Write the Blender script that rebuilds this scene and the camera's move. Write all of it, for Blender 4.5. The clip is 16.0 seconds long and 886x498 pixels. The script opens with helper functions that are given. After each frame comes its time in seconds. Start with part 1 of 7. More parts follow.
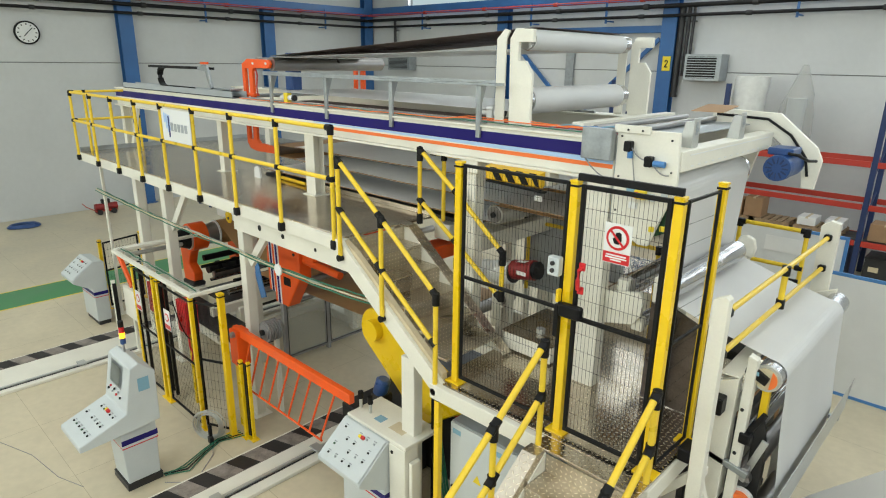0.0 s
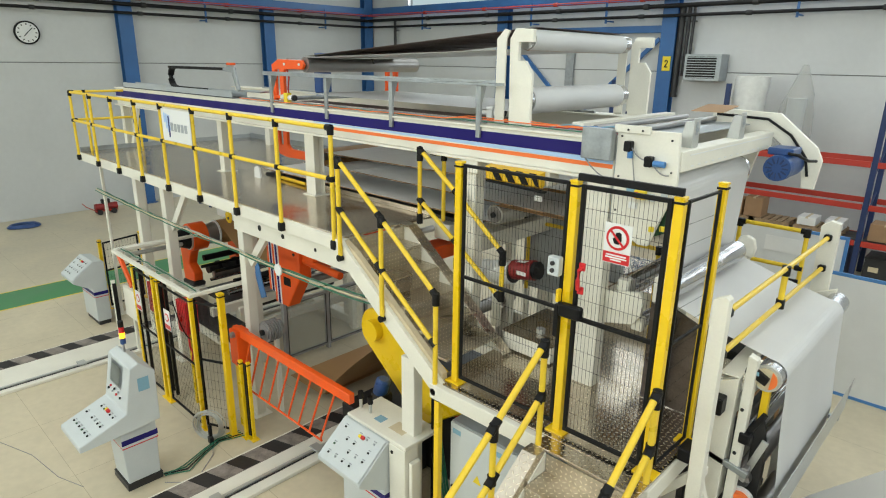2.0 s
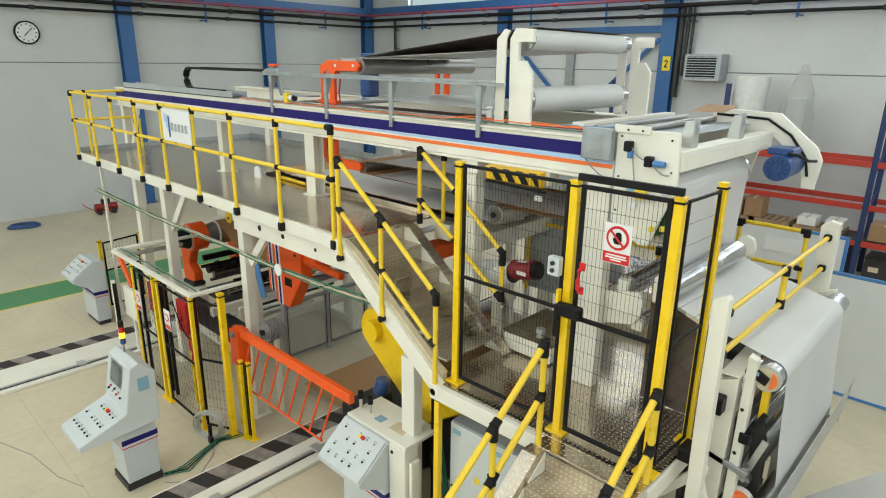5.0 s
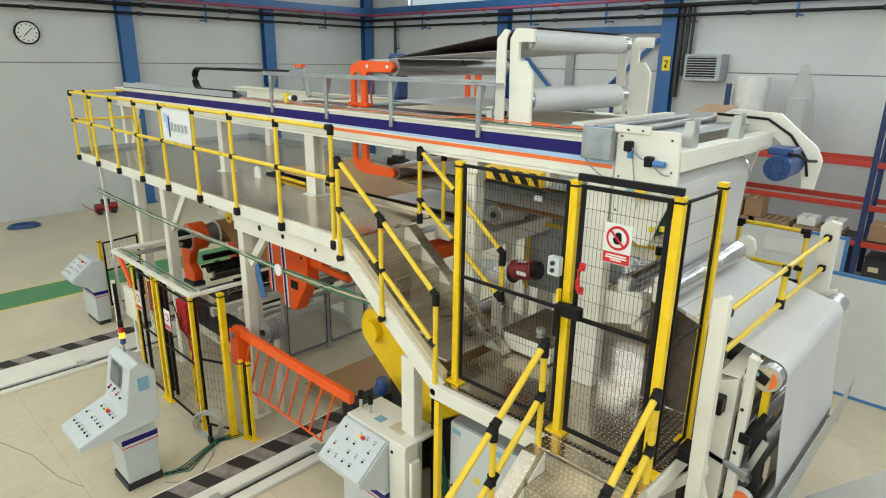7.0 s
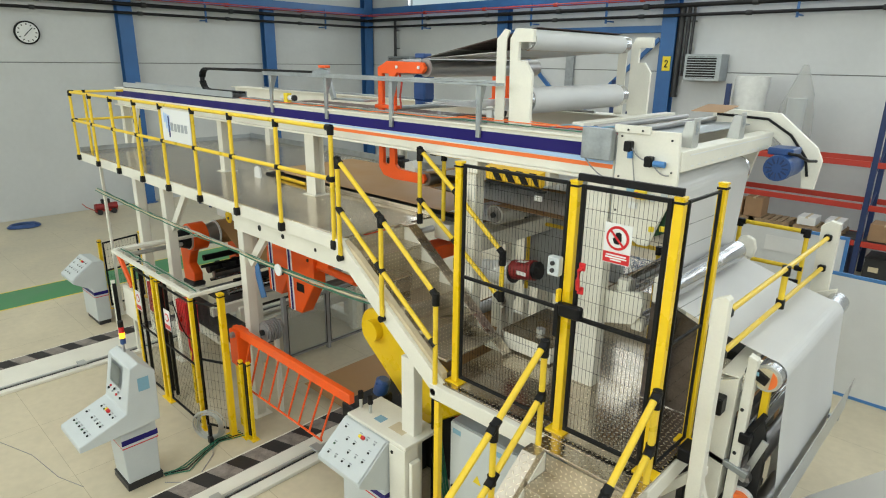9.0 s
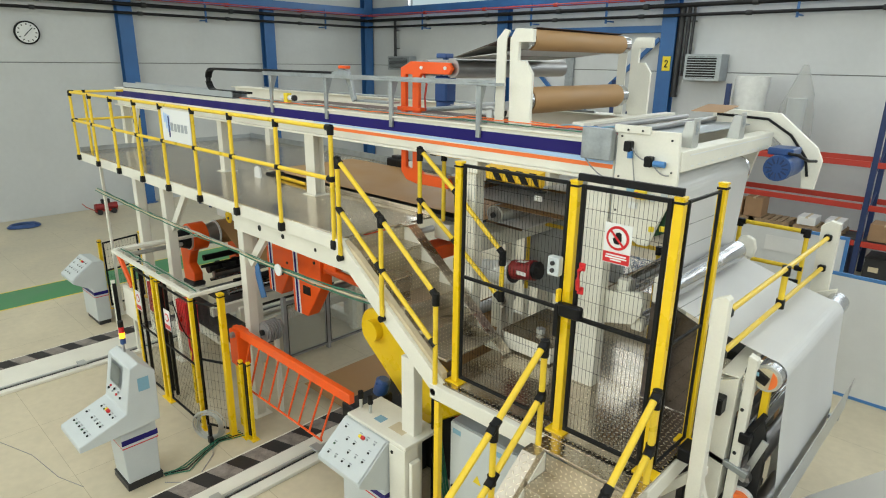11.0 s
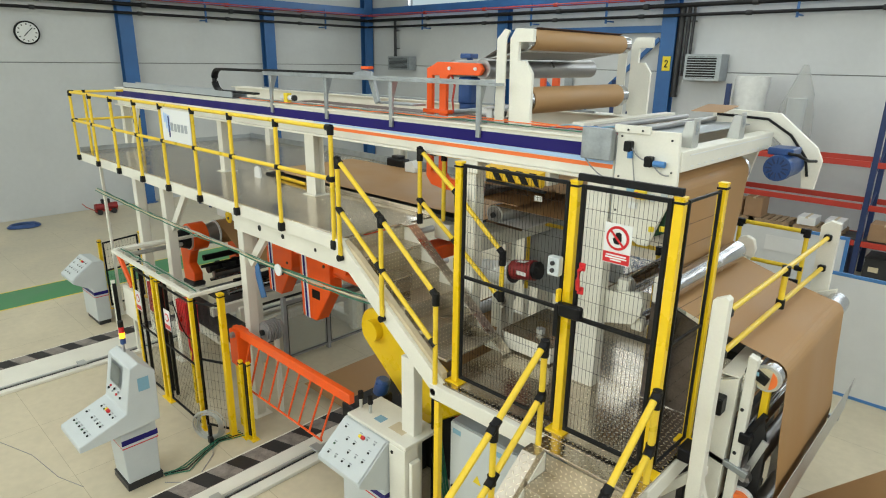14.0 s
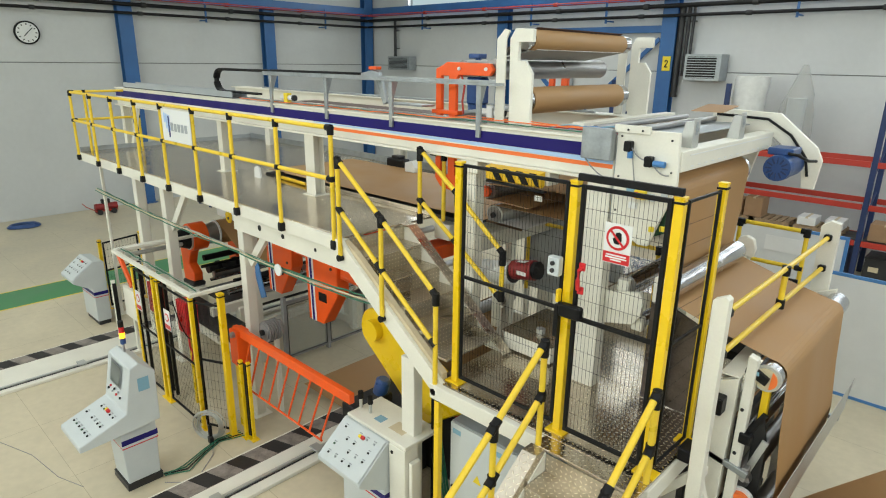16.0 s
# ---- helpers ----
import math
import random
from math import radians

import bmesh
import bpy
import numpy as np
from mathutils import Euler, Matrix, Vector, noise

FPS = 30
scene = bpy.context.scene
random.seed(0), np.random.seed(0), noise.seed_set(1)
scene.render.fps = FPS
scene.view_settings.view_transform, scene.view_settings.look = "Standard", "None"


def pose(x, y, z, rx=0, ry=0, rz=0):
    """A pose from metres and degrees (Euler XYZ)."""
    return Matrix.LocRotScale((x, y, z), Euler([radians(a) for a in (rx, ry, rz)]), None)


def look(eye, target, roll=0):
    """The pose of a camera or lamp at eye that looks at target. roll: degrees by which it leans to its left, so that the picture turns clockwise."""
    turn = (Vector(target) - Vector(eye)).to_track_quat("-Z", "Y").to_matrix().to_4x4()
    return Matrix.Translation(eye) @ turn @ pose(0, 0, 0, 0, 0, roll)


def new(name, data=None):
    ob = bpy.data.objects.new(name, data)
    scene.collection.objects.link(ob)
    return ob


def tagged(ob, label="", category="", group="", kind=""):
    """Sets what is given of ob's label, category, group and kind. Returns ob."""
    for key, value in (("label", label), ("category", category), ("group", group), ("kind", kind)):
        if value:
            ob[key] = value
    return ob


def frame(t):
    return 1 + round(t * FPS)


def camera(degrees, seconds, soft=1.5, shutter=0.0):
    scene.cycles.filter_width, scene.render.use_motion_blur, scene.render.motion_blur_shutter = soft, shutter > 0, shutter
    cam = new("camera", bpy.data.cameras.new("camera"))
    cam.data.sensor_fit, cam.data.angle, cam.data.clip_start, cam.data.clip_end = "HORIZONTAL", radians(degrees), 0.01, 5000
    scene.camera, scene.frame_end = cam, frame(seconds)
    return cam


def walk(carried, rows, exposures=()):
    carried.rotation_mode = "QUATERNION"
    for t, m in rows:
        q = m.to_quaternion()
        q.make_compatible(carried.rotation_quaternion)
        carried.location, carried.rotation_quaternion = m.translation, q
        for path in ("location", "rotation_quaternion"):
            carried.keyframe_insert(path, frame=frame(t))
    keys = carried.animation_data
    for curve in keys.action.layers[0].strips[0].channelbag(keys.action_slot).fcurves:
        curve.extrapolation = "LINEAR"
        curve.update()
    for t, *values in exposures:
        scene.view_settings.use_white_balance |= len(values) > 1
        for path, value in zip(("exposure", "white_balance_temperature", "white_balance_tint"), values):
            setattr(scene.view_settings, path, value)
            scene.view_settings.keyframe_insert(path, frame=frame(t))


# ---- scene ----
# ---------- camera: stands still on a gallery, 4.85 m above the hall floor ----------
EYE = Vector((0.0, 0.0, 4.85))
YAW, PITCH = radians(-43.537), radians(17.079)
AIM = Vector((math.sin(YAW) * math.cos(PITCH), math.cos(YAW) * math.cos(PITCH), -math.sin(PITCH)))
cam = camera(71.74, 16.0, soft=1.08)
STAND = look(EYE, EYE + AIM * 10, 0.82)
walk(cam, [(0.0, STAND), (16.0, STAND)], exposures=[(0.0, 0.0, 6500, 10), (16.0, 0.0, 6500, 10)])

# ---------- light: daylight through roof lights and a high window band; front and right bands added ---
world = bpy.data.worlds.new("sky")
scene.world = world
world.use_nodes = True
wn = world.node_tree
sky = wn.nodes.new("ShaderNodeTexSky")
sky.sky_type, sky.sun_disc = "NISHITA", False
sky.sun_elevation, sky.sun_rotation = radians(48), radians(200)
wn.nodes["Background"].inputs[1].default_value = 0.12
wn.links.new(sky.outputs[0], wn.nodes["Background"].inputs[0])

XW, YW, XE, YF, ZC = -21.96, 18.26, 9.0, -10.0, 8.6   # inner faces of the hall


def daylight(name, m, sx, sy, watts, colour=(0.95, 1.0, 0.905)):
    lamp = bpy.data.lights.new(name, "AREA")
    lamp.shape, lamp.size, lamp.size_y, lamp.energy, lamp.color = "RECTANGLE", sx, sy, watts, colour
    ob = new(name, lamp)
    ob.matrix_world = m
    return ob


ROOF_LIGHTS = [(-13.4, 2.4), (-7.0, 2.4), (-0.6, 2.4), (5.8, 2.4)]    # x, width; each runs along y
for rx, rw in ROOF_LIGHTS:
    daylight("roof_light_daylight", pose(rx, 4.85, ZC + 0.18), rw, 25.7, 365)
daylight("window_and_fill_daylight", pose(-6.5, YW + 0.12, 7.55, -90, 0, 0), 26.0, 1.1, 420, (0.89, 0.97, 0.97))
# fill: unseen right-hand band, added to brighten the rolls and left wall
daylight("window_and_fill_daylight", pose(XE + 0.12, 4.0, 7.3, 90, 0, 90), 24.0, 1.6, 330, (0.93, 0.98, 0.94))
# fill: unseen, assumed front band, set to brighten the sheets and near sides
daylight("window_and_fill_daylight", pose(-6.5, YF - 0.12, 7.55, 90, 0, 0), 26.0, 1.1, 1150, (0.95, 1.0, 0.905))

# ---------- materials ----------


def material(name, colour, rough=0.5, metal=0.0, vary=0.12, scale=3.0, fine=60.0, bump=0.0, bump_scale=80.0, spec=0.5, warp=0.0, coat=0.0):
    """A surface with two scales of uneven colour, uneven gloss and fine relief."""
    m = bpy.data.materials.new(name)
    m.use_nodes = True
    nt = m.node_tree
    n, l = nt.nodes, nt.links
    b = n["Principled BSDF"]
    b.inputs["Metallic"].default_value = metal
    b.inputs["Specular IOR Level"].default_value = spec
    b.inputs["Coat Weight"].default_value = coat
    tc = n.new("ShaderNodeTexCoord")
    big, small = n.new("ShaderNodeTexNoise"), n.new("ShaderNodeTexNoise")
    big.inputs["Scale"].default_value, big.inputs["Detail"].default_value = scale, 5
    small.inputs["Scale"].default_value, small.inputs["Detail"].default_value = fine, 3
    big.inputs["Distortion"].default_value = warp
    l.new(tc.outputs["Object"], big.inputs["Vector"])
    l.new(tc.outputs["Object"], small.inputs["Vector"])
    add = n.new("ShaderNodeMath")
    add.operation = "MULTIPLY_ADD"
    add.inputs[1].default_value = 0.35
    l.new(small.outputs[0], add.inputs[0])
    l.new(big.outputs[0], add.inputs[2])
    ramp = n.new("ShaderNodeMapRange")
    ramp.inputs["From Min"].default_value, ramp.inputs["From Max"].default_value = 0.45, 0.9
    ramp.inputs["To Min"].default_value, ramp.inputs["To Max"].default_value = 1 - vary, 1 + vary * 0.6
    l.new(add.outputs[0], ramp.inputs["Value"])
    mix = n.new("ShaderNodeVectorMath")
    mix.operation = "SCALE"
    mix.inputs[0].default_value = colour
    l.new(ramp.outputs[0], mix.inputs["Scale"])
    l.new(mix.outputs[0], b.inputs["Base Color"])
    r = n.new("ShaderNodeMapRange")
    r.inputs["From Min"].default_value, r.inputs["From Max"].default_value = 0.3, 0.7
    r.inputs["To Min"].default_value, r.inputs["To Max"].default_value = max(0.03, rough - 0.08), min(1, rough + 0.1)
    l.new(big.outputs[0], r.inputs["Value"])
    l.new(r.outputs[0], b.inputs["Roughness"])
    if bump:
        bn = n.new("ShaderNodeBump")
        tx = n.new("ShaderNodeTexNoise")
        tx.inputs["Scale"].default_value, tx.inputs["Detail"].default_value = bump_scale, 4
        l.new(tc.outputs["Object"], tx.inputs["Vector"])
        bn.inputs["Strength"].default_value, bn.inputs["Distance"].default_value = bump, 0.004
        l.new(tx.outputs[0], bn.inputs["Height"])
        l.new(bn.outputs[0], b.inputs["Normal"])
    return m


def glow(name, colour, strength):
    m = bpy.data.materials.new(name)
    m.use_nodes = True
    b = m.node_tree.nodes["Principled BSDF"]
    b.inputs["Base Color"].default_value = (*colour, 1)
    b.inputs["Emission Color"].default_value = (*colour, 1)
    b.inputs["Emission Strength"].default_value = strength
    return m


def tread_plate(name, colour=(0.75, 0.665, 0.545), rough=0.17):
    """Aluminium chequer plate: short raised bars, each square of them turned against the next."""
    m = material(name, colour, rough, 1.0, 0.3, 1.6, 25, warp=0.6)
    n, l = m.node_tree.nodes, m.node_tree.links
    tc = n.new("ShaderNodeTexCoord")
    sep = n.new("ShaderNodeSeparateXYZ")
    l.new(tc.outputs["Object"], sep.inputs[0])

    def op(kind, a, b=None, c=None):
        x = n.new("ShaderNodeMath")
        x.operation = kind
        for i, v in enumerate((a, b, c)):
            if v is None:
                continue
            if isinstance(v, (int, float)):
                x.inputs[i].default_value = v
            else:
                l.new(v, x.inputs[i])
        return x.outputs[0]
    face = n.new("ShaderNodeSeparateXYZ")
    l.new(tc.outputs["Normal"], face.inputs[0])
    isx = op("GREATER_THAN", op("ABSOLUTE", face.outputs[0]), 0.6)
    isy = op("GREATER_THAN", op("ABSOLUTE", face.outputs[1]), 0.6)
    su = op("ADD", op("MULTIPLY", sep.outputs[0], op("SUBTRACT", 1.0, isx)), op("MULTIPLY", sep.outputs[2], isx))
    sv = op("ADD", op("MULTIPLY", sep.outputs[1], op("SUBTRACT", 1.0, isy)), op("MULTIPLY", sep.outputs[2], isy))
    u = op("MULTIPLY", su, 24.0)
    v = op("MULTIPLY", sv, 24.0)
    chk = op("MODULO", op("ABSOLUTE", op("ADD", op("FLOOR", u), op("FLOOR", v))), 2.0)
    fu, fv = op("SUBTRACT", op("FRACT", u), 0.5), op("SUBTRACT", op("FRACT", v), 0.5)
    a, b_ = op("ADD", fu, fv), op("SUBTRACT", fu, fv)
    d1 = op("ADD", op("POWER", op("MULTIPLY", op("ABSOLUTE", a), 1.85), 2.0), op("POWER", op("MULTIPLY", op("ABSOLUTE", b_), 5.5), 2.0))
    d2 = op("ADD", op("POWER", op("MULTIPLY", op("ABSOLUTE", a), 5.5), 2.0), op("POWER", op("MULTIPLY", op("ABSOLUTE", b_), 1.85), 2.0))
    d = op("ADD", op("MULTIPLY", d1, chk), op("MULTIPLY", d2, op("SUBTRACT", 1.0, chk)))
    h = op("MAXIMUM", op("SUBTRACT", 1.0, d), 0.0)
    bn = n.new("ShaderNodeBump")
    bn.inputs["Strength"].default_value, bn.inputs["Distance"].default_value = 1.0, 0.0032
    l.new(h, bn.inputs["Height"])
    l.new(bn.outputs[0], n["Principled BSDF"].inputs["Normal"])
    bs = n["Principled BSDF"]
    worn = n.new("ShaderNodeVectorMath")
    worn.operation = "SCALE"
    l.new(bs.inputs["Base Color"].links[0].from_socket, worn.inputs[0])
    l.new(op("ADD", op("MULTIPLY", h, 0.65), 0.80), worn.inputs["Scale"])
    l.new(worn.outputs[0], bs.inputs["Base Color"])
    return m


def paper(name, colour, rough, share, back=None):
    """Thin paper: some of the light goes through the sheet."""
    m = material(name, colour, rough, vary=0.04, scale=1.5, fine=120, bump=0.02)
    n, l = m.node_tree.nodes, m.node_tree.links
    tr, mx = n.new("ShaderNodeBsdfTranslucent"), n.new("ShaderNodeMixShader")
    l.new(n["Principled BSDF"].inputs["Base Color"].links[0].from_socket, tr.inputs["Color"])
    mx.inputs[0].default_value = share
    l.new(n["Principled BSDF"].outputs[0], mx.inputs[1])
    l.new(tr.outputs[0], mx.inputs[2])
    l.new(mx.outputs[0], n["Material Output"].inputs["Surface"])
    return m


def floor_paint():
    """Cream epoxy floor with faint joints, scuffs and a dull sheen."""
    m = material("cream_floor", (0.61, 0.54, 0.395), 0.40, 0.0, 0.16, 0.5, 9.0, bump=0.08, bump_scale=14, warp=0.8)
    n, l = m.node_tree.nodes, m.node_tree.links
    tc = n.new("ShaderNodeTexCoord")
    br = n.new("ShaderNodeTexBrick")
    br.offset = 0.0
    br.inputs["Color1"].default_value = br.inputs["Color2"].default_value = (1, 1, 1, 1)
    br.inputs["Mortar"].default_value = (0.72, 0.70, 0.66, 1)
    br.inputs["Scale"].default_value, br.inputs["Mortar Size"].default_value = 1.0, 0.004
    br.inputs["Brick Width"].default_value, br.inputs["Row Height"].default_value = 1.5, 1.5
    br.inputs["Mortar Smooth"].default_value = 0.3
    l.new(tc.outputs["Object"], br.inputs["Vector"])
    b = n["Principled BSDF"]
    src = b.inputs["Base Color"].links[0].from_socket
    mx = n.new("ShaderNodeVectorMath")
    mx.operation = "MULTIPLY"
    l.new(src, mx.inputs[0])
    l.new(br.outputs["Color"], mx.inputs[1])
    l.new(mx.outputs[0], b.inputs["Base Color"])
    return m


BRUSHED = material("dark_brushed_sheet", (0.13, 0.11, 0.10), 0.32, 0.85, 0.45, 2.5, 70, warp=1.2)
CREAM = material("cream_machine_paint", (0.80, 0.78, 0.69), 0.38, vary=0.07, scale=2.5, bump=0.04, bump_scale=250)
YELLOW = material("yellow_rail_paint", (0.86, 0.60, 0.035), 0.34, vary=0.08, scale=6, coat=0.15)
FENCE_YELLOW = material("yellow_fence_paint", (0.90, 0.60, 0.01), 0.3, vary=0.04, scale=4, coat=0.2)
BLACK = material("black_plastic", (0.007, 0.007, 0.008), 0.45, vary=0.2, scale=12, spec=0.25)
DARK = material("dark_steel", (0.05, 0.05, 0.052), 0.45, 0.6, 0.25, 5)
STEEL = material("galvanised_steel", (0.40, 0.43, 0.45), 0.42, 0.75, 0.2, 9, 40)
CHROME = material("polished_roller_steel", (0.56, 0.56, 0.57), 0.2, 1.0, 0.1, 3, 90)
GREYROLL = material("ground_roller_steel", (0.36, 0.35, 0.345), 0.34, 0.85, 0.12, 3, 90)
TREAD = tread_plate("aluminium_chequer_plate")
TREADOLD = tread_plate("dull_chequer_plate", (0.74, 0.665, 0.55), 0.3)
NAVY = material("navy_stripe_paint", (0.014, 0.009, 0.14), 0.4, vary=0.05, spec=0.25)
SKYB = material("pale_blue_stripe_paint", (0.40, 0.58, 0.86), 0.35, vary=0.05)
ORANGE = material("orange_machine_paint", (0.88, 0.105, 0.008), 0.36, vary=0.08, scale=4, coat=0.1)
ORSTRIPE = material("orange_stripe_paint", (0.88, 0.19, 0.04), 0.4, vary=0.05)
DULLRED = material("dull_red_paint", (0.26, 0.018, 0.018), 0.45, vary=0.15)
RED = material("red_plastic", (0.62, 0.02, 0.025), 0.35, vary=0.08)
BLUE = material("blue_steel_paint", (0.035, 0.13, 0.34), 0.42, vary=0.14, scale=2)
BLUEFRAME = material("blue_board_frame", (0.07, 0.22, 0.50), 0.42, vary=0.1)
MOTOR = material("blue_motor_enamel", (0.025, 0.075, 0.24), 0.35, vary=0.15, scale=8)
DKBLUE = material("dark_blue_rack_paint", (0.015, 0.035, 0.12), 0.45, vary=0.2)
RACKRED = material("red_rack_paint", (0.45, 0.035, 0.02), 0.45, vary=0.15)
WALLP = material("white_wall_panel", (0.59, 0.605, 0.605), 0.5, vary=0.06, scale=0.6, fine=7)
CEIL = material("white_roof_sheet", (0.72, 0.73, 0.72), 0.6, vary=0.06, scale=0.6)
JOINT = material("grey_joint_seal", (0.22, 0.22, 0.22), 0.7)
FLOOR = floor_paint()


def clear_sheet(name):
    """Clear plastic sheet: mostly see-through, with a faint dull gloss."""
    m = material(name, (0.55, 0.56, 0.55), 0.25, vary=0.05)
    n, l = m.node_tree.nodes, m.node_tree.links
    tr, mx = n.new("ShaderNodeBsdfTransparent"), n.new("ShaderNodeMixShader")
    tr.inputs["Color"].default_value = (0.92, 0.93, 0.92, 1)
    mx.inputs[0].default_value = 0.78
    l.new(n["Principled BSDF"].outputs[0], mx.inputs[1])
    l.new(tr.outputs[0], mx.inputs[2])
    l.new(mx.outputs[0], n["Material Output"].inputs["Surface"])
    return m


CLEAR = clear_sheet("clear_plastic_sheet")
GREEN = material("green_floor_paint", (0.075, 0.27, 0.11), 0.42, vary=0.16, scale=1.2, warp=0.5)
GREYPAINT = material("pale_grey_cabinet_paint", (0.56, 0.60, 0.61), 0.4, vary=0.05, scale=3, bump=0.05, bump_scale=300)
GREYDARK = material("mid_grey_cabinet_paint", (0.36, 0.39, 0.41), 0.4, vary=0.06)
WHITE = material("white_paint", (0.78, 0.79, 0.78), 0.4, vary=0.04)
BOARD = material("white_board_panel", (0.70, 0.72, 0.72), 0.35, vary=0.04)
PAPER = paper("white_paper_web", (0.89, 0.89, 0.885), 0.36, 0.42)
KRAFT = paper("brown_kraft_paper", (0.45, 0.26, 0.108), 0.5, 0.1)
# kraft brown with shade put into the colour: span underside, gap beside beam
BROWN_SHADE = material("shaded_brown", (0.085, 0.042, 0.03), 0.5, vary=0.15, scale=1.5)
GREYBACK = material("grey_paper_back", (0.33, 0.31, 0.28), 0.5, vary=0.08, scale=1.5)
CARD = material("brown_cardboard", (0.36, 0.22, 0.12), 0.75, vary=0.12, scale=5)
WOOD = material("pale_pallet_wood", (0.34, 0.24, 0.14), 0.8, vary=0.3, scale=10, fine=80)
GREENHOSE = material("green_cable", (0.03, 0.17, 0.10), 0.45, vary=0.2)
GREYCABLE = material("grey_cable", (0.3, 0.3, 0.3), 0.5, vary=0.1)
LCD = material("grey_display_glass", (0.33, 0.36, 0.34), 0.12, vary=0.05)
TAPE_GREY = material("worn_grey_tape", (0.27, 0.235, 0.21), 0.6, vary=0.45, scale=7, fine=40)
TAPE_BLACK = material("worn_black_tape", (0.025, 0.022, 0.022), 0.55, vary=0.4, scale=7, fine=40)
HAZY = material("yellow_hazard_paint", (0.80, 0.50, 0.02), 0.4)
SIGNYEL = material("yellow_label", (0.85, 0.65, 0.03), 0.5)
BEIGE = material("beige_label", (0.62, 0.53, 0.36), 0.5)
CYAN = material("pale_blue_label", (0.22, 0.42, 0.55), 0.4)
GREENBELT = material("dark_green_belt", (0.03, 0.10, 0.05), 0.5)
GUIDE = material("pale_aluminium", (0.56, 0.57, 0.55), 0.4, 0.6, 0.1)
FILM = bpy.data.materials.new("clear_stretch_film")
FILM.use_nodes = True
_b = FILM.node_tree.nodes["Principled BSDF"]
_b.inputs["Base Color"].default_value, _b.inputs["Roughness"].default_value, _b.inputs["Alpha"].default_value = (0.5, 0.5, 0.48, 1), 0.18, 0.38
FOAM = material("white_wrapped_foam", (0.72, 0.73, 0.71), 0.35, vary=0.12, scale=6, bump=0.3, bump_scale=9)
AMBER = glow("amber_signal_lamp", (1.0, 0.42, 0.02), 2.2)

# ---------- building helpers ----------
ORIGIN = {}


def thing(name, at, label, category, group="", kind=""):
    ob = tagged(new(name), label, category, group, kind)
    ob.empty_display_size = 0.1
    ob.location = at
    ORIGIN[ob] = Vector(at)
    return ob


def part(name, bm, mat, parent=None, label="", smooth=False):
    """Links a bmesh, drawn in hall coordinates, as one mesh under a thing or a part."""
    org = ORIGIN.get(parent, Vector((0, 0, 0)))
    if org.length:
        bm.transform(Matrix.Translation(-org))
    me = bpy.data.meshes.new(name)
    for f in bm.faces:
        f.smooth = smooth
    bm.to_mesh(me)
    bm.free()
    for mm in (mat if isinstance(mat, (list, tuple)) else (mat,)):
        me.materials.append(mm)
    ob = new(name, me)
    if smooth:
        me.shade_smooth()
        me.set_sharp_from_angle(angle=radians(38))
    if parent:
        ob.parent = parent
        ORIGIN[ob] = org
    return tagged(ob, label)


def solo(name, bm, mat, label, category, group="", kind="", smooth=False):
    return tagged(part(name, bm, mat, None, label, smooth), label, category, group, kind)


def box(bm, x0, x1, y0, y1, z0, z1, bevel=0.004, mi=0):
    vs = [bm.verts.new((x, y, z)) for x in (x0, x1) for y in (y0, y1) for z in (z0, z1)]
    fs = [bm.faces.new([vs[i] for i in q]) for q in ((0, 1, 3, 2), (4, 6, 7, 5), (0, 4, 5, 1), (2, 3, 7, 6), (0, 2, 6, 4), (1, 5, 7, 3))]
    for f in fs:
        f.material_index = mi
    if bevel:
        w = min(bevel, 0.3 * min(abs(x1 - x0), abs(y1 - y0), abs(z1 - z0)))
        es = list({e for f in fs for e in f.edges})
        bmesh.ops.bevel(bm, geom=es, offset=w, segments=1, affect="EDGES", material=mi)
    return bm


def B(*a, **k):
    return box(bmesh.new(), *a, **k)


def cyl(bm, p, q, r, seg=12, r2=None, caps=True, mi=0):
    p, q = Vector(p), Vector(q)
    d = q - p
    m = Matrix.Translation((p + q) / 2) @ d.to_track_quat("Z", "Y").to_matrix().to_4x4()
    out = bmesh.ops.create_cone(bm, cap_ends=caps, segments=seg, radius1=r, radius2=r if r2 is None else r2, depth=d.length, matrix=m)
    if mi:
        for f in {f for v in out["verts"] for f in v.link_faces}:
            f.material_index = mi
    return bm


def C(*a, **k):
    return cyl(bmesh.new(), *a, **k)


def prism(bm, pts, axis, a, b, bevel=0.003, mi=0):
    """A plate: a polygon in the plane across `axis`, from a to b along it. y: points are (x, z); x: (y, z); z: (x, y)."""
    def at(p, h):
        return {"y": (p[0], h, p[1]), "x": (h, p[0], p[1]), "z": (p[0], p[1], h)}[axis]
    lo, hi = [bm.verts.new(at(p, a)) for p in pts], [bm.verts.new(at(p, b)) for p in pts]
    n = len(pts)
    fs = [bm.faces.new(lo[::-1]), bm.faces.new(hi)] + [bm.faces.new((lo[i], lo[(i + 1) % n], hi[(i + 1) % n], hi[i])) for i in range(n)]
    for f in fs:
        f.material_index = mi
    bmesh.ops.recalc_face_normals(bm, faces=fs)
    if bevel:
        bmesh.ops.bevel(bm, geom=list({e for f in fs for e in f.edges}), offset=bevel, segments=1, affect="EDGES", material=mi)
    return bm


def P(*a, **k):
    return prism(bmesh.new(), *a, **k)


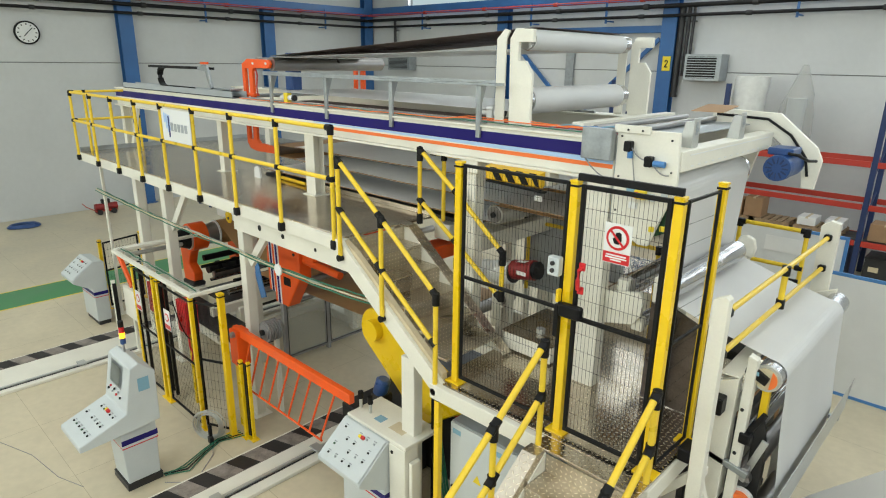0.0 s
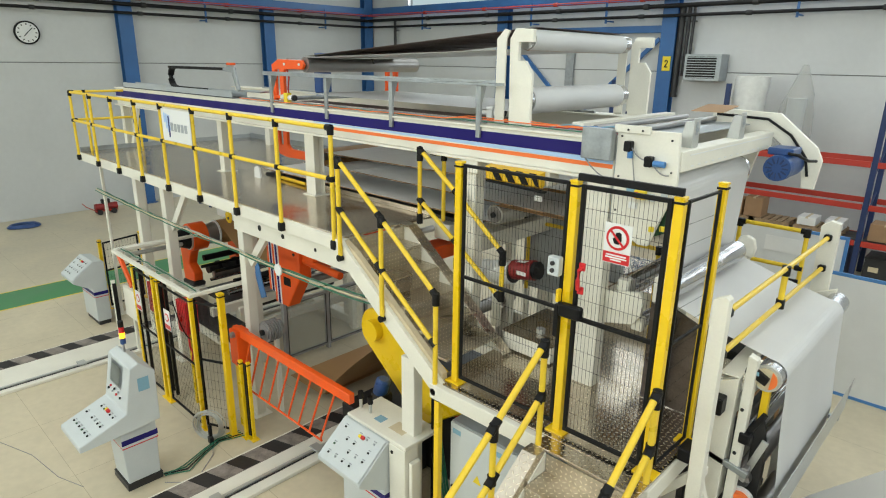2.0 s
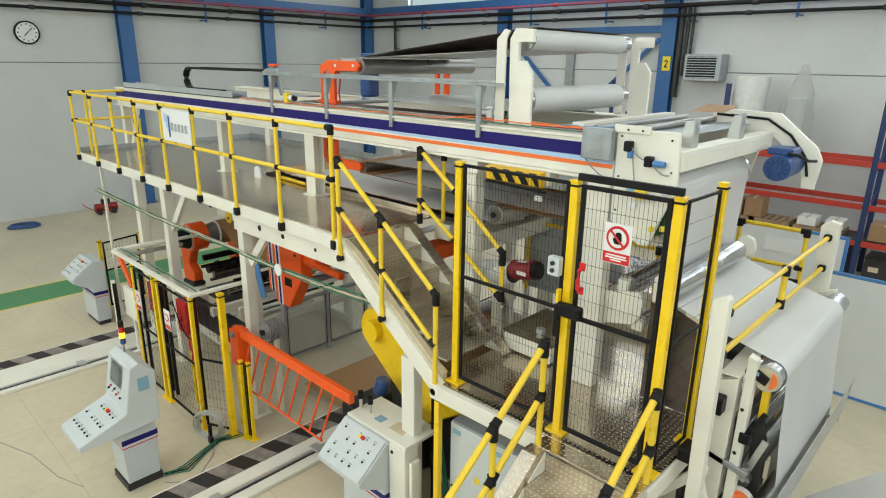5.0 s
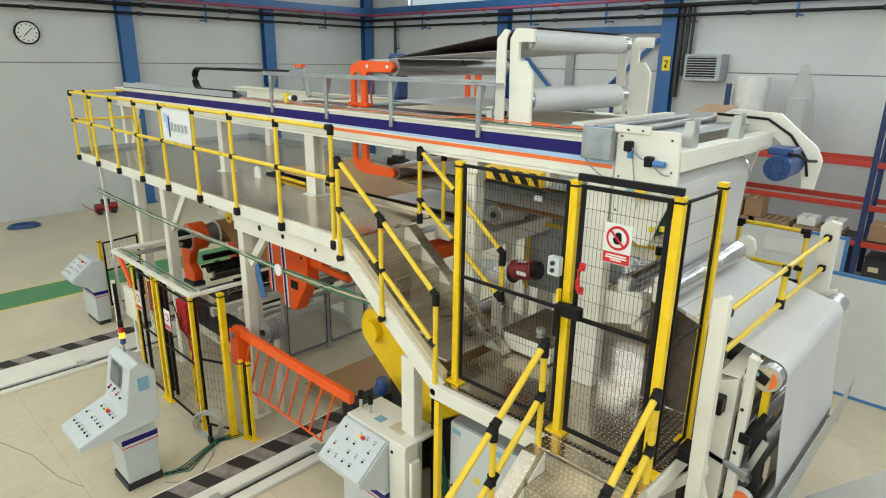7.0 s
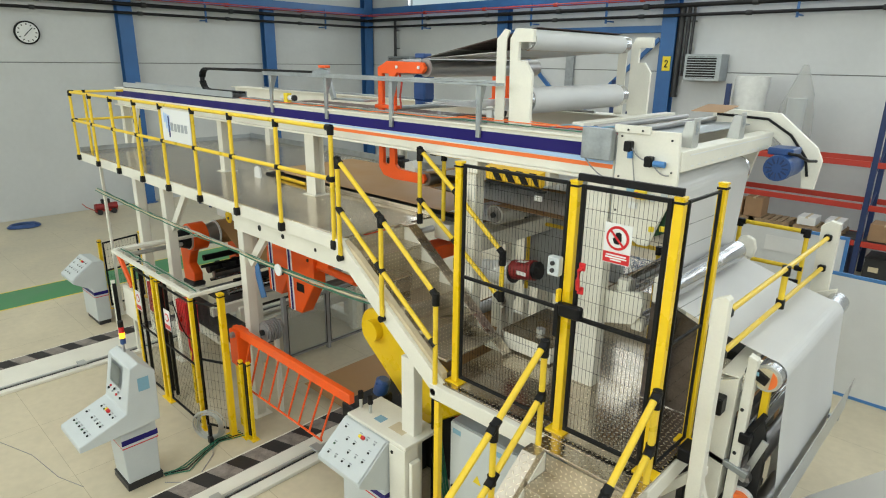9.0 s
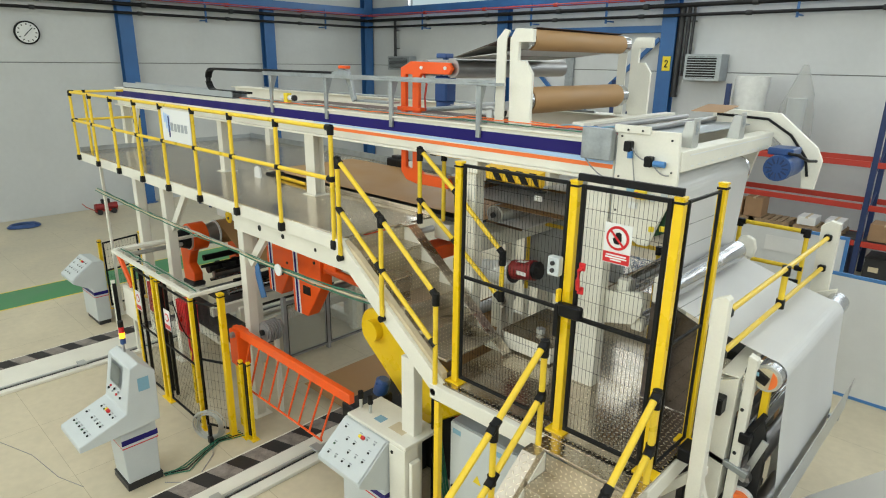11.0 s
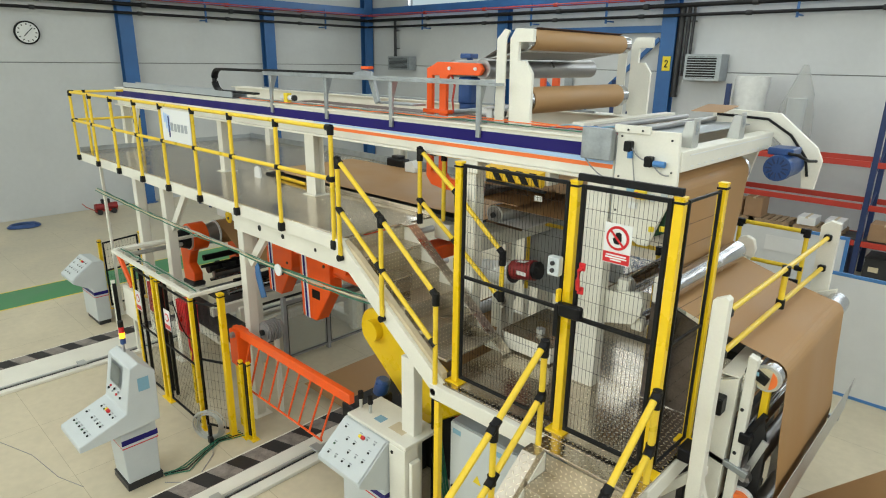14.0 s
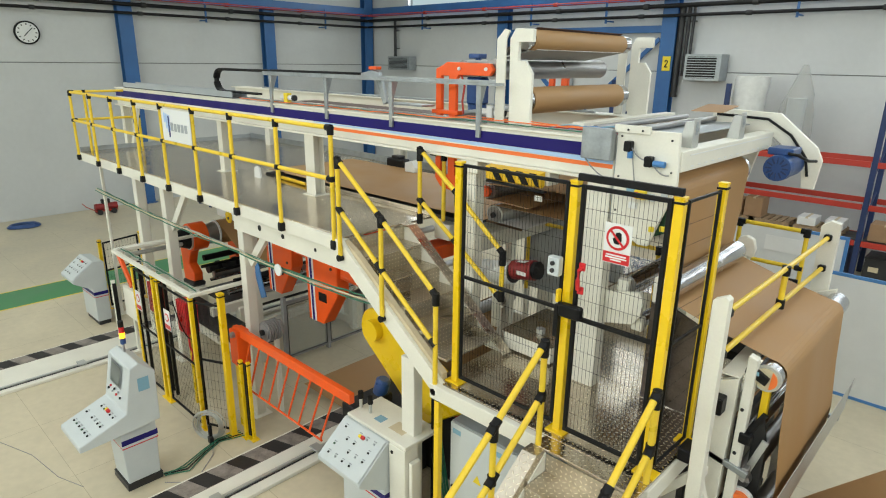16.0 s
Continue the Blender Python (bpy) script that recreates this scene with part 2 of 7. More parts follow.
def bar(bm, p, q, w, h, bevel=0.003, mi=0):
    """A rectangular bar from p to q; w across, h upright."""
    p, q = Vector(p), Vector(q)
    d = q - p
    x = d.normalized()
    up = Vector((0, 0, 1)) if abs(x.z) < 0.95 else Vector((0, 1, 0))
    y = up.cross(x).normalized()
    z = x.cross(y)
    m = Matrix((x, y, z)).transposed().to_4x4()
    m.translation = p
    t = bmesh.new()
    box(t, 0, d.length, -w / 2, w / 2, -h / 2, h / 2, bevel, mi)
    t.transform(m)
    me = bpy.data.meshes.new("tmp")
    t.to_mesh(me)
    t.free()
    bm.from_mesh(me)
    bpy.data.meshes.remove(me)
    return bm


def BAR(*a, **k):
    return bar(bmesh.new(), *a, **k)


def tube(bm, pts, r, seg=8):
    """A round hose through the points."""
    pts = [Vector(p) for p in pts]
    rings = []
    for i, p in enumerate(pts):
        d = (pts[min(i + 1, len(pts) - 1)] - pts[max(i - 1, 0)]).normalized()
        a = d.cross(Vector((0.13, 0.21, 0.97))).normalized()
        b = d.cross(a)
        rings.append([bm.verts.new(p + r * (math.cos(k * math.tau / seg) * a + math.sin(k * math.tau / seg) * b)) for k in range(seg)])
    for r0, r1 in zip(rings, rings[1:]):
        for k in range(seg):
            bm.faces.new((r0[k], r0[(k + 1) % seg], r1[(k + 1) % seg], r1[k]))
    bm.faces.new(rings[0][::-1])
    bm.faces.new(rings[-1])
    return bm


def sag(p, q, drop, n=14, wob=0.0, seed=1):
    rnd = random.Random(seed)
    p, q = Vector(p), Vector(q)
    return [p.lerp(q, i / n) - Vector((0, 0, drop * 4 * (i / n) * (1 - i / n))) + Vector([rnd.uniform(-wob, wob) for _ in range(3)]) for i in range(n + 1)]


# ---------- hall ----------
floor = solo("floor", B(XW - 0.3, XE + 0.3, YF - 0.3, YW + 0.3, -0.25, 0, 0), FLOOR, "cream epoxy hall floor with faint joints and scuffs", "floor", kind="structure")


def wall(name, x0, x1, y0, y1, label, openings=()):
    """A wall of wide horizontal sandwich panels with recessed seals between them."""
    w = thing(name, ((x0 + x1) / 2, (y0 + y1) / 2, 0), label, "wall", kind="structure")
    for a, b in ((0.0, 4.626), (4.650, 6.45)) if openings and y1 - y0 > x1 - x0 else ((0.0, 4.626), (4.650, 6.9)):
        part("panel", B(x0, x1, y0, y1, a, b, 0.006), WALLP, w)
    if not openings:
        part("panel", B(x0, x1, y0, y1, 6.915, ZC, 0.006), WALLP, w)
    else:
        o0, o1, z0, z1 = openings
        for a, b, lo, hi in ((None, o0, z0, ZC), (o1, None, z0, ZC), (o0, o1, z1, ZC)):
            if y1 - y0 > x1 - x0:
                part("panel", B(x0, x1, y0 if a is None else a, y1 if b is None else b, lo - 0.035 if lo == z0 else lo, hi, 0), WALLP, w)
            else:
                part("panel", B(x0 if a is None else a, x1 if b is None else b, y0, y1, lo - 0.035 if lo == z0 else lo, hi, 0), WALLP, w)
    t = 0.03
    part("seal", B(x0 + t, x1 - t, y0 + t, y1 - t, 0, 6.4, 0), JOINT, w)
    return w


wall("wall_left", XW - 0.25, XW, YF, YW + 0.25, "white sandwich-panel hall wall with one joint line")
wall("wall_back", XW, XE, YW, YW + 0.25, "white sandwich-panel hall wall under a high window band", (-19.5, 6.5, 6.95, 8.15))
# the openings of these two walls are out of view, added for the fill lamps
wall("wall_front", XW, XE, YF - 0.25, YF, "white sandwich-panel wall with an unseen, assumed high window band", (-19.5, 6.5, 6.95, 8.15))
wall("wall_right", XE, XE + 0.25, YF - 0.25, YW + 0.25, "white sandwich-panel hall wall with an unseen opening added for fill light", (-8.0, 16.0, 6.5, 8.1))
ceil = bmesh.new()
edge = XW - 0.25
for rx, rw in ROOF_LIGHTS:
    box(ceil, edge, rx - rw / 2, YF - 0.25, YW + 0.25, ZC, ZC + 0.15, 0)
    box(ceil, rx - rw / 2, rx + rw / 2, YF - 0.25, -8.0, ZC, ZC + 0.15, 0)
    box(ceil, rx - rw / 2, rx + rw / 2, 17.7, YW + 0.25, ZC, ZC + 0.15, 0)
    edge = rx + rw / 2
box(ceil, edge, XE + 0.25, YF - 0.25, YW + 0.25, ZC, ZC + 0.15, 0)
solo("ceiling", ceil, CEIL, "white roof sheeting with long roof lights", "ceiling", kind="structure")

# ---------- long platform ----------
YP, ZP = 3.64, 3.12      # platform's near edge and walking level
platform = thing("platform", (-9.0, 4.2, 0), "raised walkway of worn chequer plate on cream steel legs", "walkway")
part("deck", B(-12.95, -4.86, 3.66, 4.93, ZP - 0.02, ZP, 0.003), TREAD, platform, "worn aluminium chequer plate deck")
part("deck", B(-12.95, -8.56, 4.932, 7.18, ZP - 0.02, ZP, 0.003), TREAD, platform, "worn aluminium chequer plate deck")
part("kick_plate", B(-12.95, -4.5, 7.182, 7.19, ZP - 0.02, ZP + 0.10, 0.002), STEEL, platform, "grey sheet-metal kick plate")
part("kick_plate", B(-12.962, -12.952, 3.66, 7.18, ZP - 0.02, ZP + 0.08, 0.002), STEEL, platform, "grey sheet-metal kick plate")
part("edge_beam", B(-12.97, -4.84, YP - 0.02, YP + 0.04, 2.96, ZP - 0.015, 0.006), CREAM, platform)
part("under_beam", B(-7.27, -4.86, 3.70, 3.82, 2.72, 2.955, 0.006), CREAM, platform)
part("cross_beam", B(-12.97, -12.87, 3.7, 4.9, 2.98, ZP - 0.025, 0.005), CREAM, platform)
for lx, w in ((-12.25, 0.05), (-7.17, 0.14), (-9.55, 0.15), (-10.65, 0.15)):
    y = 3.72
    part("leg", B(lx - w / 2, lx + w / 2, y, y + w, 0.012, 2.955, 0.008), CREAM, platform)
    part("foot_plate", B(lx - w / 2 - 0.06, lx + w / 2 + 0.06, y - 0.06, y + w + 0.06, 0, 0.012, 0.002), CREAM, platform)
for bx, bz, br in ((-5.45, 2.84, 0.022), (-6.1, 2.86, 0.03), (-6.62, 2.86, 0.036), (-7.4, 2.84, 0.02)):
    part("hole_cap", C((bx, 3.694, bz), (bx, 3.699, bz), br, 14), BLACK, platform)
for lx in (-7.09, -9.47):
    part("brace", BAR((lx + 0.02, 3.80, 2.28), (lx + 0.62, 3.80, 2.93), 0.06, 0.11), CREAM, platform)


def rail_post(parent, x, y, z0, z1, r=0.024, cap=True, base=True):
    part("post", C((x, y, z0), (x, y, z1), r, 12), YELLOW, parent, smooth=True)
    if base:
        part("base_socket", B(x - 0.036, x + 0.036, y - 0.036, y + 0.036, z0 - 0.04, z0 + 0.06, 0.012), BLACK, parent, "black plastic clamp")
    if cap:
        part("joint", C((x, y, z1 - 0.06), (x, y, z1 + 0.03), r + 0.011, 12), BLACK, parent, "black plastic pipe joint", True)


def rail_bar(parent, p, q, r=0.024, ends=True):
    part("rail", C(p, q, r, 12), YELLOW, parent, smooth=True)
    if ends:
        p, q = Vector(p), Vector(q)
        d = (q - p).normalized() * 0.06
        part("joint", C(p - d * 0.3, p + d, r + 0.009, 12), BLACK, parent, "black plastic pipe joint", True)
        part("joint", C(q - d, q + d * 0.3, r + 0.009, 12), BLACK, parent, "black plastic pipe joint", True)


RT, RM = 4.215, 3.71
guard = thing("guard_rail", (-9, YP, 2.98), "yellow pipe guard rail with black joints along the walkway", "railing")
px = [-12.85, -11.83, -10.85, -9.87, -8.93, -7.94, -6.95, -5.94, -4.95]
for x in px:
    rail_post(guard, x, YP - 0.045, 3.02, RT, cap=False)
    part("joint", C((x, YP - 0.045, RT - 0.07), (x, YP - 0.045, RT + 0.012), 0.034, 12), BLACK, guard, "black plastic pipe joint", True)
    part("joint", B(x - 0.034, x + 0.034, YP - 0.079, YP - 0.011, RM - 0.03, RM + 0.03, 0.012), BLACK, guard, "black plastic pipe joint")
rail_bar(guard, (px[0], YP - 0.045, RT), (px[-1], YP - 0.045, RT))
rail_bar(guard, (px[0], YP - 0.045, RM), (px[-1], YP - 0.045, RM))
endrail = thing("guard_rail", (-12.9, 4.2, 2.98), "yellow pipe end rail closing the walkway", "railing")
for y in (3.85, 4.78):
    rail_post(endrail, -12.92, y, ZP, RT, base=False)
rail_bar(endrail, (-12.92, 3.62, RT), (-12.92, 4.78, RT))
rail_bar(endrail, (-12.92, 3.62, RM), (-12.92, 4.78, RM))

# ---------- accumulator machine: long beams on columns ----------
YN, YFAR = 4.55, 6.72
near_beam = thing("machine_beam", (-7.5, YN, 4.1), "long cream machine beam with navy, pale blue and orange stripes", "machine beam")
part("web_plate", B(-13.3, -2.42, YN, YN + 0.2, 3.95, 4.25, 0.005), CREAM, near_beam)
part("navy_stripe", B(-13.3, -2.43, YN - 0.005, YN - 0.001, 4.105, 4.215, 0), NAVY, near_beam, "navy blue painted stripe")
part("orange_stripe", B(-13.3, -2.43, YN - 0.005, YN - 0.001, 4.025, 4.06, 0), ORSTRIPE, near_beam, "orange painted stripe")
part("pale_stripe", P([(-6.6, 4.088), (-2.43, 4.062), (-2.43, 4.103), (-6.6, 4.10)], "y", YN - 0.005, YN - 0.001, 0), SKYB, near_beam, "pale blue painted stripe")
part("top_flange", B(-13.3, -2.42, YN - 0.03, YN + 0.3, 4.252, 4.27, 0.003), CREAM, near_beam)
part("lower_flange", B(-13.3, -2.45, YN - 0.05, YN + 0.22, 3.925, 3.948, 0.003), CREAM, near_beam)
part("track", B(-8.6, -3.9, YN + 0.12, YN + 0.16, 4.272, 4.30, 0.004), STEEL, near_beam, "steel guide track")
far_beam = thing("machine_beam", (-7.5, YFAR, 4.1), "cream machine beam on the far side", "machine beam")
part("web_plate", B(-12.6, -2.2, YFAR, YFAR + 0.2, 3.95, 4.25, 0.005), CREAM, far_beam)
part("top_flange", B(-12.6, -2.2, YFAR - 0.1, YFAR + 0.22, 4.252, 4.27, 0.003), CREAM, far_beam)
part("track", B(-11.5, -3.9, YFAR + 0.0, YFAR + 0.04, 4.272, 4.30, 0.004), STEEL, far_beam, "steel guide track")


def h_column(x, y, z0, z1, label, w=0.17, d=0.16):
    c = thing("machine_column", (x, y, z0), label, "column", "machine columns")
    part("flange", B(x - w / 2, x + w / 2, y, y + 0.014, z0 + 0.012, z1, 0.002), CREAM, c)
    part("flange", B(x - w / 2, x + w / 2, y + d - 0.014, y + d, z0 + 0.012, z1, 0.002), CREAM, c)
    part("web", B(x - 0.006, x + 0.006, y + 0.014, y + d - 0.014, z0 + 0.012, z1, 0), CREAM, c)
    part("foot_plate", B(x - w / 2 - 0.04, x + w / 2 + 0.04, y - 0.04, y + d + 0.04, z0, z0 + 0.012, 0.002), CREAM, c)
    return c


for x in (-13.2, -9.2, -6.78):
    h_column(x, 4.58, ZP, 3.925, "cream H-section column under the striped beam", 0.2 if x == -6.78 else 0.14)
for x in (-11.5, -7.5, -4.5):
    h_column(x, 6.76, 0, 3.95, "cream H-section column of the machine's far side")
part("brace", BAR((-13.05, 4.66, ZP + 0.02), (-12.6, 4.66, 3.9), 0.05, 0.1), CREAM, near_beam)

# ---------- top roll frame ----------
rf = thing("roll_stand", (-3.6, 5.8, 4.27), "cream stand carrying two web rolls on top of the beams", "roll stand")
for y, dx in ((4.70, 0.0), (6.9, 0.06)):
    part("side_plate", P([(-3.81 + dx, 4.27), (-3.70 + dx, 4.27), (-3.70 + dx, 5.05), (-3.66 + dx, 5.12), (-3.72 + dx, 5.14), (-3.81 + dx, 5.05)], "y", y, y + 0.02), CREAM, rf)
    part("side_plate", P([(-3.62 + dx, 4.27), (-3.38 + dx, 4.27), (-3.38 + dx, 4.75), (-3.46 + dx, 4.86), (-3.54 + dx, 4.86), (-3.54 + dx, 5.02), (-3.38 + dx, 5.02), (-3.38 + dx, 5.13), (-3.58 + dx, 5.14), (-3.64 + dx, 5.05)], "y", y - 0.02, y + 0.02), CREAM, rf)
    part("back_plate", B(-3.70 + dx, -3.62 + dx, y + 0.10, y + 0.12, 4.3, 5.06, 0.002), CREAM, rf)

# ---------- end unit ----------
eu = thing("end_unit", (-2.1, 5.6, 3.9), "cream end unit with side plates, cross beam and pneumatic fittings", "machine unit")
part("side_plate", P([(-2.40, 4.36), (-1.90, 4.36), (-1.88, 3.99), (-1.88, 3.95), (-2.06, 3.45), (-2.14, 3.45), (-2.40, 3.60)], "y", YN - 0.02, YN + 0.02), CREAM, eu)
part("top_bar", B(-2.42, -2.12, YN - 0.045, YN - 0.022, 4.33, 4.39, 0.003), CREAM, eu)
part("cross_beam", B(-2.02, -1.88, YN + 0.03, 6.72, 4.06, 4.22, 0.006), CREAM, eu)
part("far_arm", P([(-2.5, 4.42), (-1.85, 4.40), (-1.48, 4.10), (-1.42, 3.98), (-1.45, 3.70), (-1.56, 3.70), (-1.60, 3.95), (-1.95, 4.22), (-2.1, 3.6), (-2.2, 3.5), (-2.5, 3.5)], "y", 6.74, 6.79), CREAM, eu)
part("junction_box", B(-2.68, -2.41, YN - 0.10, YN - 0.01, 4.10, 4.35, 0.006), STEEL, eu, "galvanised sheet box")
part("column", B(-2.62, -2.41, 4.50, 4.64, 2.05, 3.95, 0.006), CREAM, eu)
part("bearing_plate", P([(-2.408, 2.66), (-2.14, 2.72), (-2.08, 2.80), (-2.06, 2.95), (-2.10, 3.02), (-2.408, 2.96)], "y", 4.60, 4.64, 0.005), CREAM, eu)

# ---------- middle platform and stairs ----------
ZM = 2.05
mid = thing("platform", (-2.5, 4.3, 0), "lower landing of chequer plate on cream frame", "walkway")
part("deck", B(-3.52, -1.42, 3.60, 6.2, ZM - 0.02, ZM, 0.003), TREAD, mid, "worn aluminium chequer plate deck")
part("deck", B(-2.28, -1.42, 3.44, 3.598, ZM - 0.02, ZM, 0.003), TREAD, mid, "worn aluminium chequer plate deck")
part("edge_beam", B(-3.5, -2.28, 3.53, 3.595, 1.90, ZM - 0.005, 0.005), CREAM, mid)
part("side_beam", B(-1.46, -1.40, 3.56, 6.2, 1.88, ZM - 0.022, 0.005), CREAM, mid)
part("leg", B(-3.98, -3.80, 3.62, 3.74, 0, 2.12, 0.006), CREAM, mid)

# ---------- hall steelwork and services ----------


def h_post(name, x, y, along, label, z1=ZC):
    c = thing(name, (x, y, 0), label, "column", "hall columns", "structure")
    if along == "y":      # stands before the left wall
        part("flange", B(x + 0.28, x + 0.30, y - 0.22, y + 0.22, 0.02, z1, 0), BLUE, c)
        part("web", B(x + 0.02, x + 0.28, y - 0.012, y + 0.012, 0.02, z1, 0), BLUE, c)
        part("flange", B(x, x + 0.02, y - 0.22, y + 0.22, 0.02, z1, 0), BLUE, c)
        part("foot_plate", B(x, x + 0.38, y - 0.28, y + 0.28, 0, 0.02, 0), BLUE, c)
    else:
        part("flange", B(x - 0.22, x + 0.22, y - 0.30, y - 0.28, 0.02, z1, 0), BLUE, c)
        part("web", B(x - 0.012, x + 0.012, y - 0.28, y - 0.02, 0.02, z1, 0), BLUE, c)
        part("flange", B(x - 0.22, x + 0.22, y - 0.02, y, 0.02, z1, 0), BLUE, c)
        part("foot_plate", B(x - 0.28, x + 0.28, y - 0.38, y, 0, 0.02, 0), BLUE, c)
    return c


for i, y in enumerate((8.0, 13.15, 17.98)):
    h_post("column_%d" % (i + 1), XW, y, "y", "blue steel hall column against the white wall")
for i, x in enumerate((-14.35, -8.25)):
    h_post("column_%d" % (i + 4), x, YW, "x", "blue steel hall column against the white wall")
crane = thing("beam_1", (XW + 0.4, 4, 6.5), "blue steel runway beam along the wall", "beam", kind="structure")
part("web", B(XW + 0.31, XW + 0.35, YF, YW - 0.3, 6.62, 6.92, 0), BLUE, crane)
part("flange", B(XW + 0.31, XW + 0.52, YF, YW - 0.3, 6.60, 6.62, 0), BLUE, crane)
crane = thing("beam_2", (-6, YW - 0.4, 6.5), "blue steel runway beam along the wall", "beam", kind="structure")
part("web", B(XW + 0.6, XE, YW - 0.35, YW - 0.31, 6.62, 6.92, 0), BLUE, crane)
part("flange", B(XW + 0.6, XE, YW - 0.5, YW - 0.31, 6.60, 6.62, 0), BLUE, crane)
tie = thing("beam_3", (-11.3, YW - 0.2, 5.8), "blue steel wind bracing between two hall columns", "bracing", kind="structure")
part("tie", B(-14.1, -8.5, YW - 0.22, YW - 0.10, 5.72, 5.92, 0.004), BLUE, tie)
part("diagonal", BAR((-14.0, YW - 0.16, 5.6), (-11.6, YW - 0.16, 3.4), 0.08, 0.12), BLUE, tie)
part("diagonal", BAR((-8.55, YW - 0.16, 5.55), (-10.9, YW - 0.16, 3.4), 0.08, 0.12), BLUE, tie)
part("grey_post", B(-11.75, -11.45, YW - 0.12, YW - 0.04, 0, 5.72, 0.004), STEEL, tie, "grey vertical wall rail")
PIPES = [(6.16, BLACK, 0.045, "black service pipe along the hall wall"), (6.42, BLACK, 0.06, "black service pipe along the hall wall"),
         (6.62, RACKRED, 0.045, "red water pipe along the hall wall")]
for z, mm, r, lab in PIPES:
    for a, b in (((XW + 0.45, YF, z), (XW + 0.45, YW - 0.5, z)), ((XW + 0.5, YW - 0.45, z), (XE, YW - 0.45, z))):
        p = thing("service_pipe", ((a[0] + b[0]) / 2, (a[1] + b[1]) / 2, z), lab, "pipe", "wall pipes")
        part("pipe", C(a, b, r, 12), mm, p, smooth=True)
        L = (Vector(b) - Vector(a)).length
        d = (Vector(b) - Vector(a)).normalized()
        for k in range(1, int(L / 3)):
            c = Vector(a) + d * (k * 3.0 + 0.9 * r * 10)
            part("coupling", C(c - d * 0.07, c + d * 0.07, r + 0.022, 12), mm if mm is RACKRED else DARK, p, smooth=True)
for x, y, ax in ((-21.5, 10.6, 0), (-21.5, 15.6, 0), (-18.2, 17.8, 1), (-13.0, 17.8, 1), (-10.2, 17.8, 1), (-4.9, 17.8, 1), (-3.0, 17.8, 1)):
    h = thing("pipe_hanger", (x, y, 6.3), "blue steel pipe hanger fixed to the wall", "pipe bracket", "pipe hangers")
    if ax == 0:
        part("arm", B(XW, x + 0.02, y - 0.02, y + 0.02, 6.05, 6.09, 0), BLUE, h)
        part("strut", B(x - 0.02, x + 0.02, y - 0.03, y + 0.03, 6.0, 6.75, 0), BLUE, h)
    else:
        part("arm", B(x - 0.02, x + 0.02, y - 0.02, YW, 6.05, 6.09, 0), BLUE, h)
        part("strut", B(x - 0.03, x + 0.03, y - 0.02, y + 0.02, 6.0, 6.75, 0), BLUE, h)
for x, z0, r in ((-7.92, 3.95, 0.09), (-7.72, 4.55, 0.05), (-7.58, 4.6, 0.04), (-20.05, 5.0, 0.06)):
    p = thing("drop_pipe", (x, YW - 0.2, z0), "dark grey drop pipe from the wall services", "pipe", "drop pipes")
    part("pipe", C((x, YW - 0.22, z0), (x, YW - 0.22, 6.4), r, 12), DARK, p, smooth=True)
    for zc in (z0 + 0.3, 6.0):
        part("clip", B(x - 0.02, x + 0.02, YW - 0.22, YW, zc, zc + 0.03, 0), DARK, p)
    part("cap", C((x, YW - 0.22, z0 - 0.02), (x, YW - 0.22, z0 + 0.05), r + 0.012, 12), DARK, p, smooth=True)


def heater(x0, x1, z0, z1, d=0.55):
    h = thing("unit_heater", ((x0 + x1) / 2, YW, z0), "galvanised fan heater with black louvres on the wall", "heater", "wall heaters")
    y = YW - 0.02
    part("casing", P([(x0, z0), (x1, z0), (x1, z1), (x0, z1)], "y", y - d + 0.03, y), STEEL, h)
    part("grille_back", B(x0 + 0.06, x1 - 0.12, y - d + 0.018, y - d + 0.028, z0 + 0.06, z1 - 0.06, 0), BLACK, h)
    for nme, a in (("frame_side", (x0, x0 + 0.06, z0, z1)), ("frame_side", (x1 - 0.12, x1, z0, z1)), ("frame_rail", (x0 + 0.06, x1 - 0.12, z0, z0 + 0.06)), ("frame_rail", (x0 + 0.06, x1 - 0.12, z1 - 0.06, z1))):
        part(nme, B(a[0], a[1], y - d, y - d + 0.029, a[2], a[3], 0), STEEL, h)
    n = 9
    for k in range(n):
        z = z0 + 0.08 + (z1 - z0 - 0.16) * k / (n - 1)
        part("louvre", BAR((x0 + 0.06, y - d + 0.008, z), (x1 - 0.12, y - d + 0.008, z), 0.025, 0.02, 0), STEEL, h)
    return h


heater(-7.55, -6.55, 4.42, 5.12)
heater(-20.3, -19.0, 4.46, 5.0, 0.4)

clock = thing("wall_clock", (XW, 5.28, 5.47), "round white wall clock with a black rim", "clock")
part("rim", C((XW + 0.005, 5.28, 5.47), (XW + 0.07, 5.28, 5.47), 0.33, 40), BLACK, clock, "black rim", True)
part("face", C((XW + 0.071, 5.28, 5.47), (XW + 0.076, 5.28, 5.47), 0.285, 40), WHITE, clock, "white dial")
for k in range(12):
    a = k * math.tau / 12
    c, s = math.cos(a), math.sin(a)
    part("hour_mark", BAR((XW + 0.079, 5.28 + 0.21 * s, 5.47 + 0.21 * c), (XW + 0.079, 5.28 + 0.255 * s, 5.47 + 0.255 * c), 0.006, 0.028, 0), BLACK, clock)
for nme, a, L, w in (("hour_pointer", 222, 0.14, 0.026), ("minute_pointer", 46, 0.2, 0.018)):
    a = radians(a)
    part(nme, BAR((XW + 0.082, 5.28, 5.47), (XW + 0.082, 5.28 + L * math.sin(a), 5.47 + L * math.cos(a)), 0.006, w, 0), BLACK, clock)

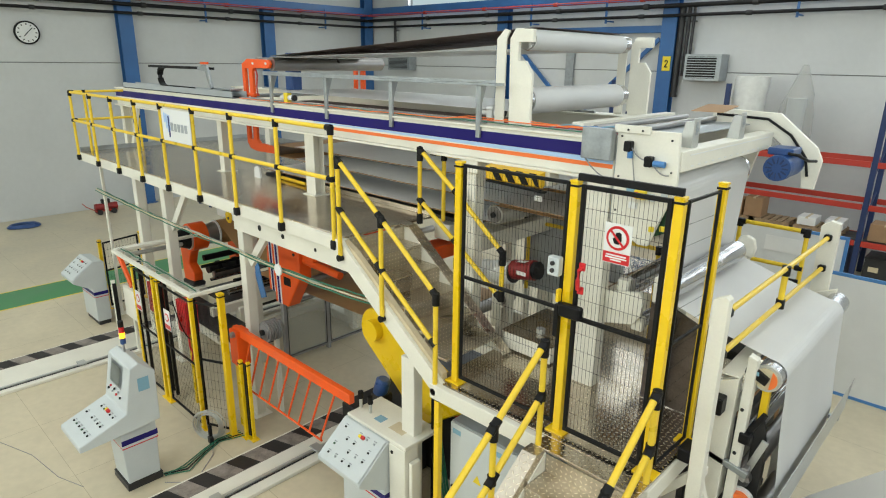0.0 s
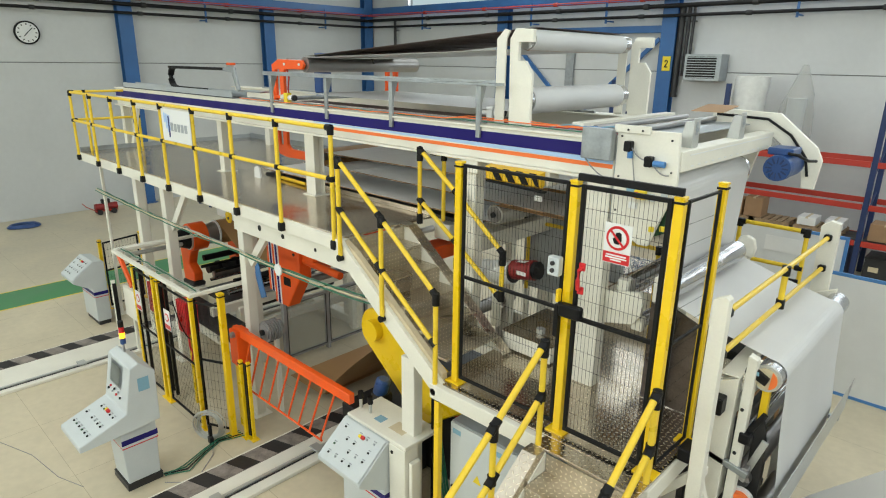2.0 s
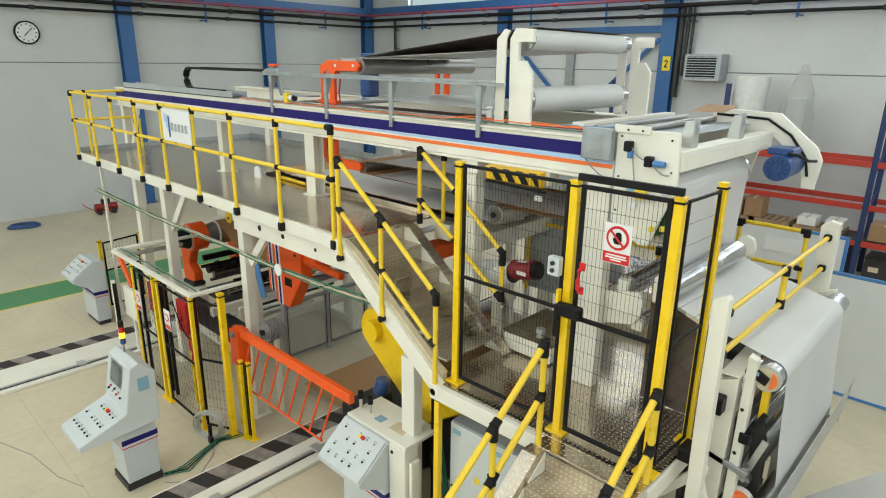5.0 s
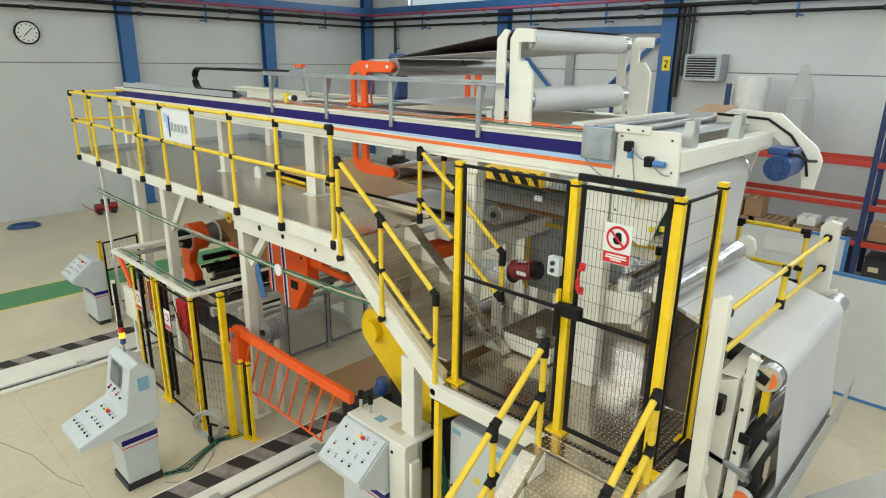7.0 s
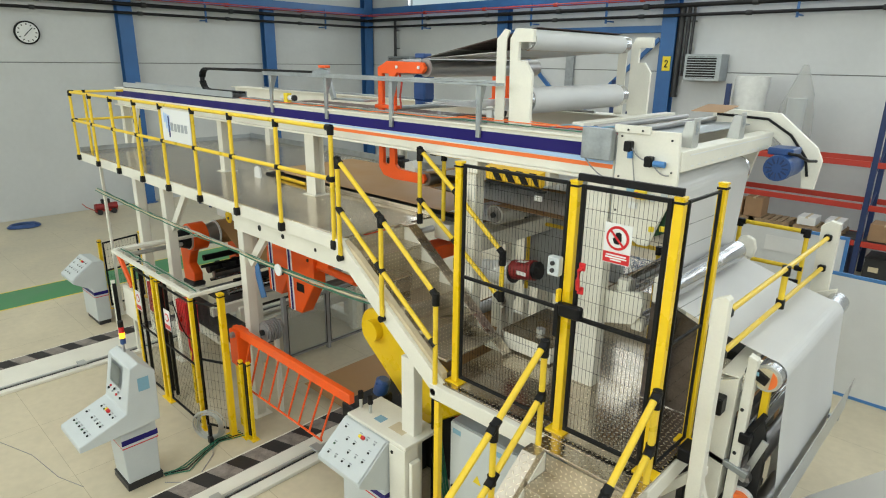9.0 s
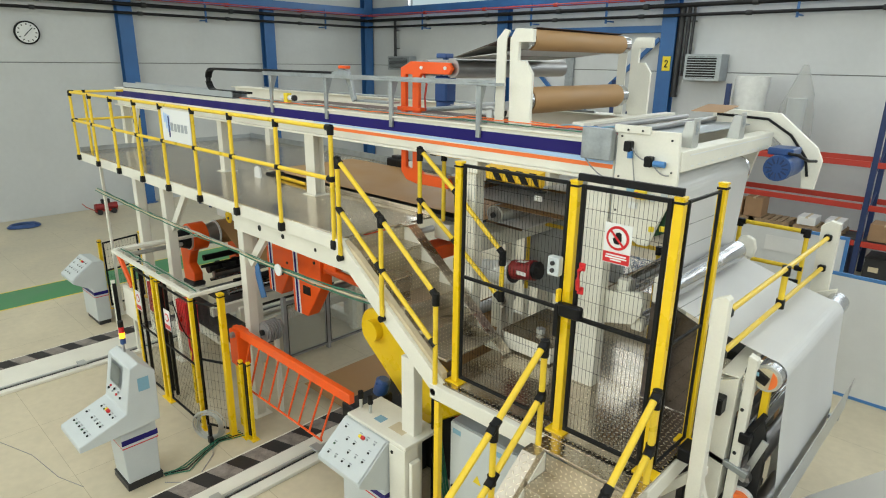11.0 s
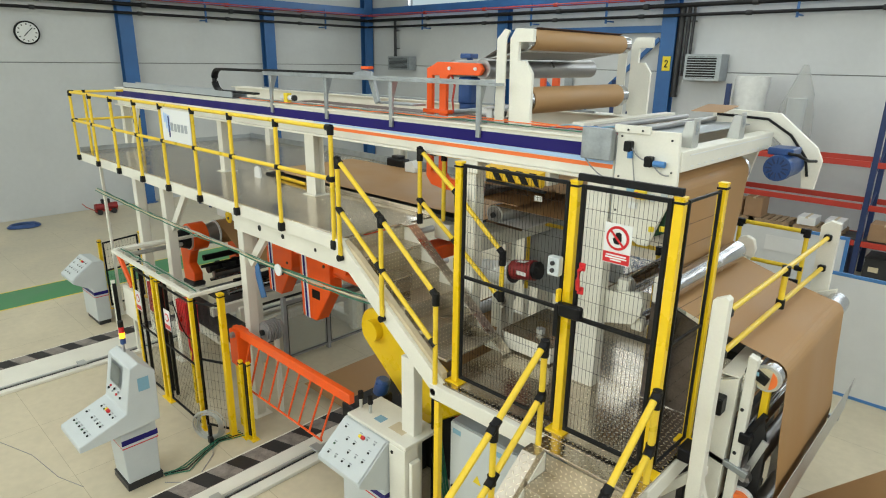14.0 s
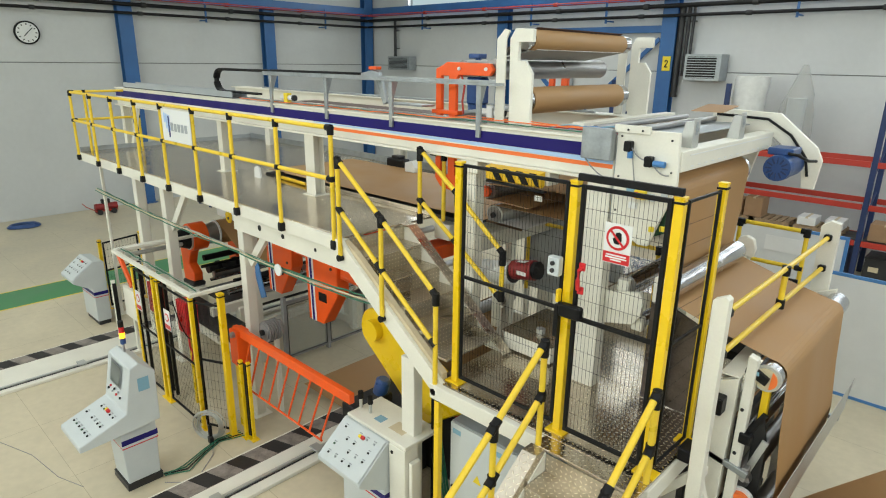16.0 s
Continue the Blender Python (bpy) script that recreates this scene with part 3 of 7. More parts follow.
sgn = thing("bay_sign", (-8.2, YW - 0.31, 4.9), "small yellow bay sign with a black 2 on a blue column", "sign")
part("plate", B(-8.32, -8.08, YW - 0.325, YW - 0.302, 4.66, 5.06, 0.003), SIGNYEL, sgn)
TWO = [(-.05, 4.75), (.05, 4.75), (.05, 4.782), (-.008, 4.782), (.046, 4.875), (.05, 4.92), (.025, 4.965), (-.025, 4.965), (-.05, 4.93), (-.05, 4.90), (-.022, 4.90), (-.012, 4.932), (.012, 4.932), (.02, 4.905), (.014, 4.88), (-.05, 4.782)]
part("digit", P([(-8.2 + a, b) for a, b in TWO], "y", YW - 0.33, YW - 0.327, 0), BLACK, sgn)

# floor markings and floor rails
solo("floor_marking", B(-15.1, -14.05, YF, 8.6, 0.001, 0.004, 0), GREEN, "worn green painted walkway strip on the floor", "floor marking", kind="structure")
for x in (-15.13, -14.05):
    solo("floor_marking", B(x, x + 0.035, YF, 8.6, 0.0012, 0.005, 0), SIGNYEL, "thin yellow line beside the green strip", "floor marking", kind="structure")


def floor_rail(xs, xb0, xb1, xg, y0, y1, name):
    t = thing(name, (xs, y0, 0), "low cream floor track with worn black and grey hazard tape", "floor track")
    part("bed", B(xb0, xb1, y0, y1, 0.001, 0.05, 0.006), CREAM, t)
    part("side_rail", B(xg, xg + 0.05, y0, y1, 0.052, 0.075, 0.004), GUIDE, t, "pale aluminium guide rail")
    part("shadow_gap", B(xg + 0.052, xg + 0.075, y0, y1, 0.052, 0.058, 0), DARK, t)
    part("tape_base", B(xs, xs + 0.30, y0, y1, 0.052, 0.056, 0), TAPE_GREY, t, "worn grey tape")
    k, y = 0, y0 + 0.1
    while y < y1 - 0.3:
        part("tape_stripe", P([(xs + 0.004, y), (xs + 0.296, y + 0.10), (xs + 0.296, y + 0.32), (xs + 0.004, y + 0.22)], "z", 0.057, 0.060, 0), TAPE_BLACK, t, "worn black tape stripe")
        y += 0.47
    for y in np.arange(y0 + 0.6, y1, 1.35):
        part("clamp", B(xg - 0.05, xg + 0.12, y, y + 0.12, 0.076, 0.10, 0.006), GUIDE, t)
    return t


floor_rail(-11.38, -11.42, -10.25, -10.42, -9.0, 6.6, "floor_track")
floor_rail(-6.38, -6.42, -5.62, -5.84, -9.0, 6.6, "floor_track")

# ---------- pallet rack with its loads ----------
rack = thing("pallet_rack", (-5, 16.6, 0), "pallet rack with dark blue uprights and red beams", "shelving")
for x in (-9.1, -5.9, -2.5, 0.7):
    for y in (16.5, 17.5):
        part("upright", B(x, x + 0.11, y, y + 0.1, 0, 4.4, 0.004), DKBLUE, rack, "dark blue perforated upright")
    for k in range(4):
        part("lattice", BAR((x + 0.055, 16.6, 0.3 + k), (x + 0.055, 17.5, 1.0 + k), 0.03, 0.04, 0), DKBLUE, rack)
for x0, x1 in ((-8.98, -5.9), (-5.78, -2.51), (-2.38, 0.7)):
    for z in (1.0, 1.85, 2.82):
        for y in (16.48, 17.48):
            part("beam", B(x0, x1, y, y + 0.05, z - 0.13, z, 0.004), RACKRED, rack, "red shelf beam")
        if z < 1.5:
            part("shelf_mesh", B(x0, x1, 16.54, 17.47, z - 0.03, z - 0.005, 0), DARK, rack)
rnd = random.Random(7)


def pallet(x, y, z, w=1.0, d=0.8):
    p = thing("pallet", (x, y, z), "worn wooden pallet lying on a rack shelf", "pallet", "stored pallets")
    for k in range(6):
        part("slat", B(x + k * w / 6 + 0.01, x + (k + 1) * w / 6 - 0.03, y, y + d, z + 0.10, z + 0.12, 0), WOOD, p)
    for k in range(3):
        part("runner", B(x, x + w, y + k * (d - 0.09) / 2, y + k * (d - 0.09) / 2 + 0.09, z + 0.002, z + 0.098, 0), WOOD, p)


for x in (-5.7, -4.9, -3.85):
    pallet(x, 16.58, 1.0, 0.95 if x < -4 else 1.05)
for x, w, z, h in ((-5.62, 0.5, 1.122, 0.40), (-5.06, 0.42, 1.122, 0.50), (-3.8, 0.4, 1.122, 0.2), (-3.2, 0.38, 1.122, 0.22), (-2.3, 0.6, 1.005, 0.4), (-1.4, 0.7, 1.005, 0.5)):
    b = thing("cardboard_box", (x, 16.7, z), "closed brown cardboard box on the rack" if h > 0.3 else "small pale carton on a pallet", "box", "stored boxes")
    part("carton", B(x, x + w, 16.66, 17.2, z, z + h, 0.008), CARD if h > 0.3 else WHITE, b)
    part("tape", B(x + w / 2 - 0.03, x + w / 2 + 0.03, 16.655, 17.205, z + h - 0.03, z + h + 0.003, 0), BEIGE, b)


for x, w, h, mm, lab in ((-5.6, 0.9, 0.62, DARK, "dark steel crate on the floor under the rack"), (-4.55, 0.85, 0.55, CARD, "brown cardboard box on the floor under the rack"), (-3.55, 0.95, 0.66, DKBLUE, "dark blue steel crate on the floor under the rack"), (-2.25, 1.0, 0.6, DARK, "dark steel crate on the floor under the rack")):
    b = thing("storage_crate", (x, 16.9, 0), lab, "crate", "crates under the rack")
    part("body", B(x, x + w, 16.6, 17.35, 0.0, h, 0.012), mm, b)
    part("rim", B(x - 0.01, x + w + 0.01, 16.59, 17.36, h, h + 0.03, 0.004), mm, b)
    part("label", B(x + 0.1, x + 0.3, 16.594, 16.598, h * 0.5, h * 0.5 + 0.12, 0), BEIGE, b)


def film_bundle(x, y, z, r, h, tip, label, seed, wrap):
    bm = bmesh.new()
    rnd2 = random.Random(seed)
    n, m = 22, 9
    rings = []
    for j in range(m + 1):
        f = j / m
        rr = r * ((1 - tip * f ** 1.3) + 0.06 * math.sin(5 * f + seed))
        rings.append([bm.verts.new((x + 0.12 * r * math.sin(3 * f + seed) + rr * (1 + rnd2.uniform(-.07, .07)) * math.cos(k * math.tau / n), y + rr * (1 + rnd2.uniform(-.07, .07)) * math.sin(k * math.tau / n), z + h * f)) for k in range(n)])
    for r0, r1 in zip(rings, rings[1:]):
        for k in range(n):
            bm.faces.new((r0[k], r0[(k + 1) % n], r1[(k + 1) % n], r1[k]))
    bm.faces.new(rings[-1])
    bm.faces.new(rings[0][::-1])
    t = thing("film_bundle", (x, y, z), label, "wrapped goods")
    part("wrap", bm, wrap, t, smooth=True)
    part("core", C((x, y, z + 0.02), (x, y, z + h * 0.62), r * 0.4, 16), GREYPAINT, t, smooth=True)


film_bundle(-5.42, 17.0, 2.83, 0.40, 1.75, 0.05, "white roll of goods wrapped in stretch film on the rack", 3, FOAM)
film_bundle(-4.35, 17.0, 2.83, 0.52, 2.05, 0.86, "pointed bundle wrapped in clear film on the rack", 5, FILM)

# ---------- boards and partitions behind the machine ----------


def framed_board(name, x0, x1, y, z0, z1, label, legs=False):
    b = thing(name, ((x0 + x1) / 2, y, 0), label, "partition")
    part("panel", B(x0 + 0.05, x1 - 0.05, y + 0.01, y + 0.03, z0 + 0.05, z1 - 0.05, 0), BOARD, b)
    part("frame_side", B(x0, x0 + 0.05, y, y + 0.04, z0, z1, 0.004), BLUEFRAME, b, "blue frame bar")
    part("frame_side", B(x1 - 0.05, x1, y, y + 0.04, z0, z1, 0.004), BLUEFRAME, b, "blue frame bar")
    part("frame_rail", B(x0 + 0.05, x1 - 0.05, y, y + 0.04, z1 - 0.05, z1, 0.004), BLUEFRAME, b, "blue frame bar")
    part("frame_rail", B(x0 + 0.05, x1 - 0.05, y, y + 0.04, z0, z0 + 0.05, 0.004), BLUEFRAME, b, "blue frame bar")
    if legs:
        for x in (x0 + 0.1, x1 - 0.15):
            part("leg", B(x, x + 0.05, y, y + 0.04, 0, z0, 0.004), BLUEFRAME, b)
    return b


framed_board("partition", -1.83, 1.6, 10.3, 0.0, 1.93, "white panel partition in a thin blue frame on the floor")
framed_board("notice_board", -3.6, -1.72, 10.9, 0.85, 2.33, "white board in a blue frame on legs", True)
for x, z, w, h in ((-2.9, 1.9, 0.6, 0.25), (-2.1, 1.5, 0.22, 0.4)):
    solo("paper_sheet", B(x, x + w, 10.895, 10.899, z, z + h, 0), WHITE, "pale printed sheet fixed to the board", "paper")
for x, y, w, h in ((-2.55, 7.75, 0.5, 2.1), (-2.0, 7.9, 0.5, 1.9)):
    b = thing("cardboard_box", (x, y, 0), "tall brown cardboard box standing behind the machine", "box")
    part("carton", B(x, x + w, y, y + 0.4, 0, h, 0.01), CARD, b)
    part("flap", BAR((x + 0.02, y - 0.05, h + 0.07), (x + w - 0.02, y - 0.05, h + 0.07), 0.006, 0.16, 0), CARD, b)

# ---------- stairs from the walkway to the lower landing ----------
stair = thing("staircase", (-4.2, 4.1, ZM), "chequer-plate stairs with cream stringer and yellow pipe rails", "stairs")
part("stringer", P([(-4.95, 3.10), (-4.83, 3.10), (-4.70, 2.98), (-3.40, 2.05), (-3.40, 1.905), (-3.50, 1.905), (-4.88, 2.90), (-4.95, 2.90)], "y", 3.585, 3.63), CREAM, stair)
part("stringer", P([(-4.86, 3.09), (-4.66, 3.09), (-3.37, 2.09), (-3.37, 2.052), (-3.62, 2.052), (-4.86, 2.93)], "y", 4.46, 4.52), CREAM, stair)
part("cover_plate", BAR((-4.70, 4.45, 3.135), (-3.33, 4.45, 2.075), 0.13, 0.012), TREADOLD, stair, "chequer-plate cover on the stringer")
part("cover_end", B(-4.86, -4.70, 4.385, 4.515, 3.121, 3.135, 0.002), TREAD, stair)
part("inner_face", P([(-4.86, 3.10), (-4.66, 3.0), (-3.44, 2.12), (-3.44, 2.052), (-4.86, 2.93)], "y", 3.632, 3.70), BEIGE, stair, "beige inner stringer face")
for k in range(1, 6):
    z, x = ZP - k * 0.178, -4.84 + (k - 1) * 0.275
    part("tread", B(x, x + 0.29, 3.702, 4.458, z - 0.025, z, 0.004), TREADOLD, stair, "chequer-plate tread")
    part("riser", B(x, x + 0.006, 3.702, 4.458, z + 0.001, z + 0.15, 0), TREADOLD, stair)
YR = 3.56
for x, z0, z1 in ((-4.81, 2.93, 3.93), (-4.18, 2.46, 3.46), (-3.46, 1.97, 2.90)):
    part("post", C((x, YR, z0), (x, YR, z1), 0.024, 12), YELLOW, stair, smooth=True)
    part("base_socket", C((x, YR - 0.03, z0), (x, YR + 0.02, z0), 0.034, 14), BLACK, stair, "black plastic clamp", True)
    part("joint", C((x, YR, z1 - 0.09), (x, YR, z1 + 0.025), 0.034, 12), BLACK, stair, "black plastic pipe joint", True)
for a, b in (((-4.81, YR, 3.93), (-4.18, YR, 3.46)), ((-4.18, YR, 3.46), (-3.46, YR, 2.90)), ((-4.81, YR, 3.44), (-4.2, YR, 2.97)), ((-4.2, YR, 2.97), (-3.47, YR, 2.43))):
    rail_bar(stair, a, b)
YR2 = 4.44
for x, z0, z1 in ((-4.57, 3.2, 3.97), (-4.03, 2.82, 3.58), (-3.43, 2.63, 3.10)):
    part("post", C((x, YR2, z0), (x, YR2, z1), 0.024, 12), YELLOW, stair, smooth=True)
    part("joint", C((x, YR2, z1 - 0.12), (x, YR2, z1 + 0.025), 0.034, 12), BLACK, stair, "black plastic pipe joint", True)
    part("joint", C((x, YR2, z0 - 0.02), (x, YR2, z0 + 0.09), 0.034, 12), BLACK, stair, "black plastic pipe joint", True)
for a, b in (((-4.57, YR2, 3.97), (-4.03, YR2, 3.58)), ((-4.03, YR2, 3.58), (-3.43, YR2, 3.10)), ((-4.57, YR2, 3.44), (-4.03, YR2, 3.07)), ((-4.03, YR2, 3.07), (-3.45, YR2, 2.64))):
    rail_bar(stair, a, b)
short = thing("guard_rail", (-4.5, 4.75, ZP), "short yellow pipe guard at the top of the stairs", "railing")
rail_post(short, -4.62, 4.86, ZP, 3.86, base=False)
rail_bar(short, (-4.80, 4.86, 3.87), (-4.25, 4.86, 3.87))

# lower stairs, down towards the gallery
low = thing("staircase", (-1.87, 2.4, 0), "steep chequer-plate stairs with yellow pipe rails", "stairs")
SL = 0.72
for x0, x1 in ((-2.30, -2.166), (-1.465, -1.42)):
    part("stringer", P([(3.44, ZM), (3.32, ZM), (3.32 - (ZM - 0.05) / SL, 0.0), (3.32 - (ZM - 0.05) / SL + 0.3, 0.0), (3.44, ZM - 0.25)], "x", x0, x1), TREADOLD, low, "chequer-plate clad stringer")
for k in range(1, 11):
    z = ZM - k * 0.18
    y = 3.44 - k * 0.25
    part("riser", B(-2.157, -1.468, y + 0.245, y + 0.25, z, z + 0.15, 0), TREADOLD, low, "chequer-plate riser")
    part("tread", B(-2.158, -1.467, y - 0.02, y + 0.25, z - 0.03, z, 0.004), TREADOLD, low, "chequer-plate tread")
    part("side_angle", P([(y + 0.243, z + 0.001), (y + 0.243, z + 0.165), (y + 0.03, z + 0.001)], "x", -2.166, -2.158, 0.001), CREAM, low)
for X, tops in ((-2.25, ((3.46, 2.90), (2.90, 2.46), (2.2, 1.95))), (-1.45, ((3.62, 2.75), (3.02, 2.29), (2.3, 1.76)))):
    for y, z in tops:
        part("post", C((X, y, z - 0.86), (X, y, z), 0.024, 12), YELLOW, low, smooth=True)
        part("joint", C((X, y, z - 0.11), (X, y, z + 0.025), 0.034, 12), BLACK, low, "black plastic pipe joint", True)
        part("joint", C((X, y, z - 0.47), (X, y, z - 0.39), 0.034, 12), BLACK, low, "black plastic pipe joint", True)
    for (y0, z0), (y1, z1) in zip(tops, tops[1:]):
        rail_bar(low, (X, y0, z0), (X, y1, z1), 0.025)
        rail_bar(low, (X, y0, z0 - 0.43), (X, y1, z1 - 0.43), 0.025)

# ---------- mesh safety fence on the landing ----------


def mesh_infill(p, q, z0, z1, pitch=0.03, rows=0.13, r=0.0015):
    """Welded wire mesh between two uprights."""
    bm = bmesh.new()
    p, q = Vector((p[0], p[1], 0)), Vector((q[0], q[1], 0))
    d = q - p
    n = max(1, int(d.length / pitch))
    for k in range(1, n):
        c = p + d * (k / n)
        cyl(bm, (c.x, c.y, z0), (c.x, c.y, z1), r, 4, caps=False)
    m = max(2, int((z1 - z0) / rows))
    nrm = Vector((-d.y, d.x, 0)).normalized() * r * 1.8
    for k in range(1, m):
        z = z0 + (z1 - z0) * k / m
        cyl(bm, (p.x + nrm.x, p.y + nrm.y, z), (q.x + nrm.x, q.y + nrm.y, z), r, 4, caps=False)
    return bm


def fence_post(parent, x, y, z0, z1, w=0.06, d=0.06, foot=True):
    part("post", B(x - w / 2, x + w / 2, y - d / 2, y + d / 2, z0 + 0.012, z1, 0.004), FENCE_YELLOW, parent, "yellow square post")
    part("post_cap", B(x - w / 2 - 0.004, x + w / 2 + 0.004, y - d / 2 - 0.004, y + d / 2 + 0.004, z1, z1 + 0.018, 0.004), FENCE_YELLOW, parent)
    part("clip", B(x - w / 2 - 0.006, x + w / 2 + 0.006, y - d / 2 - 0.006, y + d / 2 + 0.006, z1 - 0.03, z1 - 0.015, 0), BLACK, parent)
    if foot:
        part("foot_plate", B(x - w / 2 - 0.05, x + w / 2 + 0.05, y - d / 2 - 0.03, y + d / 2 + 0.03, z0, z0 + 0.012, 0.002), FENCE_YELLOW, parent)


def fence_panel(parent, p, q, z0, z1, mid=None, t=0.026, pitch=0.03, rows=0.13):
    p3, q3 = Vector((p[0], p[1], 0)), Vector((q[0], q[1], 0))
    d = (q3 - p3).normalized()
    for c in (p3 + d * t / 2, q3 - d * t / 2):
        part("frame_side", BAR((c.x, c.y, z0), (c.x, c.y, z1), t, t, 0.003), BLACK, parent, "black steel frame bar")
    for z in [z0 + t / 2, z1 - t / 2] + ([mid] if mid else []):
        a, b = p3 + d * t, q3 - d * t
        part("frame_rail", BAR((a.x, a.y, z), (b.x, b.y, z), t, t, 0.003), BLACK, parent, "black steel frame bar")
    a, b = p3 + d * t, q3 - d * t
    tagged(part("wire_mesh", mesh_infill(a, b, z0 + t, z1 - t, pitch, rows), BLACK, parent, "black welded wire mesh"), kind="stuff")


YFE = 3.72
fence = thing("safety_fence", (-2.4, YFE, ZM), "yellow and black wire-mesh safety fence on the landing", "fence")
for x in (-3.35, -2.25, -1.50):
    fence_post(fence, x, YFE, ZM, 4.05, 0.064, 0.06)
fence_post(fence, -1.455, 4.30, ZM, 4.07, 0.055, 0.055)
fence_panel(fence, (-3.31, YFE), (-2.30, YFE), ZM + 0.05, 4.05, 3.08)
fence_panel(fence, (-1.47, YFE + 0.05), (-1.455, 4.26), ZM + 0.05, 4.04, 3.05, 0.02, 0.6, 0.14)
part("header", B(-2.21, -1.47, YFE - 0.055, YFE - 0.02, 4.075, 4.125, 0.003), BLACK, fence, "black steel header bar")
door = thing("mesh_gate", (-1.87, YFE, ZM), "black wire-mesh gate with warning sign and red handle", "gate")
fence_panel(door, (-2.195, YFE - 0.01), (-1.545, YFE - 0.01), ZM + 0.04, 4.045, 3.05, 0.03)
part("pull_handle", tube(bmesh.new(), [(-2.13, YFE - 0.03, 3.45), (-2.13, YFE - 0.075, 3.44), (-2.13, YFE - 0.085, 3.37), (-2.13, YFE - 0.075, 3.30), (-2.13, YFE - 0.03, 3.29)], 0.016, 10), RED, door, "red plastic pull handle", True)
for z in (3.28, 3.46):
    part("handle_base", B(-2.155, -2.105, YFE - 0.045, YFE - 0.026, z - 0.03, z + 0.03, 0.006), RED, door)
part("lock_body", B(-2.27, -2.09, YFE - 0.10, YFE - 0.03, 3.06, 3.16, 0.012), BLACK, door, "black gate lock")
part("lock_bolt", B(-2.31, -2.27, YFE - 0.09, YFE - 0.05, 2.88, 3.14, 0.006), BLACK, door)
part("lock_strike", B(-2.30, -2.275, YFE - 0.095, YFE - 0.045, 3.16, 3.26, 0.006), FENCE_YELLOW, door)
sg = thing("warning_sign", (-1.875, YFE - 0.04, 3.56), "white prohibition sign with red ring and red text block", "sign")
ys = YFE - 0.045
part("board", B(-1.975, -1.775, ys, ys + 0.004, 3.545, 3.825, 0), WHITE, sg)
part("text_block", B(-1.973, -1.777, ys - 0.003, ys - 0.001, 3.55, 3.625, 0), RED, sg, "red text block")
for z, w in ((3.605, 0.15), (3.588, 0.16), (3.572, 0.08)):
    part("text_bar", B(-1.875 - w / 2, -1.875 + w / 2, ys - 0.006, ys - 0.004, z - 0.005, z + 0.005, 0), WHITE, sg)
part("ring", C((-1.875, ys - 0.004, 3.727), (-1.875, ys - 0.001, 3.727), 0.084, 32), RED, sg, "red prohibition ring")
part("ring_centre", C((-1.875, ys - 0.007, 3.727), (-1.875, ys - 0.005, 3.727), 0.066, 32), WHITE, sg)
part("symbol", P([(-1.895, 3.69), (-1.86, 3.685), (-1.842, 3.715), (-1.846, 3.762), (-1.862, 3.772), (-1.885, 3.765), (-1.89, 3.735), (-1.908, 3.722)], "y", ys - 0.010, ys - 0.008, 0), BLACK, sg, "black pictogram")
part("slash", BAR((-1.93, ys - 0.013, 3.782), (-1.82, ys - 0.013, 3.672), 0.003, 0.014, 0), RED, sg)
sb = thing("switch_box", (-2.33, YFE - 0.06, 3.36), "pale grey switch box with two round buttons on a post", "switch")
part("body", B(-2.385, -2.285, YFE - 0.10, YFE - 0.037, 3.355, 3.50, 0.008), GREYPAINT, sb)
for z in (3.40, 3.455):
    part("button", C((-2.335, YFE - 0.115, z), (-2.335, YFE - 0.101, z), 0.017, 14), DARK, sb, smooth=True)

# control gear on the end unit behind the gate
for x, z, w, h, mm, lab in ((-2.27, 3.86, 0.10, 0.09, CYAN, "blue label plate"), (-2.08, 3.82, 0.05, 0.06, GREYPAINT, "grey push-button box"), (-1.98, 3.84, 0.05, 0.08, GREYPAINT, "grey push-button box"), (-2.24, 3.74, 0.07, 0.05, WHITE, "white label"), (-1.96, 3.60, 0.04, 0.04, SIGNYEL, "yellow warning label"), (-2.05, 3.58, 0.04, 0.04, SIGNYEL, "yellow warning label")):
    part("panel_label", B(x, x + w, YN - 0.045, YN - 0.022, z, z + h, 0.003), mm, eu, lab)
part("emergency_box", B(-2.19, -2.10, YN - 0.07, YN - 0.022, 3.83, 3.90, 0.005), SIGNYEL, eu, "yellow emergency-stop box")
part("emergency_button", C((-2.165, YN - 0.10, 3.865), (-2.165, YN - 0.071, 3.865), 0.022, 14), RED, eu, "red mushroom button", True)
for x, z in ((-2.28, 4.22), (-2.10, 4.12)):
    part("valve", B(x - 0.03, x + 0.03, YN - 0.09, YN - 0.022, z - 0.03, z + 0.05, 0.008), BLACK, eu, "black pneumatic valve")
    part("filter_bowl", C((x + 0.02, YN - 0.06, z - 0.08), (x + 0.02, YN - 0.06, z - 0.025), 0.022, 12) if x < -2.2 else C((x + 0.04, YN - 0.06, z), (x + 0.13, YN - 0.06, z), 0.024, 12), BLUEFRAME, eu, "blue filter bowl", True)
    part("air_hose", tube(bmesh.new(), sag((x + 0.03, YN - 0.06, z), (x + 0.16, YN - 0.04, z - 0.08), 0.03, 8), 0.006, 6), GREYCABLE, eu)
for x, z in ((-2.36, 4.30), (-2.30, 4.355), (-2.18, 4.355), (-1.95, 4.30), (-1.93, 4.06), (-2.36, 3.98), (-2.36, 3.70)):
    part("screw", C((x, YN - 0.052 if z > 4.34 else YN - 0.026, z), (x, YN - 0.045 if z > 4.34 else YN - 0.0205, z), 0.009, 8), DARK, eu)
part("air_hose", tube(bmesh.new(), sag((-2.24, YN - 0.05, 4.15), (-2.20, YN - 0.04, 3.92), 0.02, 10), 0.005, 6), GREYCABLE, eu, smooth=True)
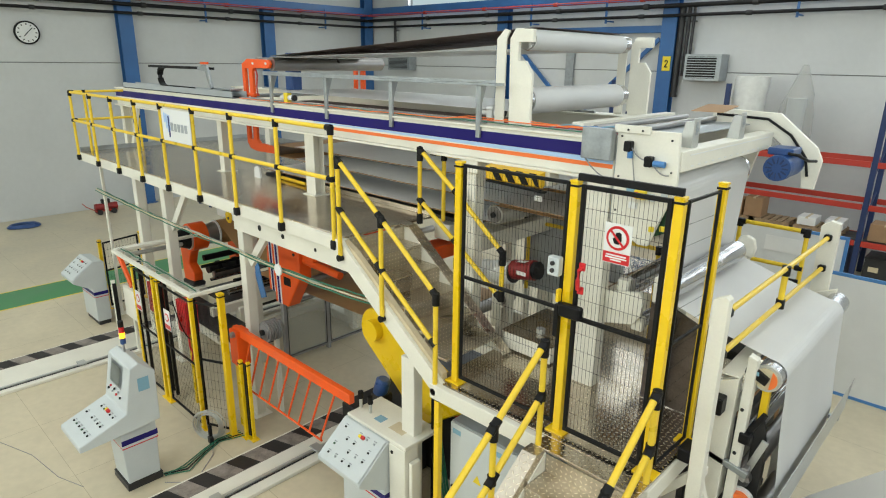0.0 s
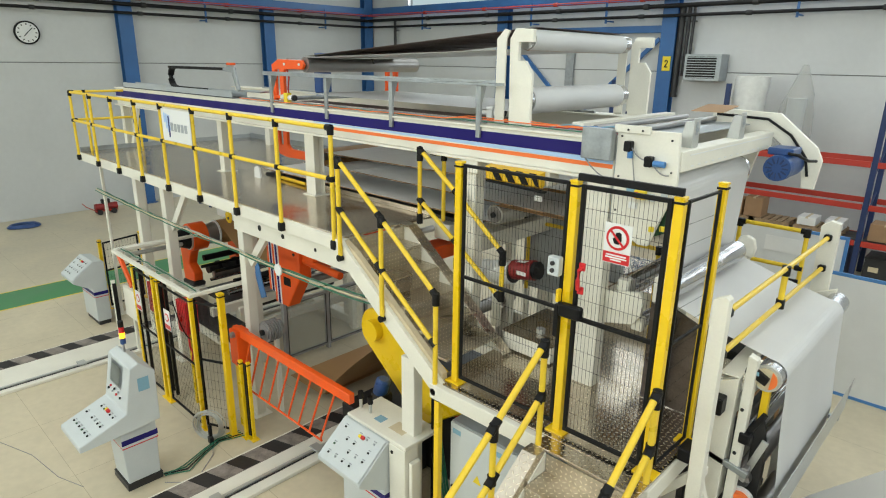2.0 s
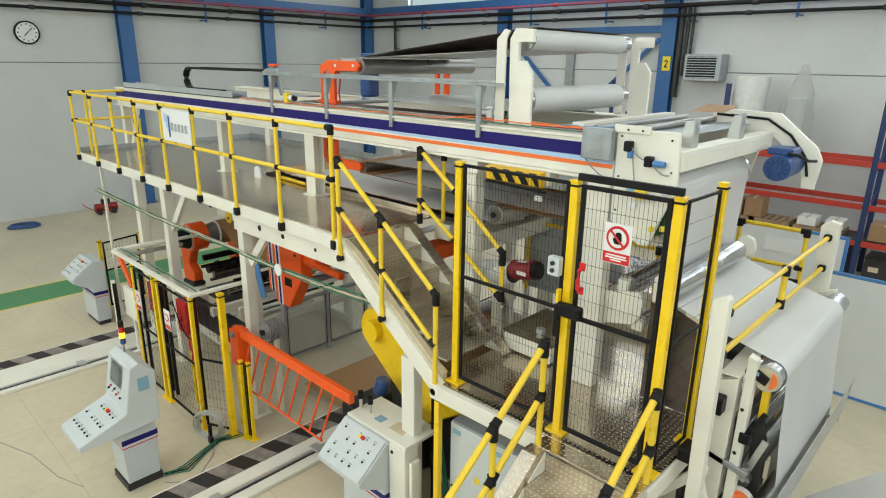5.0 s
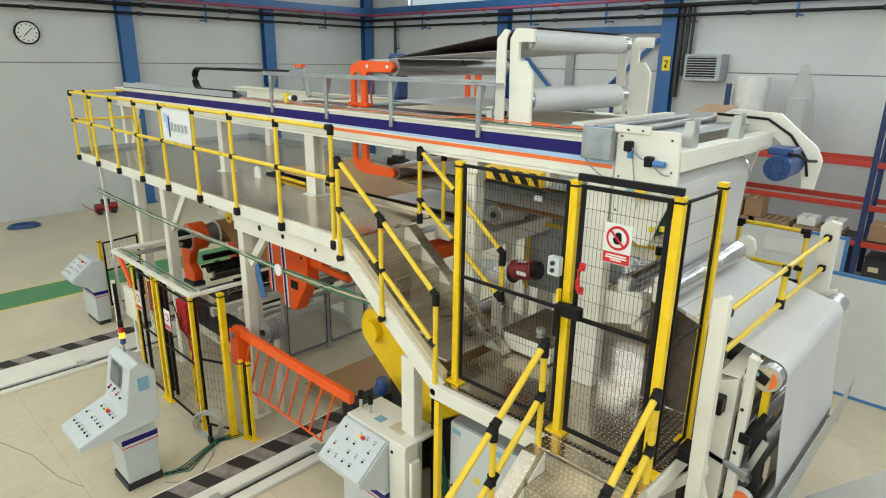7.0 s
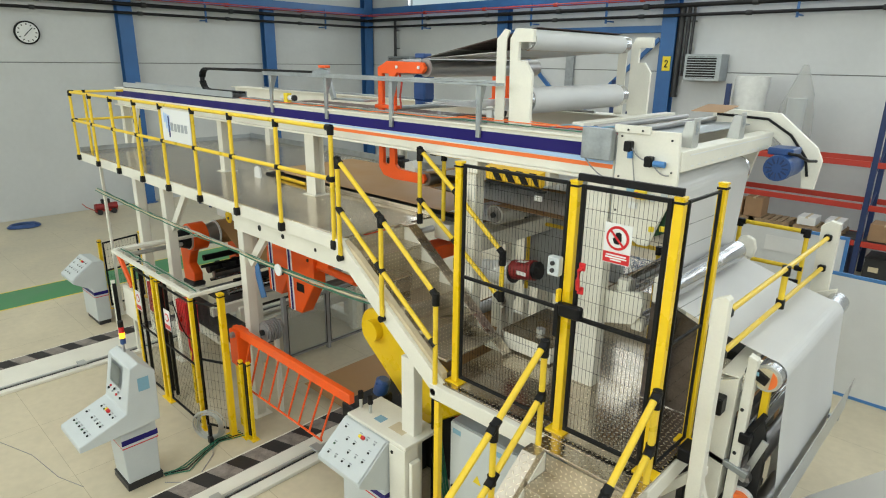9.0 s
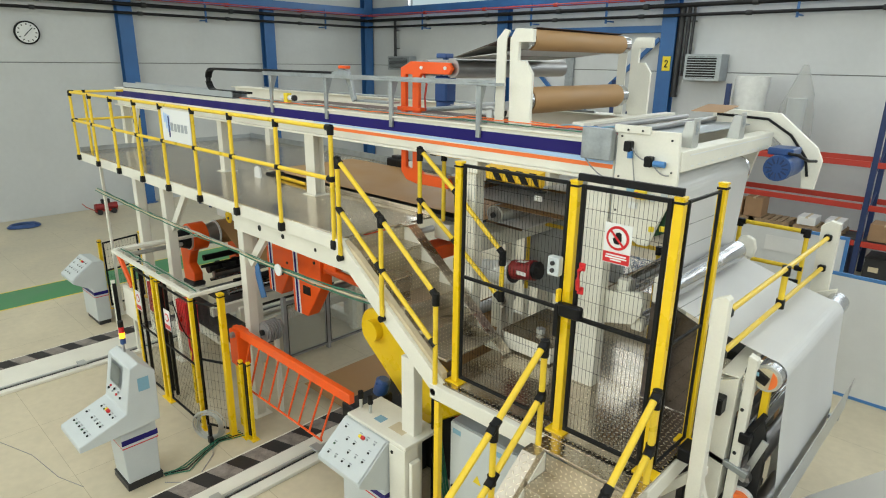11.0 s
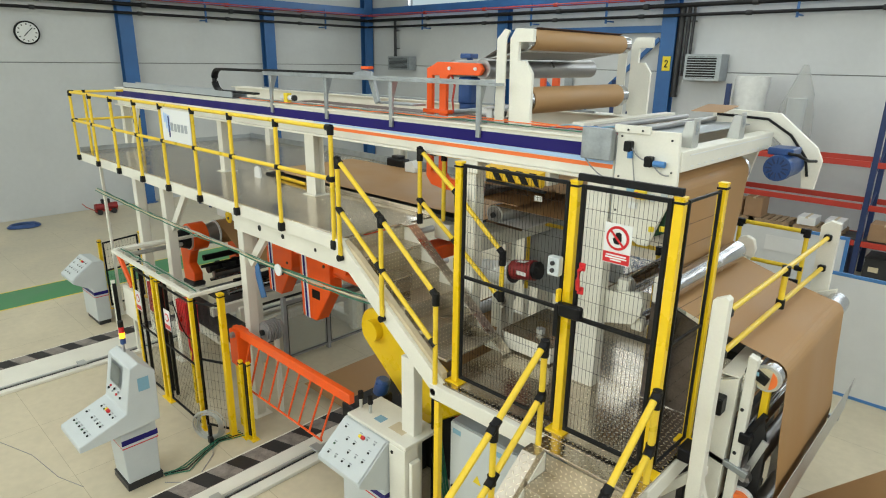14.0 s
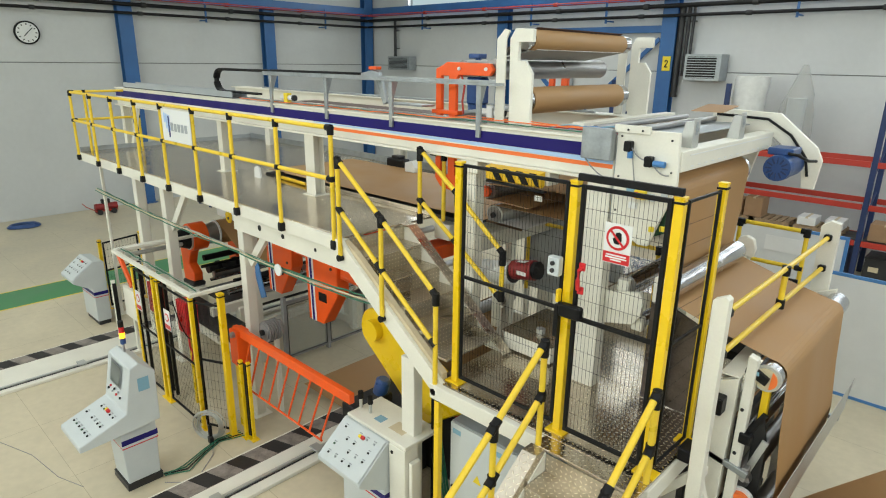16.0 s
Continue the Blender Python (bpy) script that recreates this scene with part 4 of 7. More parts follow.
part("air_hose", tube(bmesh.new(), sag((-2.66, YN - 0.06, 4.10), (-2.38, YN - 0.03, 3.95), 0.05, 10), 0.006, 6), GREYCABLE, eu, smooth=True)
part("plate_seam", B(-2.402, -2.398, YN - 0.0235, YN - 0.0205, 3.62, 4.32, 0), GREYDARK, eu)
for k in range(14):
    y = 4.75 + k * 0.14
    part("rivet", B(-1.879, -1.876, y, y + 0.05, 4.09, 4.10, 0), WHITE, eu)
for y, xx in ((4.85, -1.98), (5.8, -1.95)):
    part("sensor_bracket", P([(xx - 0.06, 4.22), (xx + 0.05, 4.22), (xx + 0.05, 4.42), (xx - 0.02, 4.42)], "y", y, y + 0.07), GUIDE, eu, "bright aluminium bracket")
    part("bracket_face", B(xx + 0.051, xx + 0.058, y - 0.02, y + 0.10, 4.16, 4.45, 0.003), GUIDE, eu, "bright aluminium face plate")
    part("face_slot", B(xx + 0.059, xx + 0.061, y + 0.02, y + 0.06, 4.32, 4.42, 0), GREYDARK, eu)
    part("sensor", C((xx + 0.0, y + 0.035, 4.36), (xx + 0.07, y + 0.035, 4.36), 0.015, 10), STEEL, eu)
part("cross_plate", B(-2.72, -2.1, 4.80, 6.68, 4.272, 4.285, 0.003), STEEL, eu, "bright sheet cover plates")
part("cross_tube", B(-3.0, -2.88, 4.8, 6.68, 4.286, 4.345, 0.004), CREAM, eu)
for z, x in ((4.315, -2.75), (4.315, -2.45)):
    part("tie_roller", C((x, 4.78, z), (x, 6.66, z), 0.028, 16), GREYROLL, eu, "bright steel roller", True)
part("belt", P([(-2.14, 3.47), (-1.98, 3.55), (-1.90, 3.80), (-2.0, 3.80)], "y", YN + 0.10, YN + 0.16, 0), GREENBELT, eu, "dark green drive belt")
part("cable_duct", tube(bmesh.new(), [(-2.45, 6.72, 4.36), (-1.95, 6.72, 4.34), (-1.72, 6.72, 4.20), (-1.56, 6.72, 4.0), (-1.52, 6.72, 3.82)], 0.013, 8), BLACK, eu, "black cable along the far arm", True)
mo = thing("electric_motor", (-1.68, 6.55, 3.9), "blue electric motor with a round fan cover on the end unit", "motor")
part("housing", C((-1.68, 6.36, 3.93), (-1.68, 6.735, 3.93), 0.118, 24), MOTOR, mo, smooth=True)
part("fan_cover", C((-1.68, 6.28, 3.93), (-1.68, 6.358, 3.93), 0.12, 24, 0.126), MOTOR, mo, "blue fan cover", True)
for k in range(12):
    t = k * math.tau / 12
    part("fan_slot", BAR((-1.68 + 0.045 * math.cos(t), 6.277, 3.93 + 0.045 * math.sin(t)), (-1.68 + 0.10 * math.cos(t), 6.277, 3.93 + 0.10 * math.sin(t)), 0.004, 0.014, 0), DKBLUE, mo)
part("terminal_box", B(-1.80, -1.58, 6.34, 6.62, 4.045, 4.11, 0.008), MOTOR, mo)
part("lead", tube(bmesh.new(), [(-1.62, 6.33, 4.07), (-1.54, 6.36, 4.06), (-1.48, 6.5, 4.0), (-1.46, 6.70, 3.98)], 0.014, 8), BLACK, mo, smooth=True)

hz = thing("hazard_bar", (-3.3, 4.5, 3.9), "black and yellow striped bar under the beam", "warning bar")
part("bar", P([(YN - 0.14, 3.915), (YN - 0.055, 3.93), (YN - 0.055, 3.80), (YN - 0.09, 3.78), (YN - 0.13, 3.80)], "x", -3.66, -3.04, 0.004), HAZY, hz)
for k in range(4):
    x = -3.60 + k * 0.15
    part("stripe", P([(x + 0.075, 3.802), (x + 0.15, 3.802), (x + 0.075, 3.914), (x, 3.914)] if k < 3 else [(x + 0.075, 3.802), (x + 0.11, 3.802), (x + 0.075, 3.914), (x, 3.914)], "y", YN - 0.146, YN - 0.1415, 0), BLACK, hz, "black diagonal stripe")
part("lower_lip", BAR((-3.66, YN - 0.10, 3.775), (-3.00, YN - 0.10, 3.755), 0.05, 0.02), BLACK, hz, "dark rolled lip")
for x in (-3.95, -3.12):
    part("hanger", B(x - 0.11, x + 0.11, YN - 0.04, YN + 0.12, 3.80, 3.924, 0.006), CREAM, hz)
part("gold_scrap", P([(5.95, 4.425), (6.35, 4.47), (6.36, 4.475), (5.96, 4.43)], "x", -2.42, -2.12, 0), CARD, eu, "folded brown paper scrap")
part("slot_strip", B(-1.879, -1.876, 4.72, 6.60, 4.178, 4.186, 0), WHITE, eu)
rd = thing("rear_step", (-3.0, 6.8, 2.05), "raised chequer-plate step behind the landing", "step")
part("tread", B(-3.75, -2.30, 6.23, 7.4, 2.38, 2.40, 0.003), TREAD, rd)
part("riser", B(-3.75, -2.30, 6.215, 6.228, 2.03, 2.40, 0.002), CREAM, rd)
part("leg", B(-3.70, -3.62, 7.25, 7.35, 0, 2.378, 0.004), CREAM, rd)
part("leg", B(-2.43, -2.35, 7.25, 7.35, 0, 2.378, 0.004), CREAM, rd)

# ---------- control desks ----------
PROFILE_LOW = [(0.36, 0.08), (0.80, 0.08), (0.80, 1.22), (0.42, 1.25), (0.05, 0.95), (0.05, 0.90), (0.36, 0.72)]


def buttons(parent, x0, x1, lo, hi, rows, cols, seed, push=0.012):
    """Small switches on a sloped desk face from lo to hi, both (y, z)."""
    r = random.Random(seed)
    d = Vector((0, hi[0] - lo[0], hi[1] - lo[1]))
    nrm = Vector((0, -d.z, d.y)).normalized()
    for i in range(rows):
        for j in range(cols):
            if r.random() < 0.18:
                continue
            c = Vector((x0 + (x1 - x0) * (j + 0.5) / cols, lo[0], lo[1])) + d * ((i + 0.5) / rows)
            mm = BLACK if r.random() < 0.75 else (GREYDARK if r.random() < 0.6 else GREENBELT)
            part("button", C(c, c + nrm * push, 0.011, 10), mm, parent, smooth=True)
            part("button_label", BAR(c - Vector((0.02, 0, 0)) + d.normalized() * 0.028 + nrm * 0.002, c + Vector((0.02, 0, 0)) + d.normalized() * 0.028 + nrm * 0.002, 0.012, 0.003, 0), GREYDARK, parent)
    for f, mm, rr in ((0.35, RED, 0.02), (0.15, SIGNYEL, 0.018)):
        c = Vector((x0 + (x1 - x0) * (0.5 + f / 3), lo[0], lo[1])) + d * 0.86
        part("stop_button", C(c, c + nrm * 0.035, rr, 14), mm, parent, "red stop button" if mm is RED else "yellow button", True)


def low_desk(x, y, w, label, back=0.80):
    t = thing("control_desk", (x + w / 2, y + 0.4, 0), label, "control panel", "control desks")
    part("body", P([(y + (back if a == 0.80 else a), b) for a, b in PROFILE_LOW], "x", x, x + w, 0.008), GREYPAINT, t)
    part("plinth", B(x + 0.02, x + w - 0.02, y + 0.38, y + back - 0.02, 0, 0.079, 0.003), DARK, t, "dark plinth")
    part("face_plate", P([(y + 0.048, 0.962), (y + 0.408, 1.252), (y + 0.405, 1.256), (y + 0.045, 0.966)], "x", x + 0.015, x + w - 0.015, 0), GREYPAINT, t)
    for nme, z0, z1, mm, lab in (("navy_band", 0.60, 0.66, NAVY, "navy stripe"), ("red_line", 0.555, 0.567, RED, "thin red line")):
        part(nme, B(x - 0.003, x + w + 0.003, y + 0.357, y + back + 0.003, z0, z1, 0), mm, t, lab)
    buttons(t, x + 0.06, x + w - 0.06, (y + 0.07, 0.985), (y + 0.38, 1.235), 4, 5, int(abs(x) * 10))
    return t


d2 = low_desk(-4.64, 3.00, 0.68, "pale grey control desk with sloped button panel beside the stairs")
part("top_box", B(-4.62, -3.72, 3.43, 3.90, 1.253, 1.29, 0.006), CREAM, d2)
part("corner_post", B(-3.95, -3.72, 3.42, 3.60, 0.02, 1.252, 0.006), CREAM, d2)
part("side_plate", B(-3.71, -3.66, 3.46, 3.58, 0.02, 1.12, 0.006), CREAM, d2)
part("screw_cap", C((-3.90, 3.412, 1.17), (-3.90, 3.419, 1.17), 0.018, 12), BLACK, d2)
part("beige_plate", B(-4.10, -3.90, 3.55, 3.70, 1.291, 1.294, 0), BEIGE, d2, "beige label plate")
part("blue_plate", B(-4.33, -4.22, 3.55, 3.65, 1.291, 1.294, 0), CYAN, d2, "blue label plate")
low_desk(-12.62, 2.86, 0.68, "pale grey control desk with sloped button panel by the unwinder", 0.60)

desk = thing("control_desk", (-6.9, 1.95, 0), "tall pale grey control desk with screen and buttons", "control panel", "control desks")
part("pedestal", P([(1.86, 0.09), (2.22, 0.09), (2.24, 0.84), (1.84, 0.80)], "x", -7.16, -6.74, 0.008), GREYPAINT, desk)
part("plinth", B(-7.17, -6.73, 1.84, 2.24, 0, 0.089, 0.004), DARK, desk, "dark rubber-edged plinth")
part("head", P([(1.40, 0.80), (1.40, 0.87), (1.90, 1.06), (2.00, 1.58), (2.10, 1.62), (2.26, 1.48), (2.25, 0.86), (1.80, 0.82)], "x", -7.24, -6.60, 0.01), GREYPAINT, desk)
for nme, z0, z1, mm, lab in (("navy_band", 0.60, 0.665, NAVY, "navy stripe"), ("red_line", 0.555, 0.567, RED, "thin red line")):
    part(nme, B(-7.163, -6.737, 1.846, 2.245, z0, z1, 0), mm, desk, lab)
fz = Vector((0, -0.98, 0.19))


def on_face(x, s):
    return Vector((x, 1.90 + 0.10 * s, 1.06 + 0.52 * s)) + fz * 0.006


scr = bmesh.new()
q = [scr.verts.new(on_face(x, s)) for x, s in ((-7.12, 0.42), (-6.78, 0.42), (-6.78, 0.93), (-7.12, 0.93))]
scr.faces.new(q)
bmesh.ops.solidify(scr, geom=scr.faces[:], thickness=0.006)
part("screen_bezel", scr, GREYDARK, desk, "grey screen bezel")
scr = bmesh.new()
q = [scr.verts.new(on_face(x, s) + fz * 0.008) for x, s in ((-7.08, 0.47), (-6.82, 0.47), (-6.82, 0.88), (-7.08, 0.88))]
scr.faces.new(q)
bmesh.ops.solidify(scr, geom=scr.faces[:], thickness=0.003)
part("screen", scr, LCD, desk, "grey flat display")
for k in range(7):
    c = on_face(-7.12 + 0.057 * k, 0.24 + 0.09 * (k % 2))
    part("button", C(c, c + fz * 0.015, 0.014, 10), (BLACK, RED, GREYDARK)[k % 3], desk, smooth=True)
buttons(desk, -7.18, -6.66, (1.45, 0.892), (1.86, 1.046), 3, 6, 5)
part("side_label", B(-6.598, -6.595, 2.06, 2.18, 1.28, 1.44, 0), CYAN, desk, "blue label plate")
stack = thing("signal_tower", (-7.0, 2.1, 1.62), "signal tower with red, amber and blue lenses on a desk", "signal light")
part("stem", C((-7.0, 2.1, 1.60), (-7.0, 2.1, 1.72), 0.012, 10), STEEL, stack, smooth=True)
for z, mm, lab in ((1.72, MOTOR, "blue lens"), (1.79, AMBER, "glowing amber lens"), (1.86, RED, "red lens"), (1.93, BLACK, "black cap")):
    part("lens", C((-7.0, 2.1, z), (-7.0, 2.1, z + 0.065), 0.03, 16), mm, stack, lab, True)

# ---------- unwinder enclosure ----------
enc = thing("safety_fence", (-8.6, 3.05, 0), "low mesh enclosure with yellow posts and cream top rail", "fence")
for x in (-9.25, -8.52, -8.36, -7.34):
    fence_post(enc, x, 3.05, 0, 1.90, 0.05, 0.05)
fence_post(enc, -6.93, 3.26, 0, 2.02, 0.075, 0.075)
fence_post(enc, -6.76, 3.36, 0, 1.12, 0.045, 0.045)
fence_post(enc, -6.64, 3.40, 0, 1.12, 0.03, 0.045)
part("light_curtain", B(-6.725, -6.665, 3.37, 3.39, 0.05, 1.1, 0.003), BLACK, enc, "black light curtain strip")
fence_panel(enc, (-9.21, 3.05), (-8.56, 3.05), 0.06, 1.86, 0.95, 0.025, 0.05)
fence_panel(enc, (-8.32, 3.05), (-7.38, 3.05), 0.06, 1.86, 0.95, 0.025, 0.05)
fence_panel(enc, (-7.32, 3.09), (-6.97, 3.26), 0.06, 1.86, 1.05, 0.025, 0.05)
part("top_rail", B(-10.02, -7.30, 3.03, 3.09, 1.92, 1.965, 0.004), CREAM, enc)
part("top_rail", B(-7.36, -7.30, 3.092, 3.80, 1.92, 1.965, 0.004), CREAM, enc)
part("top_rail", B(-10.02, -9.96, 3.092, 4.4, 1.92, 1.965, 0.004), CREAM, enc)
for x in (-9.19, -8.46, -8.30, -7.40):
    part("light_curtain", B(x - 0.022, x + 0.022, 3.10, 3.14, 0.1, 1.86, 0.003), BLACK, enc, "black light curtain strip")
for k in range(30):
    part("tray_wire", B(-9.98 + k * 0.09, -9.974 + k * 0.09, 3.09, 3.20, 1.962, 1.968, 0), GUIDE, enc)
for y in (3.13, 3.19):
    part("tray_wire", B(-10.0, -7.30, y, y + 0.006, 1.97, 1.976, 0), GUIDE, enc)
part("tray_cable", tube(bmesh.new(), sag((-9.9, 3.15, 1.985), (-7.36, 3.15, 1.985), 0.0, 18, 0.01, 4), 0.009, 6), GREENHOSE, enc, "green cable in the wire tray", True)
part("orange_stay", BAR((-10.70, 3.33, 1.72), (-10.22, 3.33, 1.22), 0.05, 0.10, 0.006), ORANGE, enc, "orange slanting stay")
part("slack_cable", tube(bmesh.new(), sag((-8.2, 3.16, 1.6), (-7.42, 3.16, 1.45), 0.35, 14), 0.008, 6), BLACK, enc, "black slack cable", True)
part("inner_post", B(-8.75, -8.70, 3.12, 3.17, 0, 1.9, 0.003), FENCE_YELLOW, enc)
for x in (-9.05, -8.05):
    cab = thing("red_cabinet", (x, 3.3, 0.9), "red switch cabinet with a white sign behind the mesh", "cabinet", "red cabinets")
    part("body", B(x - 0.14, x + 0.14, 3.2, 3.38, 1.15, 1.62, 0.008), RED, cab)
    part("stand", B(x - 0.025, x + 0.025, 3.27, 3.32, 0, 1.148, 0.004), FENCE_YELLOW, cab)
    part("hose", tube(bmesh.new(), [(x + 0.05, 3.25, 1.15), (x + 0.08, 3.24, 0.95), (x + 0.22, 3.25, 0.80), (x + 0.32, 3.26, 0.92), (x + 0.24, 3.26, 1.02), (x + 0.12, 3.26, 0.90), (x + 0.05, 3.26, 0.70)], 0.014, 7), RED, cab, "red coiled hose", True)
    s = thing("warning_sign", (x, 3.02, 1.2), "small white sign with a red ring on the mesh", "sign", "fence signs")
    part("board", B(x - 0.09, x + 0.09, 3.005, 3.012, 1.25, 1.55, 0), WHITE, s)
    part("red_block", B(x - 0.085, x + 0.085, 3.001, 3.004, 1.27, 1.33, 0), RED, s)
    part("ring", C((x, 3.0005, 1.44), (x, 3.004, 1.44), 0.06, 20), RED, s)
    part("ring_centre", C((x, 2.998, 1.44), (x, 3.0, 1.44), 0.042, 20), WHITE, s)
back = thing("safety_fence", (-11.0, 4.5, 0), "black and yellow mesh fence behind the unwinder", "fence")
for x, y in ((-12.69, 3.65), (-12.82, 4.46)):
    fence_post(back, x, y, 0, 1.42, 0.06, 0.06)
fence_panel(back, (-12.66, 3.69), (-12.85, 4.42), 0.06, 1.38, 0.8, 0.03, 0.06)
panelbox = thing("cream_panel", (-10.6, 3.1, 0), "cream side panel beside the enclosure", "panel")
part("panel", B(-10.60, -10.05, 3.3, 3.36, 0.62, 1.15, 0.006), CREAM, panelbox)
part("frame", B(-10.85, -10.80, 3.2, 3.26, 0, 1.2, 0.004), CREAM, panelbox)
part("panel_leg", B(-10.35, -10.28, 3.31, 3.35, 0, 0.618, 0.004), CREAM, panelbox)
part("dark_strip", B(-10.795, -10.76, 3.2, 3.26, 0.1, 1.15, 0.004), BLACK, panelbox)
pts = []
for k in range(9 * 22):
    a = math.tau * k / 22
    r = 0.185 + 0.022 * math.sin(a / 3.7) + 0.008 * math.sin(a / 1.3)
    pts.append((-7.04 + 0.012 * math.sin(a / 2.3) + 0.78 * r * math.cos(a), 2.95 + 0.009 * a / math.tau + 0.55 * r * math.cos(a), 0.225 + 0.012 * math.sin(a / 5.1) + r * math.sin(a)))
coil = tube(bmesh.new(), pts, 0.007, 6)
solo("coiled_cable", coil, GUIDE, "coiled grey cable leaning on the mesh fence", "cable", smooth=True)
cb2 = thing("hose_connector", (-6.98, 2.97, 0), "small black connector on the coiled cable", "connector")
part("plug", B(-7.00, -6.95, 2.945, 2.985, 0.10, 0.26, 0.008), BLACK, cb2)
part("plug_foot", B(-7.01, -6.94, 2.935, 2.99, 0.0, 0.098, 0.008), DARK, cb2)
fc = thing("floor_cable", (-6.5, 2.7, 0), "dark green cables lying on the floor from a desk", "cable")
for k, (dx, mm) in enumerate(((0, GREENHOSE), (0.05, BLACK), (0.1, GREENHOSE), (-0.05, GREENHOSE))):
    part("cable", tube(bmesh.new(), [(-6.76 + 0.02 * k, 2.25, 0.02), (-6.70 + dx, 2.5, 0.014), (-6.85 + dx * 0.6, 2.8, 0.014), (-6.95 + dx * 0.5, 3.05, 0.014), (-6.9 + dx, 3.35, 0.014)], 0.008, 6), mm, fc, smooth=True)
part("thin_lead", tube(bmesh.new(), [(-6.6, 2.2, 0.008), (-6.35, 2.45, 0.008), (-6.7, 2.85, 0.008), (-7.0, 3.0, 0.008)], 0.006, 5), GREYCABLE, fc, smooth=True)
part("thin_lead", tube(bmesh.new(), [(-7.2, 1.5, 0.006), (-7.6, 1.35, 0.006), (-8.3, 1.25, 0.006), (-9.0, 1.0, 0.006), (-9.6, 0.4, 0.006)], 0.004, 5), GREYCABLE, fc, smooth=True)

# orange barrier
bar_gate = thing("barrier_gate", (-6.9, 3.5, 0), "orange steel barrier with a hanging slatted skirt", "barrier")
part("pivot_box", B(-7.12, -6.92, 3.42, 3.60, 0.95, 1.45, 0.008), ORANGE, bar_gate)
part("pivot_stand", B(-7.09, -6.95, 3.45, 3.57, 0, 0.948, 0.006), FENCE_YELLOW, bar_gate)
part("boom", BAR((-7.1, 3.5, 1.42), (-4.62, 3.5, 1.42), 0.07, 0.12, 0.006), ORANGE, bar_gate)
part("pivot_bolt", C((-6.99, 3.38, 1.40), (-6.99, 3.464, 1.40), 0.04, 14), STEEL, bar_gate, smooth=True)
for k in range(9):
    x = -6.72 + k * 0.225
    if x < -4.75:
        part("skirt_bar", C((x, 3.5, 1.36), (x - 0.33, 3.5, 0.62), 0.013, 8), ORANGE, bar_gate, smooth=True)
part("skirt_rail", C((-7.05, 3.5, 0.62), (-5.22, 3.5, 0.62), 0.013, 8), ORANGE, bar_gate, smooth=True)
bm_ = thing("electric_motor", (-4.75, 4.0, 1.2), "blue motor with a round cap behind the desk", "motor")
part("housing", C((-4.78, 4.02, 1.22), (-4.74, 4.04, 1.38), 0.085, 18), MOTOR, bm_, smooth=True)
part("cap", C((-4.74, 4.04, 1.38), (-4.735, 4.043, 1.405), 0.085, 18, 0.06), MOTOR, bm_, smooth=True)
part("mount", B(-4.86, -4.68, 3.95, 4.12, 0.0, 1.219, 0.006), DARK, bm_)
fl = thing("limit_switch", (-4.55, 3.35, 1.29), "two small black and grey signal posts on the desk", "switch")
for x in (-4.60, -4.44):
    part("stem", C((x, 3.60, 1.288), (x, 3.60, 1.40), 0.018, 10), GUIDE, fl, smooth=True)
    part("cap", C((x, 3.60, 1.40), (x, 3.60, 1.48), 0.03, 12), BLACK, fl, smooth=True)

# cabinets under the landing
ec = thing("electrical_cabinet", (-2.95, 3.95, 0), "pale grey two-door electrical cabinet under the landing", "cabinet")
part("body", B(-3.42, -2.42, 3.76, 4.22, 0.1, 1.6, 0.006), GREYDARK, ec)
part("plinth", B(-3.41, -2.43, 3.78, 4.2, 0, 0.099, 0), DARK, ec)
for x0, x1 in ((-3.415, -2.925), (-2.915, -2.425)):
    dr = part("door", B(x0, x1, 3.735, 3.758, 0.12, 1.595, 0.005), GREYPAINT, ec, "pale grey steel door")
    part("lock", C((x0 + 0.04, 3.72, 0.9), (x0 + 0.04, 3.734, 0.9), 0.015, 10), DARK, dr)
    part("name_plate", B(x0 + 0.03, x0 + 0.13, 3.731, 3.734, 1.49, 1.54, 0), CYAN, dr)
part("hazard_label", P([(-3.12, 1.08), (-3.02, 1.08), (-3.07, 1.17)], "y", 3.731, 3.734, 0), SIGNYEL, ec, "yellow triangular hazard label")
lf = thing("safety_fence", (-3.6, 3.8, 0), "mesh fence panel under the stairs", "fence")
fence_post(lf, -3.47, 3.62, 0, 1.88, 0.06, 0.06)
fence_panel(lf, (-3.78, 3.86), (-3.50, 3.64), 0.06, 1.85, 1.0, 0.025, 0.05)
gh = thing("cable_bundle", (-3.7, 4.0, 0.5), "green cables hanging under the stairs", "cable")
for k in range(3):
    part("cable", tube(bmesh.new(), [(-3.84 + k * 0.04, 3.95, 1.9), (-3.80 + k * 0.03, 3.92, 1.3), (-3.68 + k * 0.04, 3.9, 0.7), (-3.55 + k * 0.05, 3.9, 0.05)], 0.012, 6), GREENHOSE, gh, smooth=True)

# yellow belt guard
guard_pts = [(-5.13 + 0.27 * math.cos(a), 1.80 + 0.27 * math.sin(a)) for a in np.linspace(radians(58), radians(238), 14)]
guard_pts += [(-4.35, 0.86), (-3.72, 1.30), (-4.1, 1.62)]
yg = thing("belt_guard", (-4.6, 4.3, 1.4), "yellow sheet-metal belt guard with a round hub cover", "machine guard")
part("shell", P(guard_pts, "y", 4.26, 4.42, 0.015), FENCE_YELLOW, yg, smooth=True)
part("hub_cover", C((-5.12, 4.16, 1.82), (-5.12, 4.258, 1.82), 0.13, 24), FENCE_YELLOW, yg, smooth=True)
part("bracket", B(-4.75, -4.6, 4.425, 4.6, 0.0, 1.5, 0.004), DARK, yg)
lower = thing("lower_machine", (-4.6, 5.6, 0), "dark lower machine frame with rollers and red parts", "machine frame")
